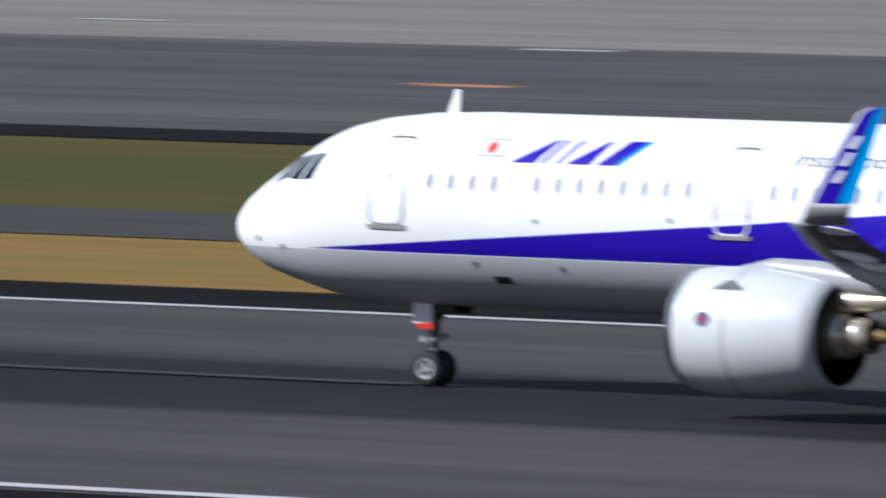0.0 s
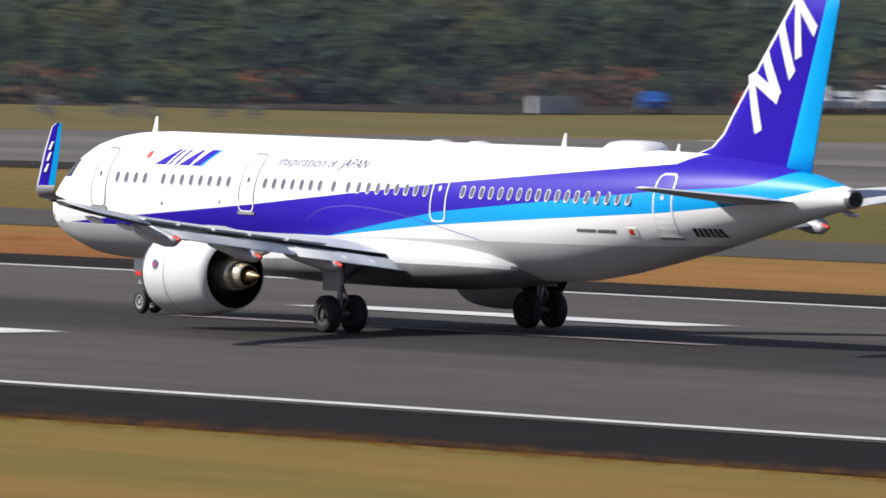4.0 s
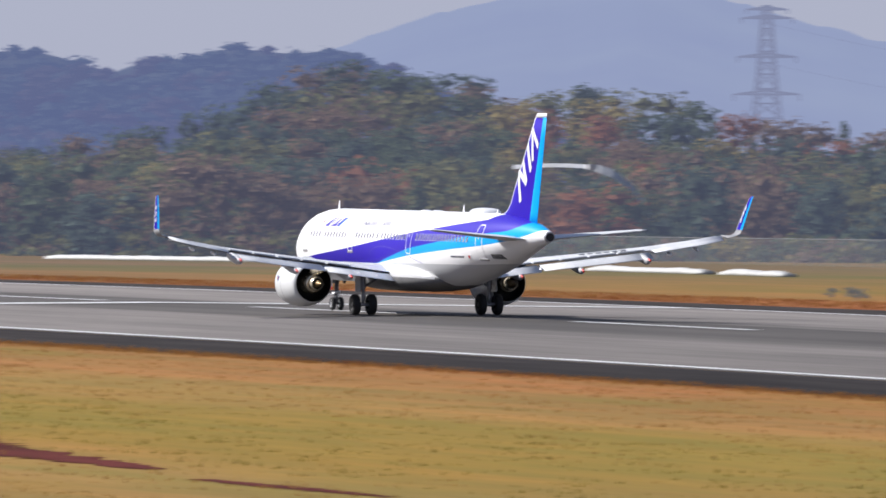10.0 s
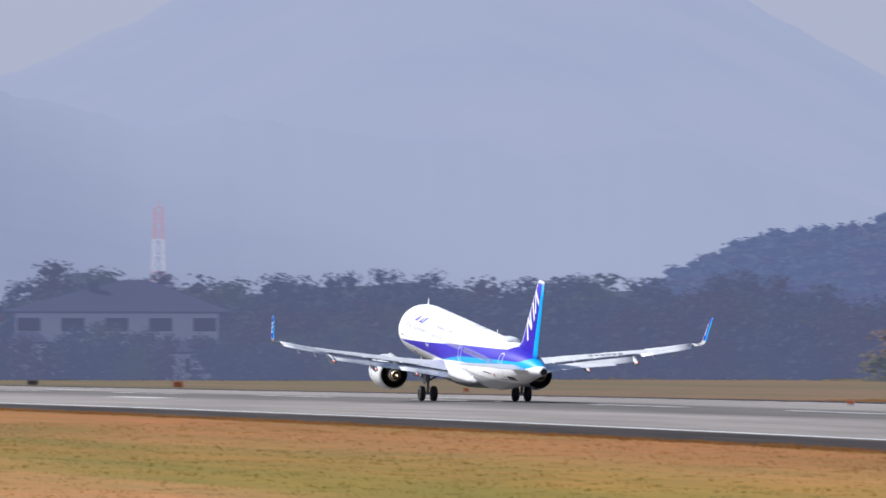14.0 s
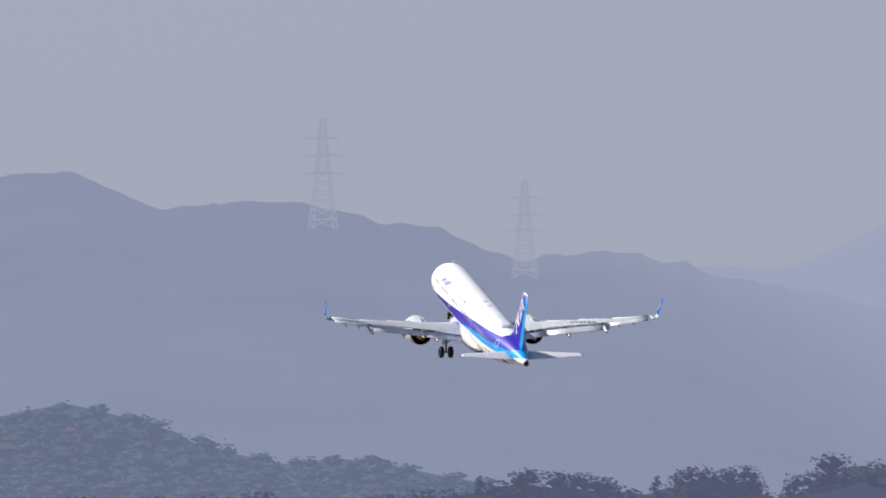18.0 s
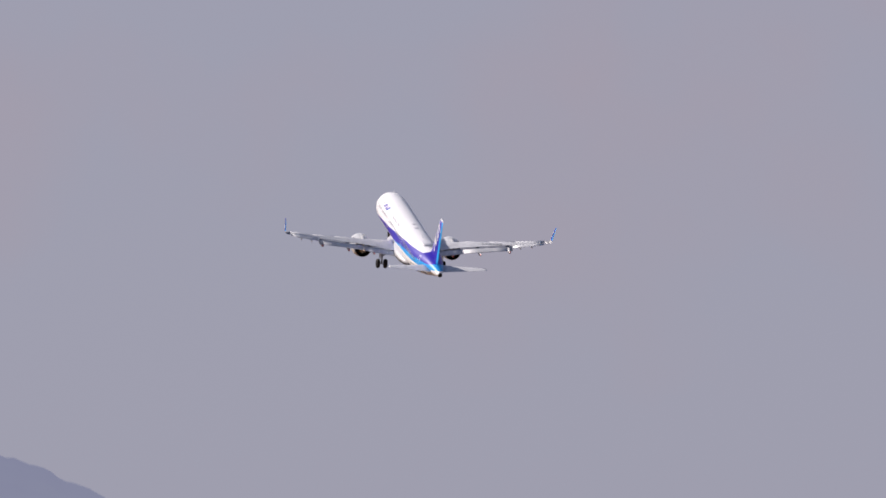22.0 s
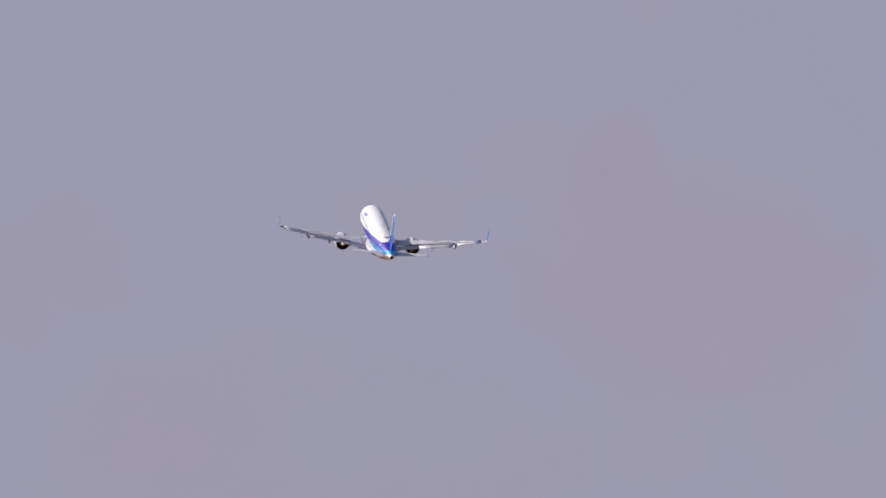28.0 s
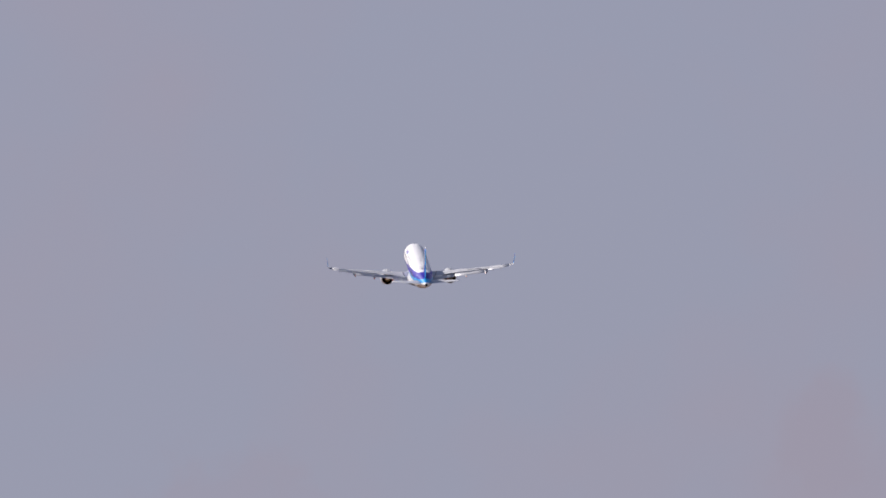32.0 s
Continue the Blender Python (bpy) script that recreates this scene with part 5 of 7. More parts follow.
# near-black slopes; their blue tone is haze painted in as emission
FAR_CONE = haze_glow_mat("distant_cone", (0.006, 0.007, 0.009), (0.194, 0.220, 0.322))
FAR_BROAD = haze_glow_mat("distant_broad", (0.006, 0.007, 0.009), (0.192, 0.222, 0.322))
FAR_RIDGE = haze_glow_mat("distant_near_ridge", (0.020, 0.022, 0.020), (0.072, 0.089, 0.162), (0.016, 0.02, 0.018), 0.02)
FAR_LONG = haze_glow_mat("distant_long_range", (0.006, 0.007, 0.009), (0.190, 0.209, 0.290))
# the glow pales towards +y: thicker haze painted in by position
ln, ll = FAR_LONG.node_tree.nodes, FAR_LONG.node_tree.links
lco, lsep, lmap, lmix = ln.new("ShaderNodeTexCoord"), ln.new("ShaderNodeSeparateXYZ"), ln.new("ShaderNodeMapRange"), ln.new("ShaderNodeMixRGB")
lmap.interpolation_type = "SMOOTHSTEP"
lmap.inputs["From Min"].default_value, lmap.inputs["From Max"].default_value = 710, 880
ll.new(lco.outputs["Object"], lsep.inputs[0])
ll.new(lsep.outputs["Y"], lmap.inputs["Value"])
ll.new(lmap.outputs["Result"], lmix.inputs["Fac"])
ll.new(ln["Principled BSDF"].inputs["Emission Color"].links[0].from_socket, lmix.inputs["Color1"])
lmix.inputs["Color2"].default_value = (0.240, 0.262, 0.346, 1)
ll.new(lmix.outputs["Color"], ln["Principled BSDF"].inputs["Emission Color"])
FAR_HIGH = haze_glow_mat("distant_high_range", (0.006, 0.007, 0.009), (0.246, 0.266, 0.352))
FAR_GREEN = haze_glow_mat("distant_green_hill", (0.04, 0.05, 0.04), (0.0915, 0.1098, 0.172), (0.02, 0.028, 0.02), 0.02)
FAR_PURPLE = haze_glow_mat("distant_purple_ridge", (0.03, 0.03, 0.03), (0.0732, 0.0769, 0.1391), None, 0.02)
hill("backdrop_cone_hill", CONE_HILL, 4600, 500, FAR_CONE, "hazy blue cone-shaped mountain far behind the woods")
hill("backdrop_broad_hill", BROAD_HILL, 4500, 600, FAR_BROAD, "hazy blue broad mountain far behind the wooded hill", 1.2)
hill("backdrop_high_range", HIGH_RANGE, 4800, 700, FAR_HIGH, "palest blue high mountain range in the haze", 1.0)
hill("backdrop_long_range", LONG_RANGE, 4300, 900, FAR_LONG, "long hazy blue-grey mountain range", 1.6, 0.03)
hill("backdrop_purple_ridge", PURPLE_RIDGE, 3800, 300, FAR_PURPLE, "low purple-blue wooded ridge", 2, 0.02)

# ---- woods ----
HAZE_GLOW = (0.031, 0.035, 0.053)
LEAF_TONES = (("rust", (0.240, 0.092, 0.040), (0.185, 0.082, 0.040)), ("yellow", (0.250, 0.190, 0.048), (0.185, 0.150, 0.045)), ("olive", (0.138, 0.132, 0.044), (0.105, 0.108, 0.040)),
              ("dark_green", (0.070, 0.094, 0.042), (0.055, 0.076, 0.038)), ("bluish_green", (0.060, 0.086, 0.058), (0.050, 0.072, 0.050)), ("brown", (0.165, 0.104, 0.060), (0.128, 0.088, 0.055)))


def see_through(m, share=0.4):
    """Leaves let part of the light through."""
    n, l = m.node_tree.nodes, m.node_tree.links
    b = n["Principled BSDF"]
    b.inputs["Specular IOR Level"].default_value = 0.15
    t, x = n.new("ShaderNodeBsdfTranslucent"), n.new("ShaderNodeMixShader")
    x.inputs["Fac"].default_value = share
    l.new(b.inputs["Base Color"].links[0].from_socket, t.inputs["Color"])
    l.new(b.outputs[0], x.inputs[1])
    l.new(t.outputs[0], x.inputs[2])
    l.new(x.outputs[0], n["Material Output"].inputs["Surface"])


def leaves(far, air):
    """The leaf colours of a stand, with haze painted in as faint bluish emission."""
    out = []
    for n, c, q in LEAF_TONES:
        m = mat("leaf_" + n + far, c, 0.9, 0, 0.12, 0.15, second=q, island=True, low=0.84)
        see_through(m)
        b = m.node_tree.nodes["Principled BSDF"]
        b.inputs["Emission Color"].default_value, b.inputs["Emission Strength"].default_value = (*HAZE_GLOW, 1), air
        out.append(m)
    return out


# dark leaves of the farther woods; blue haze painted in as emission
HAZY_LEAF = [haze_glow_mat("hazy_leaf_" + n, c, g, s, 0.1) for n, c, g, s in (
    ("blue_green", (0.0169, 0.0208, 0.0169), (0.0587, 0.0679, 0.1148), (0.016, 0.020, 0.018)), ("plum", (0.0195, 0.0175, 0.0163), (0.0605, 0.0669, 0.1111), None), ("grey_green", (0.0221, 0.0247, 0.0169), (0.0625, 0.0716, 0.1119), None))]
FAR_LEAF = [haze_glow_mat("far_leaf_" + n, c, g, s, 0.1) for n, c, g, s in (
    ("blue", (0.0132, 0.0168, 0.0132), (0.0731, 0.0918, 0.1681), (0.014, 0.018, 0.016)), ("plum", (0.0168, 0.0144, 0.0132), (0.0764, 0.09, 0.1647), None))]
HILL_LEAF = [haze_glow_mat("hill_leaf_" + n, c, g, s, 0.1) for n, c, g, s in (
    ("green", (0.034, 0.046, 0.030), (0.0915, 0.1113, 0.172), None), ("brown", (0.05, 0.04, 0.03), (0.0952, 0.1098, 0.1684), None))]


# painted haze glow grows from the close stand to the far one
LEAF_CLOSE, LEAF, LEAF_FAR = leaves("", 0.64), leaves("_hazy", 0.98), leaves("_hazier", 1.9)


def crown_kit(rng, cards, lumps, conifer=False, size=0.2, fat=1.0, core=0.5):
    """A unit tree, 1 high on a slim trunk: leaf clumps over many small boughs, with gaps between them."""
    vs, fs = [], []
    centres = []
    if conifer:
        for k in range(lumps):
            u, a = k / max(1, lumps - 1), k * 2.4
            r = 0.13 * (1 - u)
            centres.append((r * math.cos(a), r * math.sin(a), 0.12 + 0.80 * u, 0.15 * (1 - u) + 0.035, 0.08))
    else:
        tilt = rng.uniform(-0.06, 0.06, 2)
        for k in range(lumps):
            a, q = rng.uniform(0, 2 * math.pi), math.sqrt(rng.uniform(0, 1))
            z = rng.uniform(0.20, 0.84)
            r = q * 0.31 * math.sqrt(max(0.08, 1 - ((z - 0.46) / 0.46) ** 2))
            centres.append((r * math.cos(a) + tilt[0] * z, r * math.sin(a) + tilt[1] * z, z, fat * rng.uniform(0.10, 0.185), fat * rng.uniform(0.085, 0.145)))
    for cx, cy, cz, rx, rz in centres:
        b, t = len(vs), rng.uniform(0, 3)
        vs.append((cx, cy, cz - rz * core))
        vs += [(cx + rx * core * math.cos(t + q * 1.5708), cy + rx * core * math.sin(t + q * 1.5708), cz + 0.2 * rz * math.sin(3 * q)) for q in range(4)]
        vs.append((cx, cy, cz + rz * core))
        for q in range(4):
            n = b + 1 + (q + 1) % 4
            fs += [(b, n, b + 1 + q, b + 1 + q), (b + 5, b + 1 + q, n, n)]
    for _ in range(cards):
        cx, cy, cz, rx, rz = centres[rng.integers(len(centres))]
        d = rng.normal(size=3)
        d /= np.linalg.norm(d)
        if d[2] < -0.5:
            d[2] *= -1
        p = np.array((cx, cy, cz)) + d * np.array((rx, rx, rz)) * rng.uniform(0.7, 1.15)
        nrm = d + rng.normal(size=3) * 0.35
        nrm /= np.linalg.norm(nrm)
        u = np.cross(nrm, rng.normal(size=3))
        u /= np.linalg.norm(u)
        v = np.cross(nrm, u)
        s = size * rng.uniform(0.45, 1.1) * 0.5
        b = len(vs)
        bend = nrm * s * 0.4
        vs += [tuple(p + u * s), tuple(p + v * s * 0.8 + bend), tuple(p - u * s * 0.9), tuple(p - v * s * 0.85 + bend)]
        fs.append((b, b + 1, b + 2, b + 3))
    b = len(vs)
    for z, r in ((-0.05, 0.028), (0.55, 0.012)):
        for q in range(5):
            vs.append((r * math.cos(q * 1.2566), r * math.sin(q * 1.2566), z))
    for q in range(5):
        fs.append((b + q, b + (q + 1) % 5, b + 5 + (q + 1) % 5, b + 5 + q))
    vs = np.array(vs)
    vs[:, 2] *= 1 / vs[:, 2].max()
    return vs, np.array(fs), len(fs) - 5


KIT = np.random.default_rng(5)
BROAD = [crown_kit(KIT, 700, 20, size=0.052) for _ in range(9)]
CONIFER = [crown_kit(KIT, 380, 14, True, 0.045) for _ in range(4)]
BUSH = [crown_kit(KIT, 110, 9, size=0.12) for _ in range(4)]
SPARSE = [crown_kit(KIT, 40, 11, size=0.12, fat=1.45, core=0.78) for _ in range(6)]


def plant(name, trees, kits, materials, label, category="woods"):
    """One stand of trees, (x, y, z of the foot, height, girth, kit, material) each, as one sheet of leaf clumps."""
    all_v, all_f, mats, base = [], [], [], 0
    rng = np.random.default_rng(len(trees))
    for x, y, z, hgt, girth, kit, m in trees:
        v, f, trunk = kits[kit % len(kits)]
        t = rng.uniform(0, 6.28)
        c, s = math.cos(t), math.sin(t)
        w = np.empty_like(v)
        w[:, 0] = (v[:, 0] * c - v[:, 1] * s) * hgt * girth + x
        w[:, 1] = (v[:, 0] * s + v[:, 1] * c) * hgt * girth + y
        w[:, 2] = v[:, 2] * hgt + z
        all_v.append(w)
        all_f.append(f + base)
        mm = np.full(len(f), m)
        mm[trunk:] = len(materials)
        mats.append(mm)
        base += len(v)
    v, f, mi = np.concatenate(all_v), np.concatenate(all_f), np.concatenate(mats)
    faces = [tuple(q) if q[2] != q[3] else tuple(q[:3]) for q in f.tolist()]
    me = mesh_of(name, v.tolist(), faces, [*materials, materials[-1]], False, mi.tolist())
    return tagged(new(name, me), label, category, kind="stuff")


def stand(table, r0, r1, rows, gap, low, heights, kits, weights, seed, girth=(0.9, 1.25), sink=0.0, skip=None, lift=0.03):
    """Trees up a slope: the rear row's tops follow the skyline in table, the front row's stay at elevation low."""
    rng = np.random.default_rng(seed)
    out = []
    for row in range(rows):
        u = row / max(1, rows - 1)
        a = table[0][0]
        while a < table[-1][0]:
            r = r0(a) + (r1(a) - r0(a)) * u + rng.uniform(-0.4, 0.4) * (r1(a) - r0(a)) / rows
            crest = profile(table, a) + lift
            if row < rows - 1:
                crest -= rng.uniform(0.0, 0.05)
            el = low + (crest - low) * (0.22 + 0.78 * u)
            hgt = rng.uniform(*heights)
            top = EYE_Z + r * math.tan(radians(el))
            p = at_bearing(a, r, max(top - hgt, sink - 4))
            if skip is None or not skip(a, el):
                patchy = noise.noise((a * 2.2, u * 2.5, seed)) * 0.9 + rng.normal() * 0.6
                w = np.array(weights, float)
                cut = np.cumsum(w / w.sum())
                m = int(np.searchsorted(cut, min(0.999, max(0.002, 0.5 + 0.42 * patchy))))
                out.append((p.x, p.y, p.z, hgt, rng.uniform(*girth), int(rng.integers(99)), m))
            a += math.degrees(gap * rng.uniform(0.7, 1.3) / r)
    return out


WOOD_A = ((51.2, 0.25), (52, 0.35), (54, 0.30), (56, 0.34), (57.5, 0.28), (58.6, 0.2), (59.4, 0.12), (60.02, 0.05), (60.4, -0.03), (60.78, -0.035), (61.21, -0.005), (61.46, -0.035), (61.87, -0.05), (62.1, -0.045), (62.42, -0.01), (62.51, 0.045), (62.74, 0.0),
          (63.04, -0.005), (63.46, 0.005), (63.88, -0.015), (64.16, -0.01), (64.4, -0.03), (64.8, -0.05))
WOOD_B = ((65.08, -0.03), (65.2, 0.07), (65.3, 0.11), (65.63, 0.13), (65.82, 0.21), (66.0, 0.26), (66.19, 0.295), (66.31, 0.223), (66.5, 0.17), (66.64, 0.255), (67.1, 0.28), (67.5, 0.30), (67.76, 0.323), (67.93, 0.39), (68.1, 0.32),
          (68.48, 0.387), (68.69, 0.414), (68.91, 0.396), (69.03, 0.33), (69.23, 0.28), (69.42, 0.22), (69.65, 0.225), (69.91, 0.25), (70.23, 0.30), (70.82, 0.353), (71.09, 0.436), (71.41, 0.464), (71.58, 0.43), (71.93, 0.49), (72.34, 0.555),
          (72.6, 0.52), (72.82, 0.395), (73.0, 0.335), (73.35, 0.266), (73.74, 0.20), (73.9, 0.05), (73.97, -0.1))
WOOD_C = ((73.5, 0.22), (74.04, 0.219), (74.34, 0.15), (74.56, 0.20), (74.95, 0.23), (75.24, 0.235), (75.43, 0.15), (75.77, 0.224), (75.95, 0.255), (76.2, 0.21), (76.6, 0.245), (76.89, 0.205), (77.21, 0.26), (77.64, 0.245), (77.9, 0.22), (78.0, 0.22), (78.2, 0.24),
          (78.42, 0.24), (78.5, 0.30), (78.62, 0.30), (78.72, 0.24), (78.95, 0.16), (79.04, 0.236), (79.26, 0.245), (79.43, 0.19), (79.75, 0.215), (80.0, 0.23), (80.3, 0.152), (80.79, 0.08), (81.0, 0.14), (81.41, 0.118), (81.74, 0.13), (82.6, 0.08), (84, 0.05))


def channel(a, el):
    """Picks out trees whose tops cross the concrete channel in the camera's view."""
    lower = 0.165 - max(0.0, 71.34 - a) * 1.0
    return 71.1 < a < 71.78 and lower - 0.075 < el < lower + 0.02


def spired(trees, every):
    """Turns one tree in so many into a slim conifer, which comes last among the kits."""
    return [(*t[:4], t[4] * 0.9, len(BROAD) + k % len(CONIFER), 3 + k % 2) if k % every == 0 else (*t[:5], t[5] % len(BROAD), t[6]) for k, t in enumerate(trees)]


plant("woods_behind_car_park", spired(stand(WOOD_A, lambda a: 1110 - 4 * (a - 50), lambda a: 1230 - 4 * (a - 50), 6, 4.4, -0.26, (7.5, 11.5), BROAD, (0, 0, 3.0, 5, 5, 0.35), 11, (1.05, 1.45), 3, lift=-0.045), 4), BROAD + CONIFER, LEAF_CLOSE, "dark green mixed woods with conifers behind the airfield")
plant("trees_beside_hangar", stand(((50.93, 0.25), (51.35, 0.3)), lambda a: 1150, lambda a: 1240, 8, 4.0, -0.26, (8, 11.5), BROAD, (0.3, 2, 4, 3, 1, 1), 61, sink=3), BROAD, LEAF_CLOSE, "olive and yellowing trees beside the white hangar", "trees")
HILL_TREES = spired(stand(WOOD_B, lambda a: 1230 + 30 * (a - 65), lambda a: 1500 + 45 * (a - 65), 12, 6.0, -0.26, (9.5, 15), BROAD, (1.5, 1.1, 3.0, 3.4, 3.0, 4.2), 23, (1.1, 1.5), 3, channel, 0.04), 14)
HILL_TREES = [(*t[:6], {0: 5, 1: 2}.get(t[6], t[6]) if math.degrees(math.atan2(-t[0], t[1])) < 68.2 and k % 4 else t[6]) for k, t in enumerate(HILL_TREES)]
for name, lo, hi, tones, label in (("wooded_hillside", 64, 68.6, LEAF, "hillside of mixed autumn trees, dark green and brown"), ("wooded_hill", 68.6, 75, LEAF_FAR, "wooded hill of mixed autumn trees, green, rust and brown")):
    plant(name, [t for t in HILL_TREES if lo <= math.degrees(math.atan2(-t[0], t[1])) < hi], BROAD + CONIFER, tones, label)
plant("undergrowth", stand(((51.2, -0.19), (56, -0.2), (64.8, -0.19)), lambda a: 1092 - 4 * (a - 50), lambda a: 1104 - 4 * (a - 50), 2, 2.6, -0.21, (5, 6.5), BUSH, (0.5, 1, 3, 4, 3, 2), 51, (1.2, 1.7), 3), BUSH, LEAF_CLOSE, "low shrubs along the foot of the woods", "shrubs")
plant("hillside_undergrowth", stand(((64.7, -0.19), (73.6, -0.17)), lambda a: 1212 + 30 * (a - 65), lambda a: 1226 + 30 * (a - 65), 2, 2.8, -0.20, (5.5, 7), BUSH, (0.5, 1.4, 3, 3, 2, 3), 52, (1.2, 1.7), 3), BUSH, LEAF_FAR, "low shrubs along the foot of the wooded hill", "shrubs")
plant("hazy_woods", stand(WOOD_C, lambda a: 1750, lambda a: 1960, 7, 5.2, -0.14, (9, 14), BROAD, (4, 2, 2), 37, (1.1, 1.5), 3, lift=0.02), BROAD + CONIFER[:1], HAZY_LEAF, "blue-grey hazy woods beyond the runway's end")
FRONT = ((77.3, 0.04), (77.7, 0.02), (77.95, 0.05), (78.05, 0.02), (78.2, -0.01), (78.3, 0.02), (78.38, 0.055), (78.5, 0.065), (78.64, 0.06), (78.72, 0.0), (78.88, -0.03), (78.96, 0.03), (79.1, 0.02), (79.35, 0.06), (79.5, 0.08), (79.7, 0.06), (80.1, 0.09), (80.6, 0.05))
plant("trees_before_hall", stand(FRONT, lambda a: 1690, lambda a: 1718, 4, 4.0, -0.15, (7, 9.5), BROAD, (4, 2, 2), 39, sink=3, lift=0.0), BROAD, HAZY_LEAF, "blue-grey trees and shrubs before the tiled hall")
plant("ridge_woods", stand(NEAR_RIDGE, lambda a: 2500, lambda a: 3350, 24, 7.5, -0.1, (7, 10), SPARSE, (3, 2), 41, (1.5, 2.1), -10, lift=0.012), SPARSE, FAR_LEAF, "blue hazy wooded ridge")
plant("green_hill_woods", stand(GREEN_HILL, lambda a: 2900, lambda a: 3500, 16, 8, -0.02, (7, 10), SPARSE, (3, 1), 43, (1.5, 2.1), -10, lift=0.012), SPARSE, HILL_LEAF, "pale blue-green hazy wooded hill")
# added backing sheet, in glowing leaf colour, closes gaps between the hazy trees
hill("wood_slope", tuple((a, e - 0.05) for a, e in WOOD_C), 1990, 190, HAZY_LEAF[0], "backing slope that fills gaps in the hazy woods", 0.6, 0.02, 4.0, 1.0)
# added dark sheet behind the trees stands in for shade between them
hill("wood_bank", tuple((a, e - 0.14) for a, e in WOOD_A), 1275, 120, mat("wood_gap_shade", (0.040, 0.042, 0.026), 0.95, 0, 0.2, 0.1), "dark backing bank that fills gaps in the woods", 0.4, 0.02, 5.0, 1.0)
hill("hillside", tuple((a, e - 0.46) for a, e in WOOD_B), 1640, 360, mat("leaf_litter", (0.085, 0.085, 0.05), 0.95, 0, 0.2, 0.1), "leaf-littered hillside under the trees", steep=1.5)
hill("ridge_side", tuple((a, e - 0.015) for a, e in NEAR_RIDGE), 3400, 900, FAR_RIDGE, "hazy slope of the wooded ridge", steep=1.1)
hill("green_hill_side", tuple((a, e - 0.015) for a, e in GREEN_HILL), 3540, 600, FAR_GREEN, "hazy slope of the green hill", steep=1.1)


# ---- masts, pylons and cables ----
# all but the galvanised steel glow: haze painted onto the masts as emission
MAST_RED = haze_glow_mat("hazy_mast_red", (0.06, 0.02, 0.02), (0.2708, 0.183, 0.2269))
MAST_WHITE = haze_glow_mat("hazy_mast_white", (0.06, 0.06, 0.06), (0.2928, 0.2928, 0.344))
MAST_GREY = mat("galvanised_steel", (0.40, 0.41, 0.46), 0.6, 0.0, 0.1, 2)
MAST_FAR = haze_glow_mat("hazy_steel", (0.01, 0.01, 0.01), (0.183, 0.194, 0.2635))
MAST_DIM = haze_glow_mat("hazy_dim_steel", (0.02, 0.02, 0.02), (0.0769, 0.0864, 0.1318))
MAST_MID = haze_glow_mat("hazy_blue_steel", (0.01, 0.01, 0.01), (0.1464, 0.161, 0.2342))
MAST_PALE = haze_glow_mat("pale_hazy_steel", (0.01, 0.01, 0.01), (0.254, 0.266, 0.334))


def high(r, el):
    return EYE_Z + r * math.tan(radians(el))


def lattice(bm, z0, z1, w0, w1, bays, rod):
    """Four legs with crossed braces between two heights."""
    for i in range(bays):
        za, zb = z0 + (z1 - z0) * i / bays, z0 + (z1 - z0) * (i + 1) / bays
        wa, wb = w0 + (w1 - w0) * i / bays, w0 + (w1 - w0) * (i + 1) / bays
        ca = [(-wa, -wa, za), (wa, -wa, za), (wa, wa, za), (-wa, wa, za)]
        cb = [(-wb, -wb, zb), (wb, -wb, zb), (wb, wb, zb), (-wb, wb, zb)]
        for k in range(4):
            tube(bm, ca[k], cb[k], rod, rod, 4)
            tube(bm, ca[k], cb[(k + 1) % 4], rod * 0.7, rod * 0.7, 4)
            tube(bm, cb[k], cb[(k + 1) % 4], rod * 0.7, rod * 0.7, 4)


def pylon(a, r, el_top, width, arms, material, rod, label, foot=None):
    """A lattice power pylon with crossarms at (elevation, half span)."""
    p = thing("power_pylon", label, "pylon", at=Matrix.Translation(at_bearing(a, r, 0)) @ Matrix.Rotation(radians(a - 12), 4, "Z"))
    z1, z0 = high(r, el_top), (0.0 if foot is None else high(r, foot) - 3)
    bm = bmesh.new()
    lattice(bm, z0, z0 + (z1 - z0) * 0.6, width, width * 0.45, 7, rod)
    lattice(bm, z0 + (z1 - z0) * 0.6, z1, width * 0.45, width * 0.2, 6, rod)
    part("tower", bm, p, "tapering steel lattice", material)
    for el, half in arms:
        z = high(r, el)
        for s in (-1, 1):
            for name, q0, q1, r0 in (("crossarm", (0, 0, z + half * 0.12), (s * half, 0, z), rod), ("crossarm", (0, -width * 0.3, z), (s * half, 0, z), rod),
                                     ("crossarm", (0, width * 0.3, z), (s * half, 0, z), rod), ("insulator", (s * half, 0, z), (s * half, 0, z - half * 0.2), rod * 0.9)):
                part(name, tube(bmesh.new(), q0, q1, r0, r0 * 0.7, 4), p, "", material)
    return p


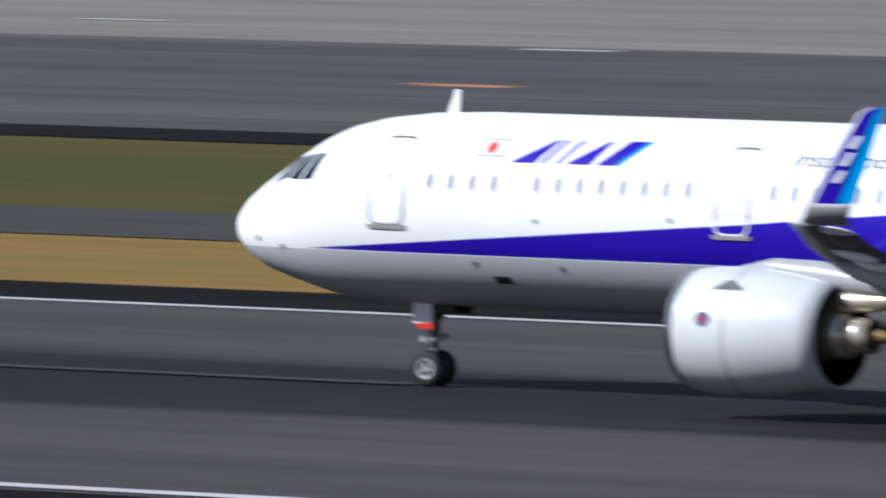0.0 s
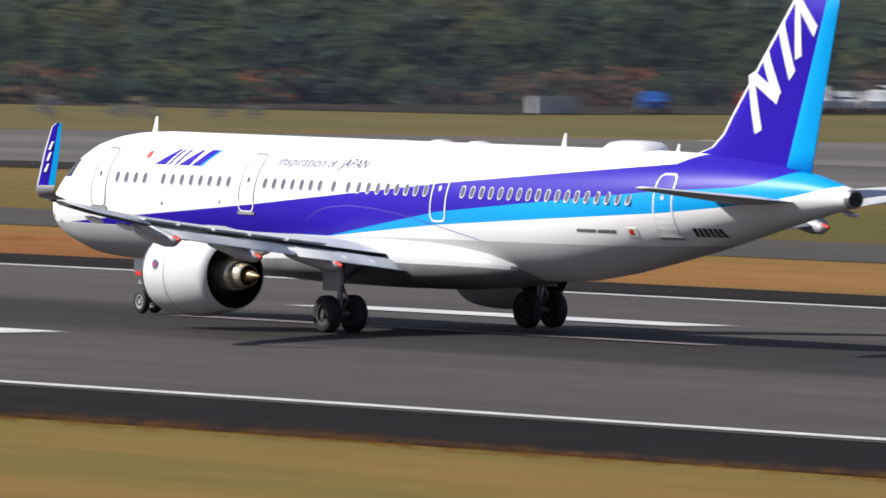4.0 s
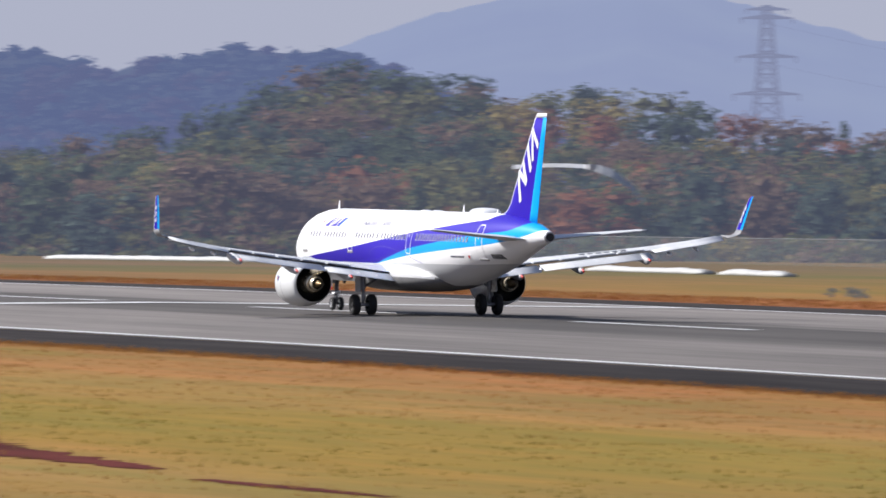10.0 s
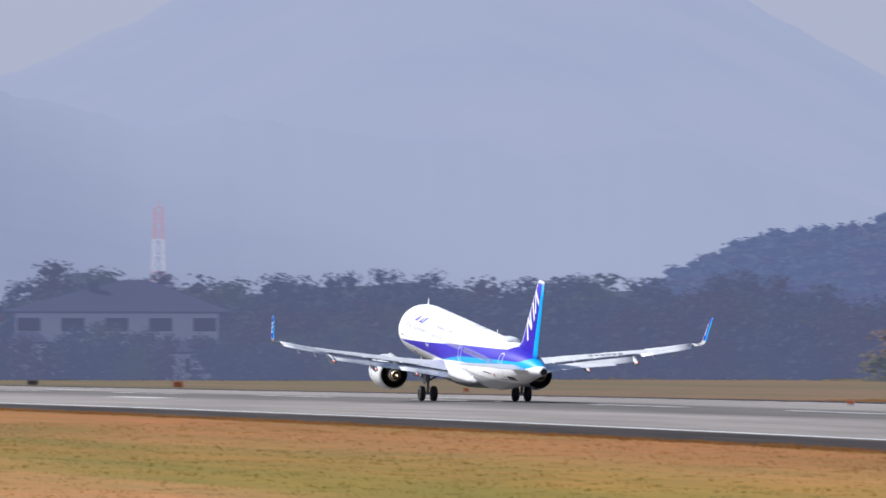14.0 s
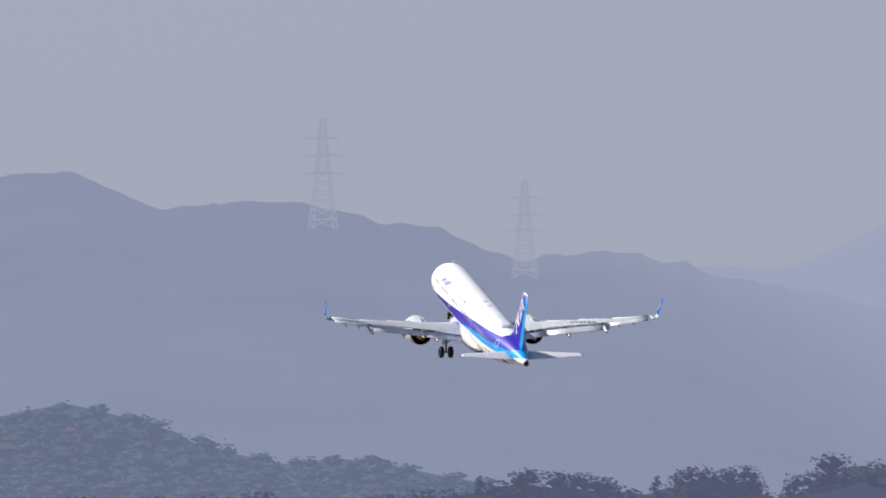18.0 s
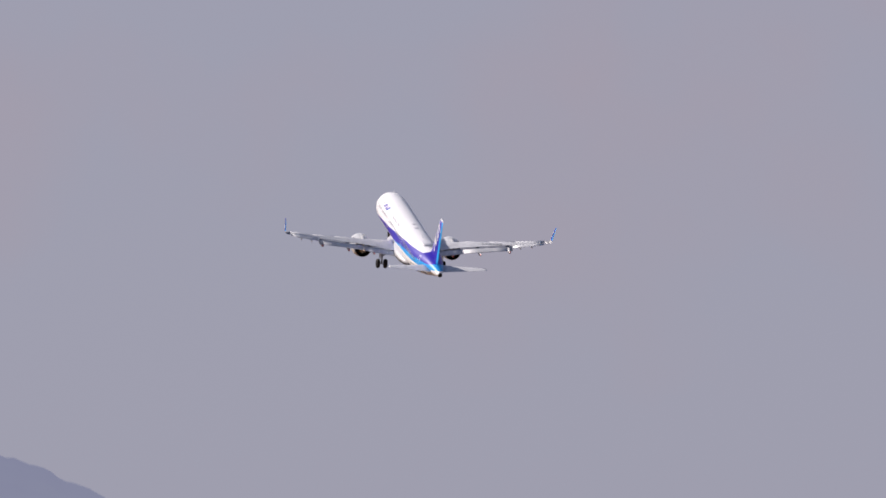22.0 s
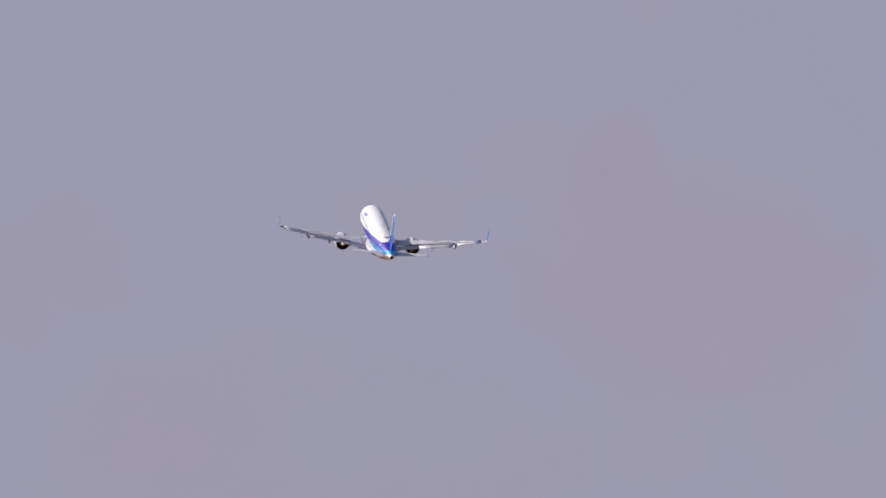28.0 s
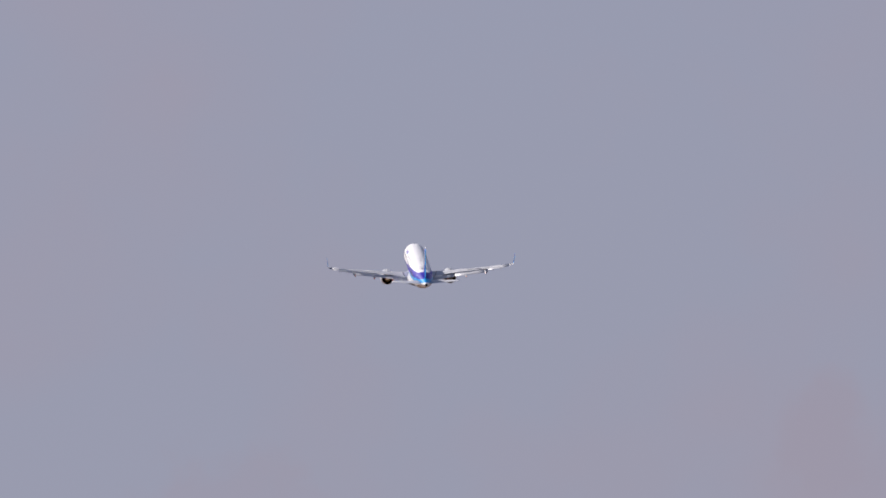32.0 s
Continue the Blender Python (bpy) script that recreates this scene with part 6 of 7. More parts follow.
def radio_mast(a, r, el_top, el_foot, width, bands, label):
    """A red and white lattice mast."""
    p = thing("radio_mast", label, "mast", at=Matrix.Translation(at_bearing(a, r, 0)))
    z0, z1 = high(r, el_foot) - 4, high(r, el_top)
    for i in range(bands):
        za, zb = z0 + (z1 - z0) * i / bands, z0 + (z1 - z0) * (i + 1) / bands
        wa, wb = width * (1 - 0.5 * i / bands), width * (1 - 0.5 * (i + 1) / bands)
        bm = bmesh.new()
        lattice(bm, za, zb, wa, wb, 2, width * 0.08)
        part("mast_section", bm, p, "red lattice section" if (bands - i) % 2 else "white lattice section", MAST_RED if (bands - i) % 2 else MAST_WHITE)
    bm = bmesh.new()
    lattice(bm, -1.0, z0, width * 1.3, width, 5, width * 0.12)
    part("mast_foot", bm, p, "grey lattice foot", MAST_GREY)
    bm = bmesh.new()
    tube(bm, (0, 0, z1), (0, 0, z1 + (z1 - z0) * 0.06), width * 0.1, width * 0.05, 6)
    part("aerial", bm, p, "", MAST_RED)
    return p


pylon(61.69, 1500, 1.25, 2.1, ((0.52, 3.2), (0.41, 3.2), (0.25, 3.4), (0.11, 3.4), (0.75, 3.6), (0.95, 3.2)), MAST_GREY, 0.075, "tall grey lattice power pylon behind the woods")
pylon(62.14, 2900, 0.29, 1.4, ((0.25, 4.0), (0.2, 4.5)), MAST_PALE, 0.12, "small hazy power pylon")
pylon(66.265, 2700, 0.49, 1.5, ((0.46, 3.0), (0.40, 3.5), (0.34, 3.5)), MAST_FAR, 0.17, "hazy grey power pylon behind the woods", 0.2)
pylon(70.685, 2300, 0.81, 3.0, ((0.795, 3.4), (0.76, 4.2), (0.605, 4.8), (0.455, 5.4)), MAST_MID, 0.18, "grey lattice power pylon behind the wooded hill", 0.2)
pylon(74.70, 1680, 0.225, 1.6, ((0.20, 1.6), (0.09, 2.8), (-0.045, 3.4)), MAST_DIM, 0.05, "grey power pylon before hazy woods", -0.2)
pylon(80.735, 4200, 1.65, 3.6, ((1.57, 5.0), (1.50, 5.5), (1.43, 5.5)), MAST_PALE, 0.22, "hazy power pylon on the mountain ridge", 1.25)
pylon(79.927, 4200, 1.40, 3.2, ((1.33, 4.6), (1.26, 5.0), (1.20, 5.0)), MAST_PALE, 0.20, "hazy power pylon on the mountain ridge", 1.05)
pylon(74.236, 3300, 0.83, 0.6, ((0.80, 1.2),), MAST_MID, 0.1, "thin hazy aerial mast on the ridge", 0.6)
pylon(74.66, 3300, 0.755, 0.5, ((0.73, 1.0),), MAST_MID, 0.08, "thin hazy aerial mast on the ridge", 0.55)
radio_mast(69.15, 1980, 0.80, 0.22, 1.25, 5, "red and white lattice radio mast behind trees")
radio_mast(78.279, 2350, 0.515, 0.1, 1.2, 4, "red and white lattice radio mast behind the hall")
radio_mast(82.184, 2850, 0.985, 0.28, 1.35, 5, "red and white lattice radio mast before the mountains")
pylon(82.25, 2850, 0.725, 0.8, ((0.70, 0.8),), MAST_FAR, 0.14, "thin grey mast beside the radio mast")


def cable(p, q, sag, radius, label):
    """A sagging wire between two points."""
    pts = [p.lerp(q, i / 14) - Vector((0, 0, sag * 4 * (i / 14) * (1 - i / 14))) for i in range(15)]
    side = (q - p).cross(Vector((0, 0, 1))).normalized()
    vs, fs = loft([[c + side * radius * math.cos(k * 1.0472) + Vector((0, 0, radius * math.sin(k * 1.0472))) for k in range(6)] for c in pts])
    me = mesh_of("power_cable", vs, fs, [MAST_MID])
    return tagged(new("power_cable", me), label, "cable", "power cables")


for e0, e1 in ((0.47, 1.05), (0.40, 0.84), (0.33, 0.62)):
    cable(at_bearing(66.265, 2700, high(2700, e0)), at_bearing(61.69, 1500, high(1500, e1)), 3.0, 0.022, "thin dark power cable between pylons")
for e0, e1 in ((0.74, 0.47), (0.58, 0.37)):
    cable(at_bearing(70.685, 2300, high(2300, e0)), at_bearing(66.265, 2700, high(2700, e1)), 9.0, 0.022, "thin dark power cable between pylons")
for e0, e1 in ((1.05, 1.1), (0.84, 0.85), (0.62, 0.6)):
    cable(at_bearing(61.69, 1500, high(1500, e0)), at_bearing(56.5, 1500, high(1500, e1)), 4.0, 0.022, "thin dark power cable between pylons")

# concrete channel before the wooded hill, placed to fit the camera's view
CONCRETE = mat("pale_concrete", (0.52, 0.53, 0.54), 0.9, 0, 0.15, 0.3, 0.2)
arc = [(71.70, 0.160), (71.62, 0.165), (71.55, 0.168), (71.47, 0.167), (71.40, 0.163), (71.35, 0.152), (71.30, 0.135), (71.26, 0.108), (71.22, 0.075), (71.19, 0.038), (71.165, 0.0), (71.14, -0.05)]
vs, fs = [], []
for i, (a, el) in enumerate(arc):
    w = 0.2 if i < 5 else 0.42
    for dz, dr in ((w, 0.6), (-w, -0.6), (-w, 2.0), (w, 2.5)):
        vs.append(at_bearing(a, 1440 + dr, high(1440, el) + dz))
for i in range(len(arc) - 1):
    for k in range(4):
        fs.append((4 * i + k, 4 * i + (k + 1) % 4, 4 * i + 4 + (k + 1) % 4, 4 * i + 4 + k))
tagged(new("concrete_channel", mesh_of("concrete_channel", vs, fs, [CONCRETE])), "pale concrete drainage channel curving down the wooded hill", "channel")
bm = bmesh.new()
box(bm, -0.4, 0.4, -0.5, 0.5, 0, 0.55, 0.06)
me = bpy.data.meshes.new("pump_box")
bm.to_mesh(me)
bm.free()
me.materials.append(PAINT)
hut = tagged(new("pump_box", me), "small white box on the concrete channel", "box")
hut.matrix_basis = Matrix.Translation(at_bearing(71.385, 1439, high(1440, 0.150)))

# ---- perimeter: fence, low white ramparts, scrub ----
MESH = bpy.data.materials.new("wire_mesh")
MESH.use_nodes = True
mn, ml = MESH.node_tree.nodes, MESH.node_tree.links
clear = mn.new("ShaderNodeBsdfTransparent")
mixer = mn.new("ShaderNodeMixShader")
mixer.inputs["Fac"].default_value = 0.055
mn["Principled BSDF"].inputs["Base Color"].default_value = (0.55, 0.56, 0.55, 1)
mn["Principled BSDF"].inputs["Roughness"].default_value = 0.7
ml.new(clear.outputs[0], mixer.inputs[1])
ml.new(mn["Principled BSDF"].outputs[0], mixer.inputs[2])
ml.new(mixer.outputs[0], mn["Material Output"].inputs["Surface"])
POST = mat("fence_post", (0.17, 0.175, 0.17), 0.6, 0.2, 0.1)
bm = bmesh.new()
tube(bm, (0, 0, 0), (0, 0, 2.5), 0.045, 0.045, 6)
POST_MESH = bpy.data.meshes.new("post")
bm.to_mesh(POST_MESH)
bm.free()
POST_MESH.materials.append(POST)


def fence(p, q, height=2.4, step=5.0):
    """A wire fence between two (along, y) points: posts, top rail and mesh."""
    a, b = Vector((-p[0], p[1], 0)), Vector((-q[0], q[1], 0))
    d = (b - a).length
    f = thing("perimeter_fence", "grey wire-mesh perimeter fence beside dry grass", "fence", "perimeter fences")
    n = max(1, int(d / step))
    zs = [ground_z(p[0] + (q[0] - p[0]) * i / n, p[1] + (q[1] - p[1]) * i / n) for i in range(n + 1)]
    pts = [a.lerp(b, i / n) + Vector((0, 0, zs[i])) for i in range(n + 1)]
    for s in pts:
        o = part("post", POST_MESH, f)
        o.location = s
    vs, fs = [], []
    for s in pts:
        vs += [s, s + Vector((0, 0, height))]
    part("wire_mesh", mesh_of("wire_mesh", vs, [(2 * i, 2 * i + 2, 2 * i + 3, 2 * i + 1) for i in range(n)], [MESH]), f, "fine grey wire mesh")
    for s, t in zip(pts, pts[1:]):
        bm = bmesh.new()
        tube(bm, s + Vector((0, 0, height)), t + Vector((0, 0, height)), 0.035, 0.035, 5)
        part("rail", bm, f, "", POST)


for p, q in (((800, 500), (890, 470)), ((890, 470), (960, 445)), ((960, 445), (1060, 432)), ((1060, 432), (1180, 425)), ((1180, 425), (1320, 440)), ((1320, 440), (1480, 455))):
    fence(p, q)
fence((835, 560), (838, 690), 2.2, 4.0)

SHEET = mat("white_sheeting", (0.46, 0.46, 0.45), 0.6, 0, 0.12, 0.6, 0.4)


def rampart(p, q, high_m, wide, name="white_rampart", label="low sagging white sheet-covered rampart in the grass", material=None, lift=0.0):
    """A low rounded bank between two (along, y) points, with an uneven crest."""
    a, b = Vector((-p[0], p[1], 0)), Vector((-q[0], q[1], 0))
    n = max(4, int((b - a).length / 3))
    side = (b - a).cross(Vector((0, 0, 1))).normalized()
    rings = []
    for i in range(n + 1):
        u = i / n
        g = ground_z(p[0] + (q[0] - p[0]) * u, p[1] + (q[1] - p[1]) * u) + lift
        c = a.lerp(b, u)
        h2 = high_m * (0.85 + 0.3 * noise.noise((c.x * 0.21, c.y * 0.2, 1))) * (0.6 if i in (0, n) else 1)
        rings.append([c + side * wide * math.cos(t) + Vector((0, 0, g + h2 * max(0.0, math.sin(t)) - (0.05 if math.sin(t) <= 0.01 else 0))) for t in np.linspace(math.pi, 0, 8)])
    vs, fs = loft(rings)
    return tagged(new(name, mesh_of(name, vs, fs, [material or SHEET], True)), label, "rampart")


for p, q in (((1335, 394), (1272, 398)), ((1122, 378), (1078, 373)), ((1074, 373), (1050, 370)), ((1008, 373), (1002, 383)), ((881, 411), (884, 423))):
    rampart(p, q, 0.45, 0.6)
rampart((1412, 272), (2450, 418), 0.5, 0.6, "blast_wall", "long low blue-grey blast wall beyond the runway's end", mat("blue_grey_concrete", (0.15, 0.18, 0.23), 0.8, 0, 0.1, 0.2))

# connecting taxiways and darker paving further along
patch("taxiway_bend", ((640, 405), (740, 404), (790, 392), (818, 374), (850, 372), (902, 408), (905, 448), (770, 465), (640, 525)), TAXIWAY, -0.015, "weathered grey taxiway bend", "taxiway")
patch("taxiway_bend_shoulder", ((640, 396), (700, 390), (727, 379), (746, 350), (740, 334), (768, 331), (786, 336), (806, 350), (830, 370), (818, 374), (790, 392), (740, 404), (640, 405)), mat("worn_dark_shoulder", (0.062, 0.056, 0.052), 0.9, 0, 0.2, 0.2), -0.02, "black asphalt shoulder of the taxiway bend", "taxiway")
patch("turn_off", ((842, 318), (862, 318), (868, 322), (848, 322)), TAXIWAY, -0.012, "short grey paved turn-off", "taxiway")
strip("apron", -700, 640, 525, 960, APRON, -0.03, "pale concrete apron before the hangars", category="apron", step=120)
strip("parking_lot", 640, 830, 640, 1000, TAXIWAY, -0.03, "grey asphalt yard before the hangars", category="parking lot", step=60)
strip("yard", 640, 706, 525, 640, TAXIWAY, -0.03, "weathered grey asphalt yard beside the taxiway", category="pavement")
strip("car_park", 822, 960, 560, 720, SHOULDER, -0.02, "dark asphalt car park", category="car park", step=60)
for a0, a1, y0, y1 in ((321, 325, 462.5, 464.5),):
    strip("taxi_line", a0, a1, y0, y1, YELLOW, -0.006, "worn orange taxi guide line", taxiway)
for a0, y0 in ((322, 464), (392, 483), (405, 555), (697, 492), (430, 505), (355, 520)):
    strip("paint_mark", a0, a0 + 5, y0, y0 + 1.6, PAINT if y0 > 484 else YELLOW, -0.004, "worn paint mark", taxiway)
# bands of stained and resealed paving
STAIN = mat("resealed_dark_asphalt", (0.068, 0.063, 0.062), 0.9, 0, 0.2, 0.1, 0.15, stretch=(0.15, 1, 1))
for a0, a1, y0, y1 in ((-700, 395, 448, 500), (395, 900, 436, 446), (395, 640, 478, 486), (300, 640, 503, 511)):
    strip("dark_band", a0, min(a1, 640), y0, y1, STAIN, -0.01, "darker resealed band", taxiway)
for k, line in enumerate((((522, 145.5, 4.0), (508, 143.5, 4.2), (494, 141.5, 3.0), (484, 140.4, 1.9), (474, 139.6, 1.8), (463, 139.0, 1.3), (457, 138.6, 0.5)), ((446, 136.8, 0.5), (437, 136.9, 0.9), (427, 137.2, 0.4)))):
    rng = np.random.default_rng(70 + k)
    rim = []
    for a in np.linspace(line[0][0], line[-1][0], 70):
        y, w = profile([(p[0], p[1]) for p in line[::-1]], a), profile([(p[0], p[2]) for p in line[::-1]], a)
        rim.append((a, y, w))
    pts = [(a, y + w * (0.45 + 0.65 * rng.random())) for a, y, w in rim] + [(a, y - w * (0.45 + 0.65 * rng.random())) for a, y, w in rim[::-1]]
    patch("rusty_turf", pts, RUST, -0.045, "rust-red patch of dried turf", "turf")


# ---- signs and markers by the runway ----
ORANGE = mat("signal_orange", (0.75, 0.20, 0.06), 0.5, 0, 0.05)
SIGN_YELLOW = mat("sign_yellow", (0.55, 0.38, 0.02), 0.5, 0, 0.1)


def marker(a, y, w, hgt, material, name, label, facing=70):
    t = thing(name, label, "sign" if "sign" in name else "marker", at=pose(-a, y, ground_z(a, y) - 0.06, 0, 0, facing))
    bm = bmesh.new()
    box(bm, -w / 2, w / 2, -0.15, 0.15, 0.18, 0.18 + hgt, 0.03)
    part("panel", bm, t, "", material)
    for s in (-0.35, 0.35):
        bm = bmesh.new()
        tube(bm, (s * w, 0, -0.05), (s * w, 0, 0.2), 0.05, 0.05, 8)
        part("leg", bm, t, "", POST)
    return t


sg = marker(823, 309, 2.3, 0.75, SIGN_YELLOW, "guidance_sign", "yellow taxiway guidance sign in the grass")
bm = bmesh.new()
box(bm, 1.16, 1.75, -0.15, 0.15, 0.18, 0.93, 0.03)
part("end_panel", bm, sg, "orange end panel", ORANGE)
for a, y in ((816, 319), (836, 330), (868, 352), (1291, 297), (1056, 273), (1388, 290), (1515, 281), (1600, 300), (570, 392)):
    marker(a, y, *((0.5, 0.3) if 1000 < a < 1300 else (0.9, 0.55)), ORANGE, "edge_marker", "small orange runway marker box")
for a, y in ((1452, 288),):
    marker(a, y, 1.1, 0.45, mat("weathered_box", (0.22, 0.17, 0.13), 0.8, 0, 0.2, 2), "equipment_box", "dark weathered equipment box")
# windsock
ws = thing("windsock", "orange and white windsock hanging on a pole", "windsock", at=pose(-1600, 289, ground_z(1600, 289) - 0.05, 0, 0, 80))
bm = bmesh.new()
tube(bm, (0, 0, 0), (0, 0, 5.2), 0.07, 0.05, 8)
part("pole", bm, ws, "white pole", POST)
for i in range(5):
    bm = bmesh.new()
    tube(bm, (0.1 + 0.16 * i, 0, 5.0 - 0.62 * i), (0.1 + 0.16 * (i + 1), 0, 5.0 - 0.62 * (i + 1)), 0.46 - 0.05 * i, 0.41 - 0.05 * i, 12)
    part("sock_ring", bm, ws, "orange cloth ring" if i % 2 == 0 else "white cloth ring", ORANGE if i % 2 == 0 else PAINT)

# ---- hall with a broad tiled roof, and small houses ----
# tiles, plaster and panes carry painted haze as a faint emission
ROOF = haze_glow_mat("hazy_grey_tiles", (0.030, 0.033, 0.046), (0.058, 0.064, 0.110))
HALL = haze_glow_mat("hazy_white_plaster", (0.13, 0.135, 0.14), (0.085, 0.094, 0.145))
HAZY_PANE = haze_glow_mat("hazy_dark_glass", (0.02, 0.022, 0.03), (0.056, 0.062, 0.102))
RED_ROOF = haze_glow_mat("hazy_red_tiles", (0.04, 0.02, 0.02), (0.075, 0.058, 0.086))


def house(a, r, wide, deep, base, eave, ridge, ridge_half, roof, label, windows=6, turn=0.0, shift=0.0):
    t = thing("house", label, "house", at=Matrix.Translation(at_bearing(a, r, 0)) @ Matrix.Rotation(radians(a + turn), 4, "Z"))
    bm = bmesh.new()
    box(bm, -wide * 0.44, wide * 0.44, -deep * 0.42, deep * 0.42, base, eave)
    w = part("wall", bm, t, "pale plaster walls", HALL)
    vs = [(-wide / 2, -deep / 2, eave - 0.25), (wide / 2, -deep / 2, eave - 0.25), (wide / 2, deep / 2, eave - 0.25), (-wide / 2, deep / 2, eave - 0.25),
          (-wide / 2, -deep / 2, eave), (wide / 2, -deep / 2, eave), (wide / 2, deep / 2, eave), (-wide / 2, deep / 2, eave), (shift - ridge_half, 0, ridge), (shift + ridge_half, 0, ridge)]
    fs = [(3, 2, 1, 0), (0, 1, 5, 4), (1, 2, 6, 5), (2, 3, 7, 6), (3, 0, 4, 7), (4, 5, 9, 8), (5, 6, 9), (6, 7, 8, 9), (7, 4, 8)]
    roof_ob = part("roof", mesh_of("roof", vs, fs, [roof]), t, "dark hipped tile roof")
    for i in range(windows):
        x = -wide * 0.38 + wide * 0.76 * i / max(1, windows - 1)
        for z in (eave - 1.6,):
            bm = bmesh.new()
            box(bm, x - wide * 0.05, x + wide * 0.05, -deep * 0.42 - 0.06, -deep * 0.42 + 0.1, z - 0.8, z + 0.8)
            part("window", bm, w, "", HAZY_PANE)
    return roof_ob


rf = house(78.445, 1740, 28.0, 18, 1, 11.05, 14.9, 1.5, ROOF, "broad two-storey hall with a grey hipped tile roof", 5, 0.0, 2.2)
bm = bmesh.new()
box(bm, -3.4, -2.2, -3.5, -2.7, 12.4, 14.6, 0.08)
part("chimney", bm, rf, "", ROOF)
house(78.98, 1735, 4.5, 6, 2, 10.0, 12.1, 1.4, RED_ROOF, "small house with a red tile roof", 2)
house(78.80, 1700, 5, 6, 2, 7.4, 8.6, 1.2, ROOF, "small pale house among trees", 2)
house(79.75, 1735, 5, 6, 2, 5.6, 6.9, 1.4, ROOF, "small pale house among trees", 2)
house(78.16, 1700, 6, 6, 2, 6.2, 7.4, 1.6, ROOF, "small pale house among trees", 3)


# ---- hangars ----
HANGAR = mat("hangar_white_cladding", (0.66, 0.655, 0.62), 0.7, 0, 0.06, 0.2, 0.1, stretch=(6, 1, 0.3))
SHUTTER = mat("grey_shutter", (0.20, 0.21, 0.23), 0.6, 0.1, 0.08, 0.3, 0.2, stretch=(1, 1, 8))
# shade inside the open bays, put into the back wall's colour
INSIDE = mat("bay_inner_shade", (0.035, 0.032, 0.036), 0.9, 0, 0.2, 0.4)


def hangar(a0, a1, y, kinds, tall, label):
    """A row of bays facing the runway: w wall, d open dark bay, s shutter, p wall with a window."""
    t = thing("hangar", label, "hangar")
    n = len(kinds)
    step = (a1 - a0) / n
    for i, k in enumerate(kinds):
        x0, x1 = -(a0 + step * (i + 1)), -(a0 + step * i)
        g = ground_z(a0 + step * i, y) - 0.1
        bm = bmesh.new()
        if k in "wp":
            box(bm, x0, x1, y, y + 0.4, g, g + tall)
        else:
            box(bm, x0, x1, y, y + 0.4, g + tall * 0.72, g + tall)
            box(bm, x0, x0 + 0.5, y - 0.1, y + 0.4, g, g + tall * 0.72)
        w = part("wall", bm, t, "", HANGAR)
        if k == "s":
            edge = [(y + 0.15 + 0.05 * (j % 2), g + j * tall * 0.72 / 28) for j in range(29)] + [(y + 0.3, g + tall * 0.72), (y + 0.3, g)]
            vs, fs = loft([[(x, yy, zz) for yy, zz in edge] for x in (x0 + 0.5, x1)])
            part("shutter", mesh_of("shutter", vs, fs, [SHUTTER]), w, "grey roller shutter")
        if k == "d":
            bm = bmesh.new()
            box(bm, x0, x1, y + 5, y + 5.2, g, g + tall)
            part("back_wall", bm, w, "dark back wall standing in for inner shade", INSIDE)
        if k == "p":
            bm = bmesh.new()
            xm = (x0 + x1) / 2
            box(bm, xm - 0.7, xm + 0.7, y - 0.05, y + 0.1, g + 1.3, g + 2.6)
            part("window", bm, w, "dark window", GLASS)
        if k == "w":
            bm = bmesh.new()
            box(bm, x0, x1, y - 0.03, y + 0.01, g + 2.3, g + 2.38)
            part("ledge", bm, w, "", SHUTTER)
    g = ground_z((a0 + a1) / 2, y)
    bm = bmesh.new()
    box(bm, -a1 - 0.5, -a0 + 0.5, y - 0.6, y + 24, g + tall - 0.3, g + tall + 0.3)
    part("roof", bm, t, "flat grey roof", SHUTTER)
    for x0 in (-a1, -a0 - 0.3):
        part("end_wall", box(bmesh.new(), x0, x0 + 0.3, y, y + 23, g - 3, g + tall), t, "", SHUTTER)
    return t


hangar(858, 895.5, 733, "wswpw", 7.5, "white clad maintenance building with a window")
hangar(770, 858, 752, "wdwswpwsdwwds", 8.5, "long white hangar with open bays and shutters")
hangar(700, 770, 742, "wdswwdwswp", 8.0, "white hangar with grey shutters and open bays")
hangar(640, 700, 735, "wswdwws", 8.0, "white hangar with grey shutters")
rampart((792, 713), (775, 742), 1.6, 3.0, "grass_mound", "grass-topped mound before the hangars", GRASS)


# ---- vehicles ----
CAR_PAINT = {"white": mat("car_white", (0.70, 0.71, 0.72), 0.25, 0, 0.03, coat=0.5), "black": mat("car_black", (0.02, 0.021, 0.028), 0.2, 0, 0.05, coat=0.6), "silver": mat("car_silver", (0.52, 0.53, 0.55), 0.3, 0.15, 0.04, coat=0.4),
             "blue": mat("car_blue", (0.03, 0.12, 0.42), 0.25, 0, 0.04, coat=0.5), "red": mat("car_red", (0.40, 0.03, 0.02), 0.25, 0, 0.04, coat=0.5), "yellow": mat("car_yellow", (0.72, 0.45, 0.01), 0.3, 0, 0.04, coat=0.4)}
TC, RC = wheel_meshes(0.31, 0.20)


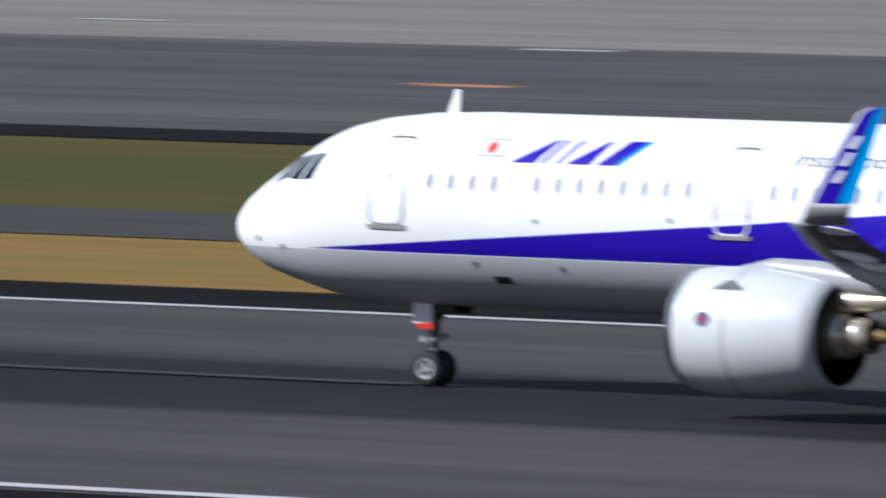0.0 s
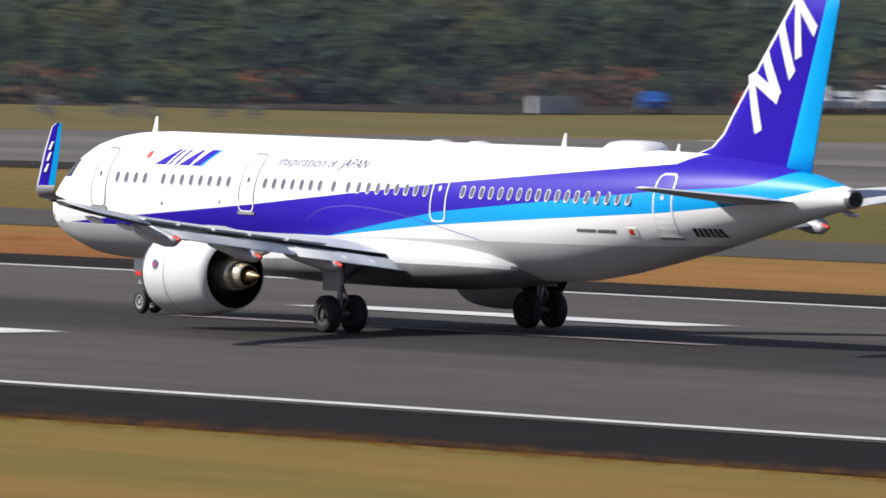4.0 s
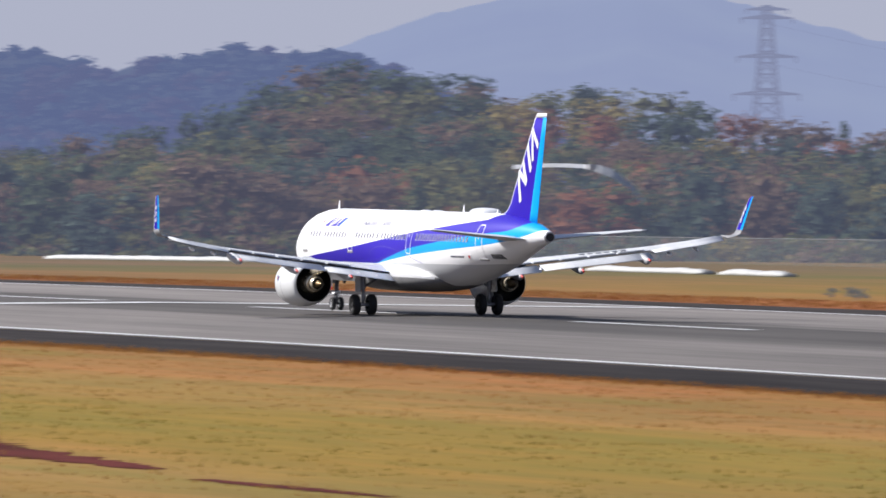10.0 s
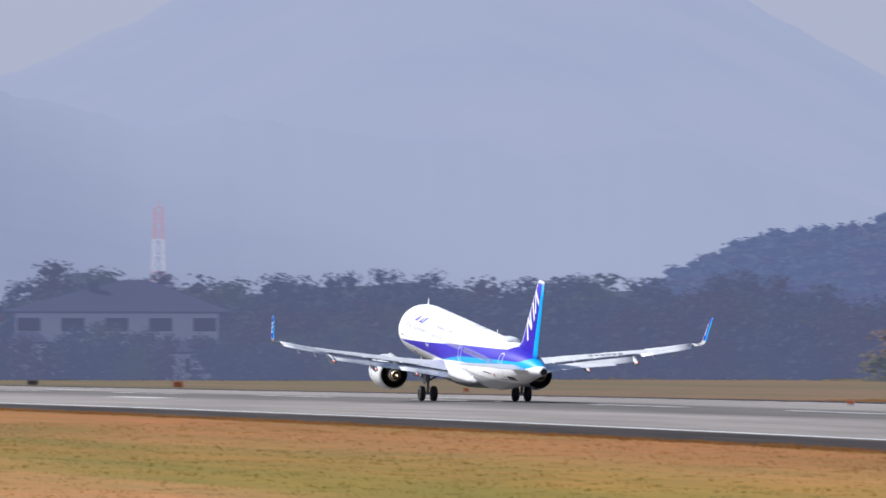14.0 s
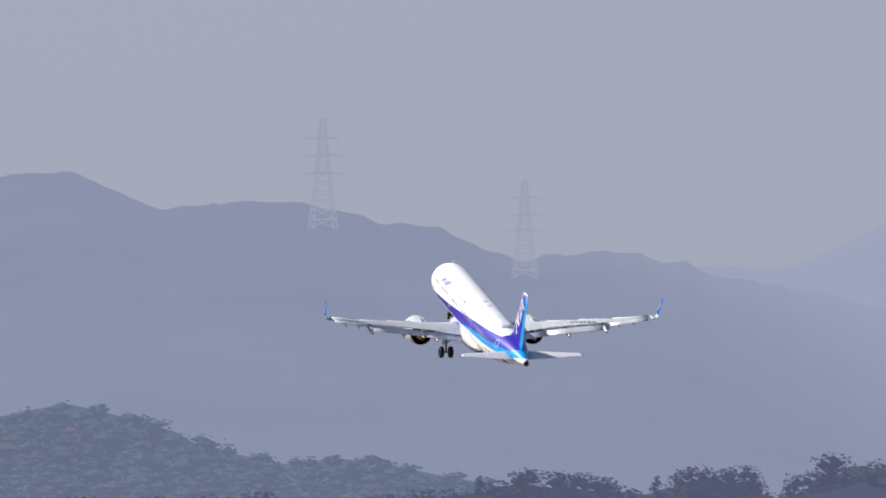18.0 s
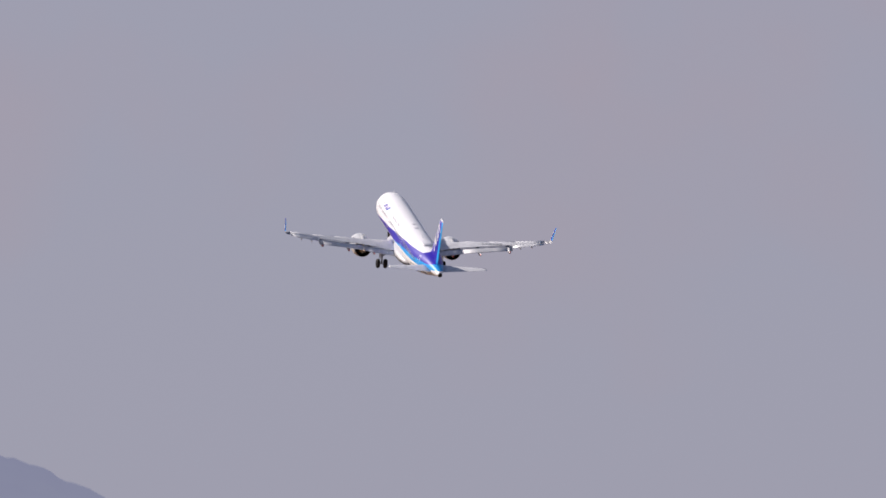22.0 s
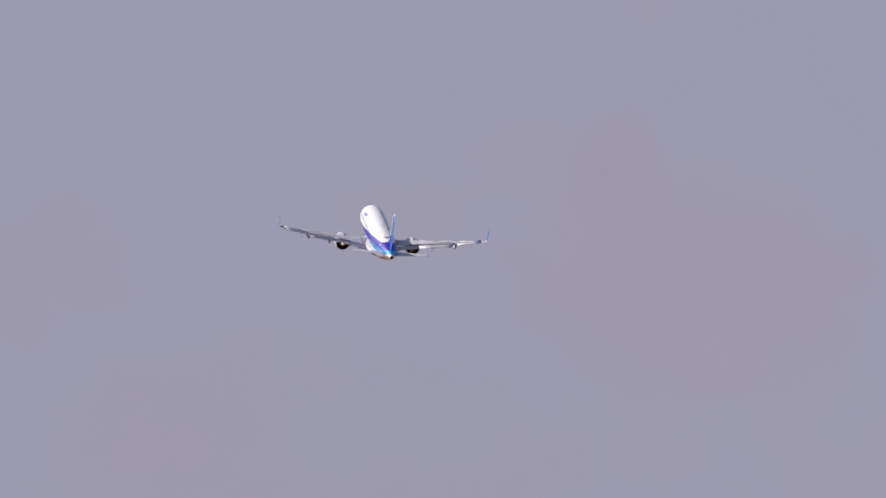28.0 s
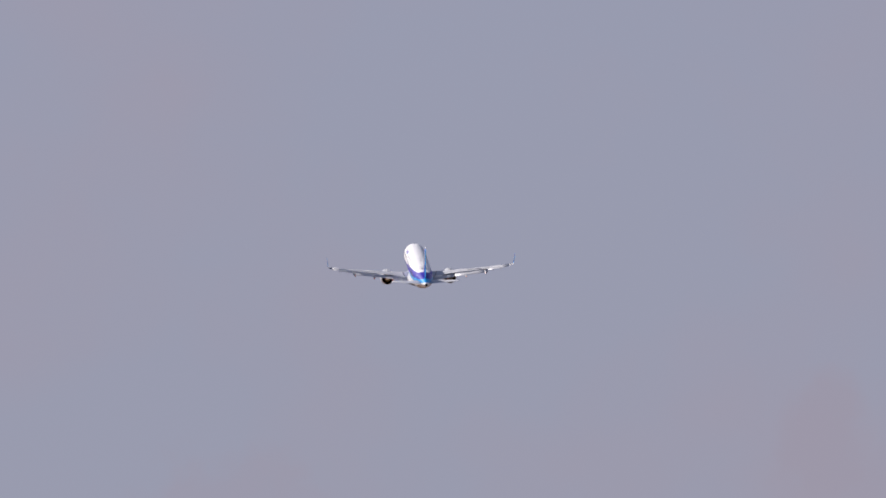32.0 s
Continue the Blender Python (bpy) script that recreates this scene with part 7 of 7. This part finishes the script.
def car(paint, van=False, label="parked car", long=4.1, tall=1.55):
    t = thing("van" if van else "car", label, "van" if van else "car", "parked vehicles")
    hl, hw = long / 2, 0.82
    if van:
        prof = [(-hl, 0.35), (-hl, 1.1), (-hl + 0.15, tall), (hl - 1.0, tall), (hl - 0.25, 1.05), (hl, 0.9), (hl, 0.35)]
    else:
        prof = [(-hl, 0.35), (-hl, 0.85), (-hl + 0.25, 1.0), (-hl + 0.75, tall), (hl - 1.75, tall), (hl - 0.95, 1.0), (hl - 0.1, 0.82), (hl, 0.6), (hl, 0.35)]
    rings = [[(x, s * hw * (1 if z < 1.02 else 0.84), z) for x, z in prof] for s in (-1, -0.97, 0.97, 1)]
    rings[0] = [(x * 0.985, y, 0.35 + (z - 0.35) * 0.97) for x, y, z in rings[0]]
    rings[3] = [(x * 0.985, y, 0.35 + (z - 0.35) * 0.97) for x, y, z in rings[3]]
    vs, fs = loft(rings)
    body = part("body", mesh_of("body", vs, fs, [CAR_PAINT[paint]]), t, paint + " car body")
    lo, hi = (1.02, tall - 0.14)
    for s in (-1, 1):
        x0, x1 = (-hl + 0.4, hl - 0.8) if van else (-hl + 0.85, hl - 1.3)
        bm = bmesh.new()
        bm.faces.new([bm.verts.new((x, s * hw * 0.90, z)) for x, z in ((x0 - 0.1, lo), (x1 + 0.25, lo), (x1 - 0.15, hi), (x0, hi))])
        bmesh.ops.solidify(bm, geom=bm.faces[:], thickness=0.06)
        part("side_window", bm, body, "dark window", GLASS)
    bm = bmesh.new()
    q = ((hl - 0.92, lo), (hl - 1.70, hi)) if not van else ((hl - 0.30, lo + 0.06), (hl - 0.93, hi))
    bm.faces.new([bm.verts.new(p) for p in ((q[0][0], -0.62, q[0][1]), (q[0][0], 0.62, q[0][1]), (q[1][0], 0.60, q[1][1]), (q[1][0], -0.60, q[1][1]))])
    bmesh.ops.solidify(bm, geom=bm.faces[:], thickness=0.06)
    part("windscreen", bm, body, "dark windscreen", GLASS)
    for sx in (-hl + 0.75, hl - 0.75):
        for s in (-1, 1):
            w = part("wheel", TC, t, "black tyre")
            w.location = (sx, s * (hw - 0.08), 0.31)
            part("rim", RC, w, "grey rim")
    for s in (-0.6, 0.6):
        bm = bmesh.new()
        box(bm, hl - 0.08, hl + 0.015, s - 0.14, s + 0.14, 0.62, 0.76, 0.02)
        part("headlight", bm, t, "pale headlight", HUB)
        bm = bmesh.new()
        box(bm, -hl - 0.015, -hl + 0.08, s - 0.12, s + 0.12, 0.72, 0.88, 0.02)
        part("tail_light", bm, t, "red tail light", RED)
    return t


def place(t, a, y, turn):
    t.matrix_basis = pose(-a, y, ground_z(a, y) - 0.03, 0, 0, turn)


kinds = [car("white", False, "white parked hatchback on dark asphalt"), car("white", True, "white parked van on dark asphalt", 4.4, 1.95), car("black", False, "black parked saloon on dark asphalt"), car("silver", False, "silver parked car on dark asphalt"),
         car("black", True, "black parked minivan on dark asphalt", 4.5, 1.85), car("blue", False, "blue parked car on dark asphalt"), car("red", False, "red parked car on dark asphalt")]
order = (6, 0, 1, 3, 0, 1, 2, 3, 0, 0, 1, 4, 3, 2, 1, 0, 2, 3, 1, 0, 5, 2, 0, 4, 3, 2, 0, 2, 1, 4, 2, 0, 3)
used = set()
rng = np.random.default_rng(9)
for i, k in enumerate(order[::-1]):
    y = 671 - 2.55 * i + rng.uniform(-0.3, 0.3)
    a, turn = 833 + rng.uniform(-0.8, 0.8), 90 * int(rng.integers(2)) * 2 + 90 + rng.uniform(-3, 3) + 60
    if k in used:
        o = copy_thing(kinds[k], pose(-a, y, ground_z(a, y) - 0.03, 0, 0, turn))
    else:
        place(kinds[k], a, y, turn)
        used.add(k)
for i, k in enumerate((0, 4, 2, 1, 3, 2, 0, 4)):
    y = 664 - 9.5 * i
    copy_thing(kinds[k], pose(-842, y, ground_z(842, y) - 0.03, 0, 0, 150 + 4 * i))
copy_thing(kinds[5], pose(-829, 577.5, ground_z(829, 577.5) - 0.03, 0, 0, 150))
bm = bmesh.new()
box(bm, -0.25, 0.25, -1.9, 1.9, 0, 1.25, 0.05)
me = bpy.data.meshes.new("barrier_wall")
bm.to_mesh(me)
bm.free()
me.materials.append(CONCRETE)
for a, y, turn in ((826, 567, 0), (832, 680, 10)):
    o = tagged(new("barrier_wall", me), "low pale concrete wall beside the car park", "wall", "car park walls")
    o.matrix_basis = pose(-a, y, ground_z(a, y) - 0.05, 0, 0, turn)
# yellow service cars and a white truck before the hangars
yc = car("yellow", False, "yellow airport service car before the hangars")
place(yc, 835, 715, 165)
copy_thing(yc, pose(-828, 730, ground_z(828, 730) - 0.03, 0, 0, 160))
copy_thing(yc, pose(-838, 724, ground_z(838, 724) - 0.03, 0, 0, 20))
for a, y, k, turn in ((842, 702, 1, 170), (664, 655, 1, 150), (670, 662, 1, 150), (838, 735, 4, 160), (600, 657, 1, 165), (790, 722, 3, 20)):
    copy_thing(kinds[k], pose(-a, y, ground_z(a, y) - 0.03, 0, 0, turn))


def box_truck(a, y, turn, label):
    t = thing("truck", label, "truck", at=pose(-a, y, ground_z(a, y) - 0.03, 0, 0, turn))
    bm = bmesh.new()
    box(bm, -3.0, 1.2, -1.1, 1.1, 0.9, 3.2, 0.05)
    part("cargo_box", bm, t, "white box body", CAR_PAINT["white"])
    bm = bmesh.new()
    box(bm, 1.3, 3.0, -1.05, 1.05, 0.5, 2.5, 0.18)
    cab = part("cab", bm, t, "white cab", CAR_PAINT["white"])
    bm = bmesh.new()
    box(bm, 2.55, 3.03, -0.9, 0.9, 1.45, 2.2, 0.03)
    part("windscreen", bm, cab, "dark windscreen", GLASS)
    bm = bmesh.new()
    box(bm, -3.0, 2.8, -0.5, 0.5, 0.5, 0.9)
    part("chassis", bm, t, "", DARK)
    for sx in (-2.0, 2.2):
        for s in (-0.9, 0.9):
            w = part("wheel", TC, t, "black tyre")
            w.location, w.scale = (sx, s, 0.42), (1.35, 1.2, 1.35)
            part("rim", RC, w, "grey rim")


box_truck(662, 650, 165, "white box truck on the apron")
box_truck(605, 664, 160, "white box truck before the hangars")
box_truck(832, 744, 170, "white box truck before the hangars")


# ---- light aircraft ----
def light_plane(a, y, turn, main, tail, wing_z, label, accent):
    t = thing("light_aircraft", label, "aircraft", "parked light aircraft", at=pose(-a, y, ground_z(a, y) - 0.03, 0, 0, turn))
    rr = []
    for x, w, z0, z1 in ((3.4, 0.12, 1.0, 1.25), (3.1, 0.42, 0.72, 1.45), (2.2, 0.52, 0.62, 1.55), (1.2, 0.56, 0.6, 1.75), (0.2, 0.56, 0.62, 1.95), (-0.8, 0.5, 0.7, 1.8), (-2.2, 0.28, 0.95, 1.5), (-3.9, 0.08, 1.15, 1.35)):
        rr.append([(x, w * math.cos(2 * math.pi * k / 14), (z0 + z1) / 2 + (z1 - z0) / 2 * math.sin(2 * math.pi * k / 14)) for k in range(14)])
    vs, fs = loft(rr)
    part("fuselage", mesh_of("fuselage", vs, fs, [main], True), t, "small rounded fuselage")
    rr = [[(1.0 + 0.75 * math.cos(2 * math.pi * k / 10), yy, wing_z + abs(yy) * 0.04 + 0.09 * math.sin(2 * math.pi * k / 10)) for k in range(10)] for yy in (-5.2, 0, 5.2)]
    vs, fs = loft(rr)
    part("wing", mesh_of("wing", vs, fs, [main], True), t, "straight thin wing")
    rr = [[(-3.6 + 0.45 * math.cos(2 * math.pi * k / 10), yy, 1.32 + 0.05 * math.sin(2 * math.pi * k / 10)) for k in range(10)] for yy in (-1.6, 0, 1.6)]
    vs, fs = loft(rr)
    part("tailplane", mesh_of("tailplane", vs, fs, [tail], True), t)
    vs = [(-2.6, -0.05, 1.35), (-4.0, -0.05, 1.3), (-4.1, -0.04, 2.75), (-3.5, -0.04, 2.75), (-2.6, 0.05, 1.35), (-4.0, 0.05, 1.3), (-4.1, 0.04, 2.75), (-3.5, 0.04, 2.75)]
    part("fin", mesh_of("fin", vs, [(0, 1, 2, 3), (7, 6, 5, 4), (0, 4, 5, 1), (1, 5, 6, 2), (2, 6, 7, 3), (3, 7, 4, 0)], [tail]), t, "upright tail fin")
    bm = bmesh.new()
    box(bm, -0.4, 1.2, -0.5, 0.5, 1.62, 2.02, 0.16)
    part("canopy", bm, t, "dark cabin glazing", GLASS)
    bm = bmesh.new()
    box(bm, -3.0, 2.8, -0.545, -0.50, 1.16, 1.24)
    part("stripe", bm, t, "", accent)
    for x, yy in ((2.6, 0), (0.4, -1.1), (0.4, 1.1)):
        w = part("wheel", TC, t, "small black tyre")
        w.location, w.scale = (x, yy, 0.24), (0.75, 0.7, 0.75)
        bm = bmesh.new()
        tube(bm, (x, yy, 0.24), (x, yy * 0.4, 0.9), 0.05, 0.05, 6)
        part("leg", bm, t, "", STEEL)
    bm = bmesh.new()
    box(bm, 3.42, 3.48, -0.08, 0.08, 0.2, 2.05, 0.02)
    part("propeller", bm, t, "", DARK)


light_plane(783, 655, -10, CAR_PAINT["black"], CAR_PAINT["yellow"], 2.05, "parked high-wing light aircraft with a yellow tail", CAR_PAINT["yellow"])
light_plane(766, 655, 172, CAR_PAINT["white"], CAR_PAINT["white"], 0.85, "parked white low-wing light aircraft with a red stripe", RED)
strip("grass_verge", 745, 830, 640, 652, GRASS, 0.02, "narrow strip of grass before the yard", category="verge")

# dark tow tractors and posts out on the apron
for a, y, k, turn in ((430, 546, 4, 170), (429, 553, 2, 165)):
    copy_thing(kinds[k], pose(-a, y, ground_z(a, y) - 0.03, 0, 0, turn))
for a, y in ((421, 556), (424, 562)):
    t = thing("apron_post", "short dark post on the apron", "post", at=pose(-a, y, ground_z(a, y) - 0.03))
    bm = bmesh.new()
    tube(bm, (0, 0, 0), (0, 0, 1.6), 0.16, 0.14, 10)
    part("shaft", bm, t, "", DARK)
    bm = bmesh.new()
    box(bm, -0.35, 0.35, -0.35, 0.35, 0, 0.2, 0.03)
    part("foot", bm, t, "", CONCRETE)
# tall light columns by the car park
for a, y in ((846, 647), (850, 667)):
    t = thing("light_column", "tall grey floodlight column by the car park", "lamp post", at=pose(-a, y, ground_z(a, y) - 0.03))
    bm = bmesh.new()
    tube(bm, (0, 0, 0), (0, 0, 16), 0.42, 0.26, 14)
    part("column", bm, t, "grey concrete column", CONCRETE)
    bm = bmesh.new()
    box(bm, -0.8, 0.8, -0.5, 0.5, 15.6, 16.3, 0.08)
    part("lamp_head", bm, t, "pale floodlight head", HUB)

# ---- scrub: tufts and bushes in the grass ----
TUFT = [mat("tuft_" + n, c, 0.95, 0, 0.12, 0.2, island=True, low=0.88) for n, c in (("olive", (0.19, 0.15, 0.026)), ("straw", (0.30, 0.18, 0.055)), ("orange", (0.29, 0.14, 0.042)), ("rust", (0.23, 0.09, 0.032)))]
for m in TUFT:
    see_through(m, 0.5)


def tufts(name, count, area, height, seed, label, tilt=0.0):
    """Bent blades of grass in small clumps over a stretch of (along, y)."""
    rng = np.random.default_rng(seed)
    vs, fs, mi = [], [], []
    for _ in range(count):
        a, y = rng.uniform(area[0], area[1]), rng.uniform(area[2], area[3])
        thick = noise.noise((a * 0.035, y * 0.25, seed))
        z = ground_z(a, y) - 0.06
        tone = profile(((110, 0.42), (136, 0.42), (145, 0.12), (162, 0.18), (174, 0.44), (190, 0.6), (200, 0.66)), y) + tilt + 0.2 * noise.noise((a * 0.06, y * 0.5, 8)) + 0.06 * rng.normal()
        m = int(min(3, max(0, tone * 4)))
        for _ in range(5):
            ang, lean = rng.uniform(0, 6.28), rng.uniform(0.1, 0.6)
            hgt, w = height * rng.uniform(0.4, 1.1) * (0.9 + 0.4 * thick), rng.uniform(0.015, 0.045)
            px, py = -a + rng.normal() * 0.35, y + rng.normal() * 0.35
            dx, dy = math.cos(ang), math.sin(ang)
            b = len(vs)
            vs += [(px - dy * w, py + dx * w, z), (px + dy * w, py - dx * w, z), (px + dx * lean * hgt, py + dy * lean * hgt, z + hgt)]
            fs.append((b, b + 1, b + 2))
            mi.append(m)
    return tagged(new(name, mesh_of(name, vs, fs, TUFT, False, mi)), label, "grass", kind="stuff")


tufts("grass_tufts_near", 9000, (330, 920, 118, 200), 0.16, 3, "tufts of dry straw, olive and orange grass")
tufts("grass_tufts_far", 8000, (480, 1150, 293, 307), 0.2, 4, "tufts of dry rusty grass beyond the runway", 0.1)
tufts("grass_tufts_edge", 6000, (250, 1300, 199, 202), 0.25, 6, "ragged grass along the runway's edge")
bushes = []
hedge = np.random.default_rng(17)
hedge_line = ((790, 512), (890, 474), (960, 449), (1060, 436), (1180, 429))
shrubs = []
for _ in range(110):
    a = hedge.uniform(790, 1180)
    shrubs.append((a, profile(hedge_line, a) + hedge.uniform(2, 26), hedge.uniform(0.9, 2.3), int(hedge.choice((1, 2, 2, 3, 4, 5)))))
for a, y, hgt, m in (*shrubs, (867, 310, 1.2, 2), (872, 312, 1.0, 1), (880, 313, 0.9, 2), (905, 452, 1.6, 1), (940, 440, 1.8, 2), (985, 428, 1.6, 1), (1010, 425, 1.5, 5), (1030, 430, 1.9, 2), (1240, 420, 2.0, 1), (1300, 425, 1.8, 2), (1085, 428, 1.6, 2), (1120, 430, 1.5, 1)):
    bushes.append((-a, y, ground_z(a, y) - 0.35 * hgt, hgt * 1.05, 1.8, int(a), m))
# leaf set of the far hill, its haze glow included
plant("perimeter_bushes", bushes, BUSH, LEAF_FAR, "low olive and yellowing bushes along the fence", "bushes")
autumn = at_bearing(75.28, 1700, high(1700, 0.02) - 10)
plant("autumn_tree", [(autumn.x, autumn.y, autumn.z, 10.5, 1.6, 1, 5), (autumn.x + 3, autumn.y - 2, autumn.z - 1, 9.5, 1.5, 2, 2)], BROAD, LEAF_FAR, "rounded tree in ochre autumn leaf", "tree")


# ---- what moves ----
# seconds, along, height, pitch, roll (port wing up), heading (to port)
FLIGHT = (
    (0.0, 156.67, -3.98, 0.77, 0.04, 0.10),
    (0.5, 179.91, -3.66, 0.79, -0.16, 0.23),
    (1.0, 203.78, -3.34, 0.80, -0.35, 0.36),
    (1.5, 228.77, -3.01, 0.82, -0.40, 0.26),
    (2.0, 254.81, -2.68, 0.84, -0.44, 0.16),
    (2.5, 281.70, -2.35, 0.79, -0.53, -0.01),
    (3.0, 309.43, -2.01, 0.73, -0.61, -0.18),
    (3.5, 337.95, -1.68, 0.72, -0.69, -0.40),
    (4.0, 367.16, -1.35, 0.69, -0.68, -0.45),
    (4.5, 396.99, -1.03, 0.66, -0.67, -0.50),
    (5.0, 427.38, -0.71, 0.62, -0.67, -0.55),
    (5.5, 458.29, -0.40, 0.59, -0.66, -0.59),
    (6.0, 489.69, -0.10, 0.49, -0.66, -0.30),
    (6.5, 521.64, 0.20, 0.51, -0.44, -0.13),
    (7.0, 554.23, 0.48, 0.54, -0.21, 0.05),
    (7.5, 587.55, 0.76, 0.47, -0.27, 0.14),
    (8.0, 621.61, 1.03, 0.41, -0.33, 0.23),
    (8.5, 656.43, 1.28, 0.45, -0.22, 0.12),
    (9.0, 691.95, 1.53, 0.49, -0.12, 0.01),
    (9.5, 728.10, 1.76, 0.46, -0.13, -0.13),
    (10.0, 764.82, 1.98, 0.43, -0.13, -0.27),
    (10.5, 802.00, 2.18, 0.62, -0.23, -0.20),
    (11.0, 839.61, 2.37, 0.80, -0.32, -0.12),
    (11.5, 877.64, 2.54, 1.73, -0.19, -0.05),
    (12.0, 916.08, 2.68, 2.65, -0.05, 0.03),
    (12.5, 954.95, 2.82, 3.65, 0.04, 0.12),
    (13.0, 994.28, 2.93, 4.64, 0.14, 0.21),
    (13.5, 1034.11, 3.02, 5.27, 0.18, 0.28),
    (14.0, 1074.47, 3.09, 5.90, 0.21, 0.36),
    (14.5, 1115.41, 4.03, 6.86, -0.15, 0.36),
    (15.0, 1156.97, 5.53, 7.81, -0.51, 0.37),
    (15.5, 1199.18, 7.44, 8.97, -0.46, 0.34),
    (16.0, 1242.09, 9.83, 10.13, -0.38, 0.52),
    (16.5, 1285.67, 12.78, 11.28, -0.30, 0.70),
    (17.0, 1329.87, 16.32, 12.30, -0.22, 0.88),
    (17.5, 1374.62, 20.54, 13.32, -0.14, 1.06),
    (18.0, 1419.85, 25.45, 13.93, -0.41, 1.35),
    (18.5, 1465.45, 31.02, 14.59, -0.06, 1.18),
    (19.0, 1511.35, 37.17, 15.26, 0.29, 1.01),
    (19.5, 1557.48, 43.88, 15.33, -0.27, 0.92),
    (20.0, 1603.74, 51.16, 15.21, -0.84, 0.84),
    (20.5, 1650.04, 59.09, 15.56, 0.28, 1.17),
    (21.0, 1696.31, 68.00, 15.90, 1.40, 1.50),
    (21.5, 1742.48, 78.19, 16.07, 1.51, 1.37),
    (22.0, 1788.51, 89.69, 16.24, 1.63, 1.23),
    (22.5, 1834.34, 102.45, 16.28, 1.46, 1.03),
    (23.0, 1879.91, 116.34, 16.34, 1.28, 0.82),
    (23.5, 1925.18, 131.19, 16.57, 1.30, 0.68),
    (24.0, 1970.12, 146.84, 16.80, 1.32, 0.54),
    (24.5, 2014.66, 163.08, 16.91, 1.52, 0.45),
    (25.0, 2058.74, 179.46, 17.01, 1.72, 0.36),
    (25.5, 2102.27, 195.55, 17.02, 2.19, 0.09),
    (26.0, 2145.18, 211.08, 17.03, 2.66, -0.18),
    (26.5, 2187.40, 225.87, 17.04, 3.13, -0.46),
    (27.0, 2228.88, 239.71, 17.05, 3.59, -0.73),
    (27.5, 2269.54, 252.41, 17.06, 4.06, -1.00),
    (28.0, 2309.32, 263.92, 17.18, 3.53, -1.31),
    (28.5, 2348.16, 274.64, 17.34, 2.87, -1.65),
    (29.0, 2386.02, 284.74, 17.50, 2.22, -1.98),
    (29.5, 2422.85, 294.31, 17.36, 2.06, -2.17),
    (30.0, 2458.68, 303.46, 17.21, 1.90, -2.36),
    (30.5, 2493.49, 312.28, 17.14, 0.66, -2.33),
    (31.0, 2527.14, 320.72, 17.06, -0.59, -2.29),
    (31.5, 2559.59, 328.80, 16.88, -1.21, -2.22),
    (32.0, 2591.36, 336.66, 16.70, -1.82, -2.15),
)


def motions():
    walk(plane, [(t, pose(-x, AXIS, z, -roll, pitch, head)) for t, x, z, pitch, roll, head in FLIGHT])
    # the wings flex as they take the weight
    for wing, side in wings:
        rest = wing.location.copy()
        walk(wing, [(t, pose(*rest, side * a)) for t, a in ((0, 0), (11.5, 0), (15.2, 2.0), (32, 2.0))])
    # the main wheels fold inwards after take-off
    for gear, side, hinge in gears:
        walk(gear, [(t, pose(*hinge, -side * a)) for t, a in ((0, 0), (22.4, 0), (23.2, 22), (24.0, 50), (24.8, 70), (25.6, 82), (32, 82))])
    q = nose_gear.location.copy()
    walk(nose_gear, [(t, pose(*q, 0, a, 0)) for t, a in ((0, 0), (21.8, 0), (23.0, 40), (24.2, 85), (32, 85))])


motions()
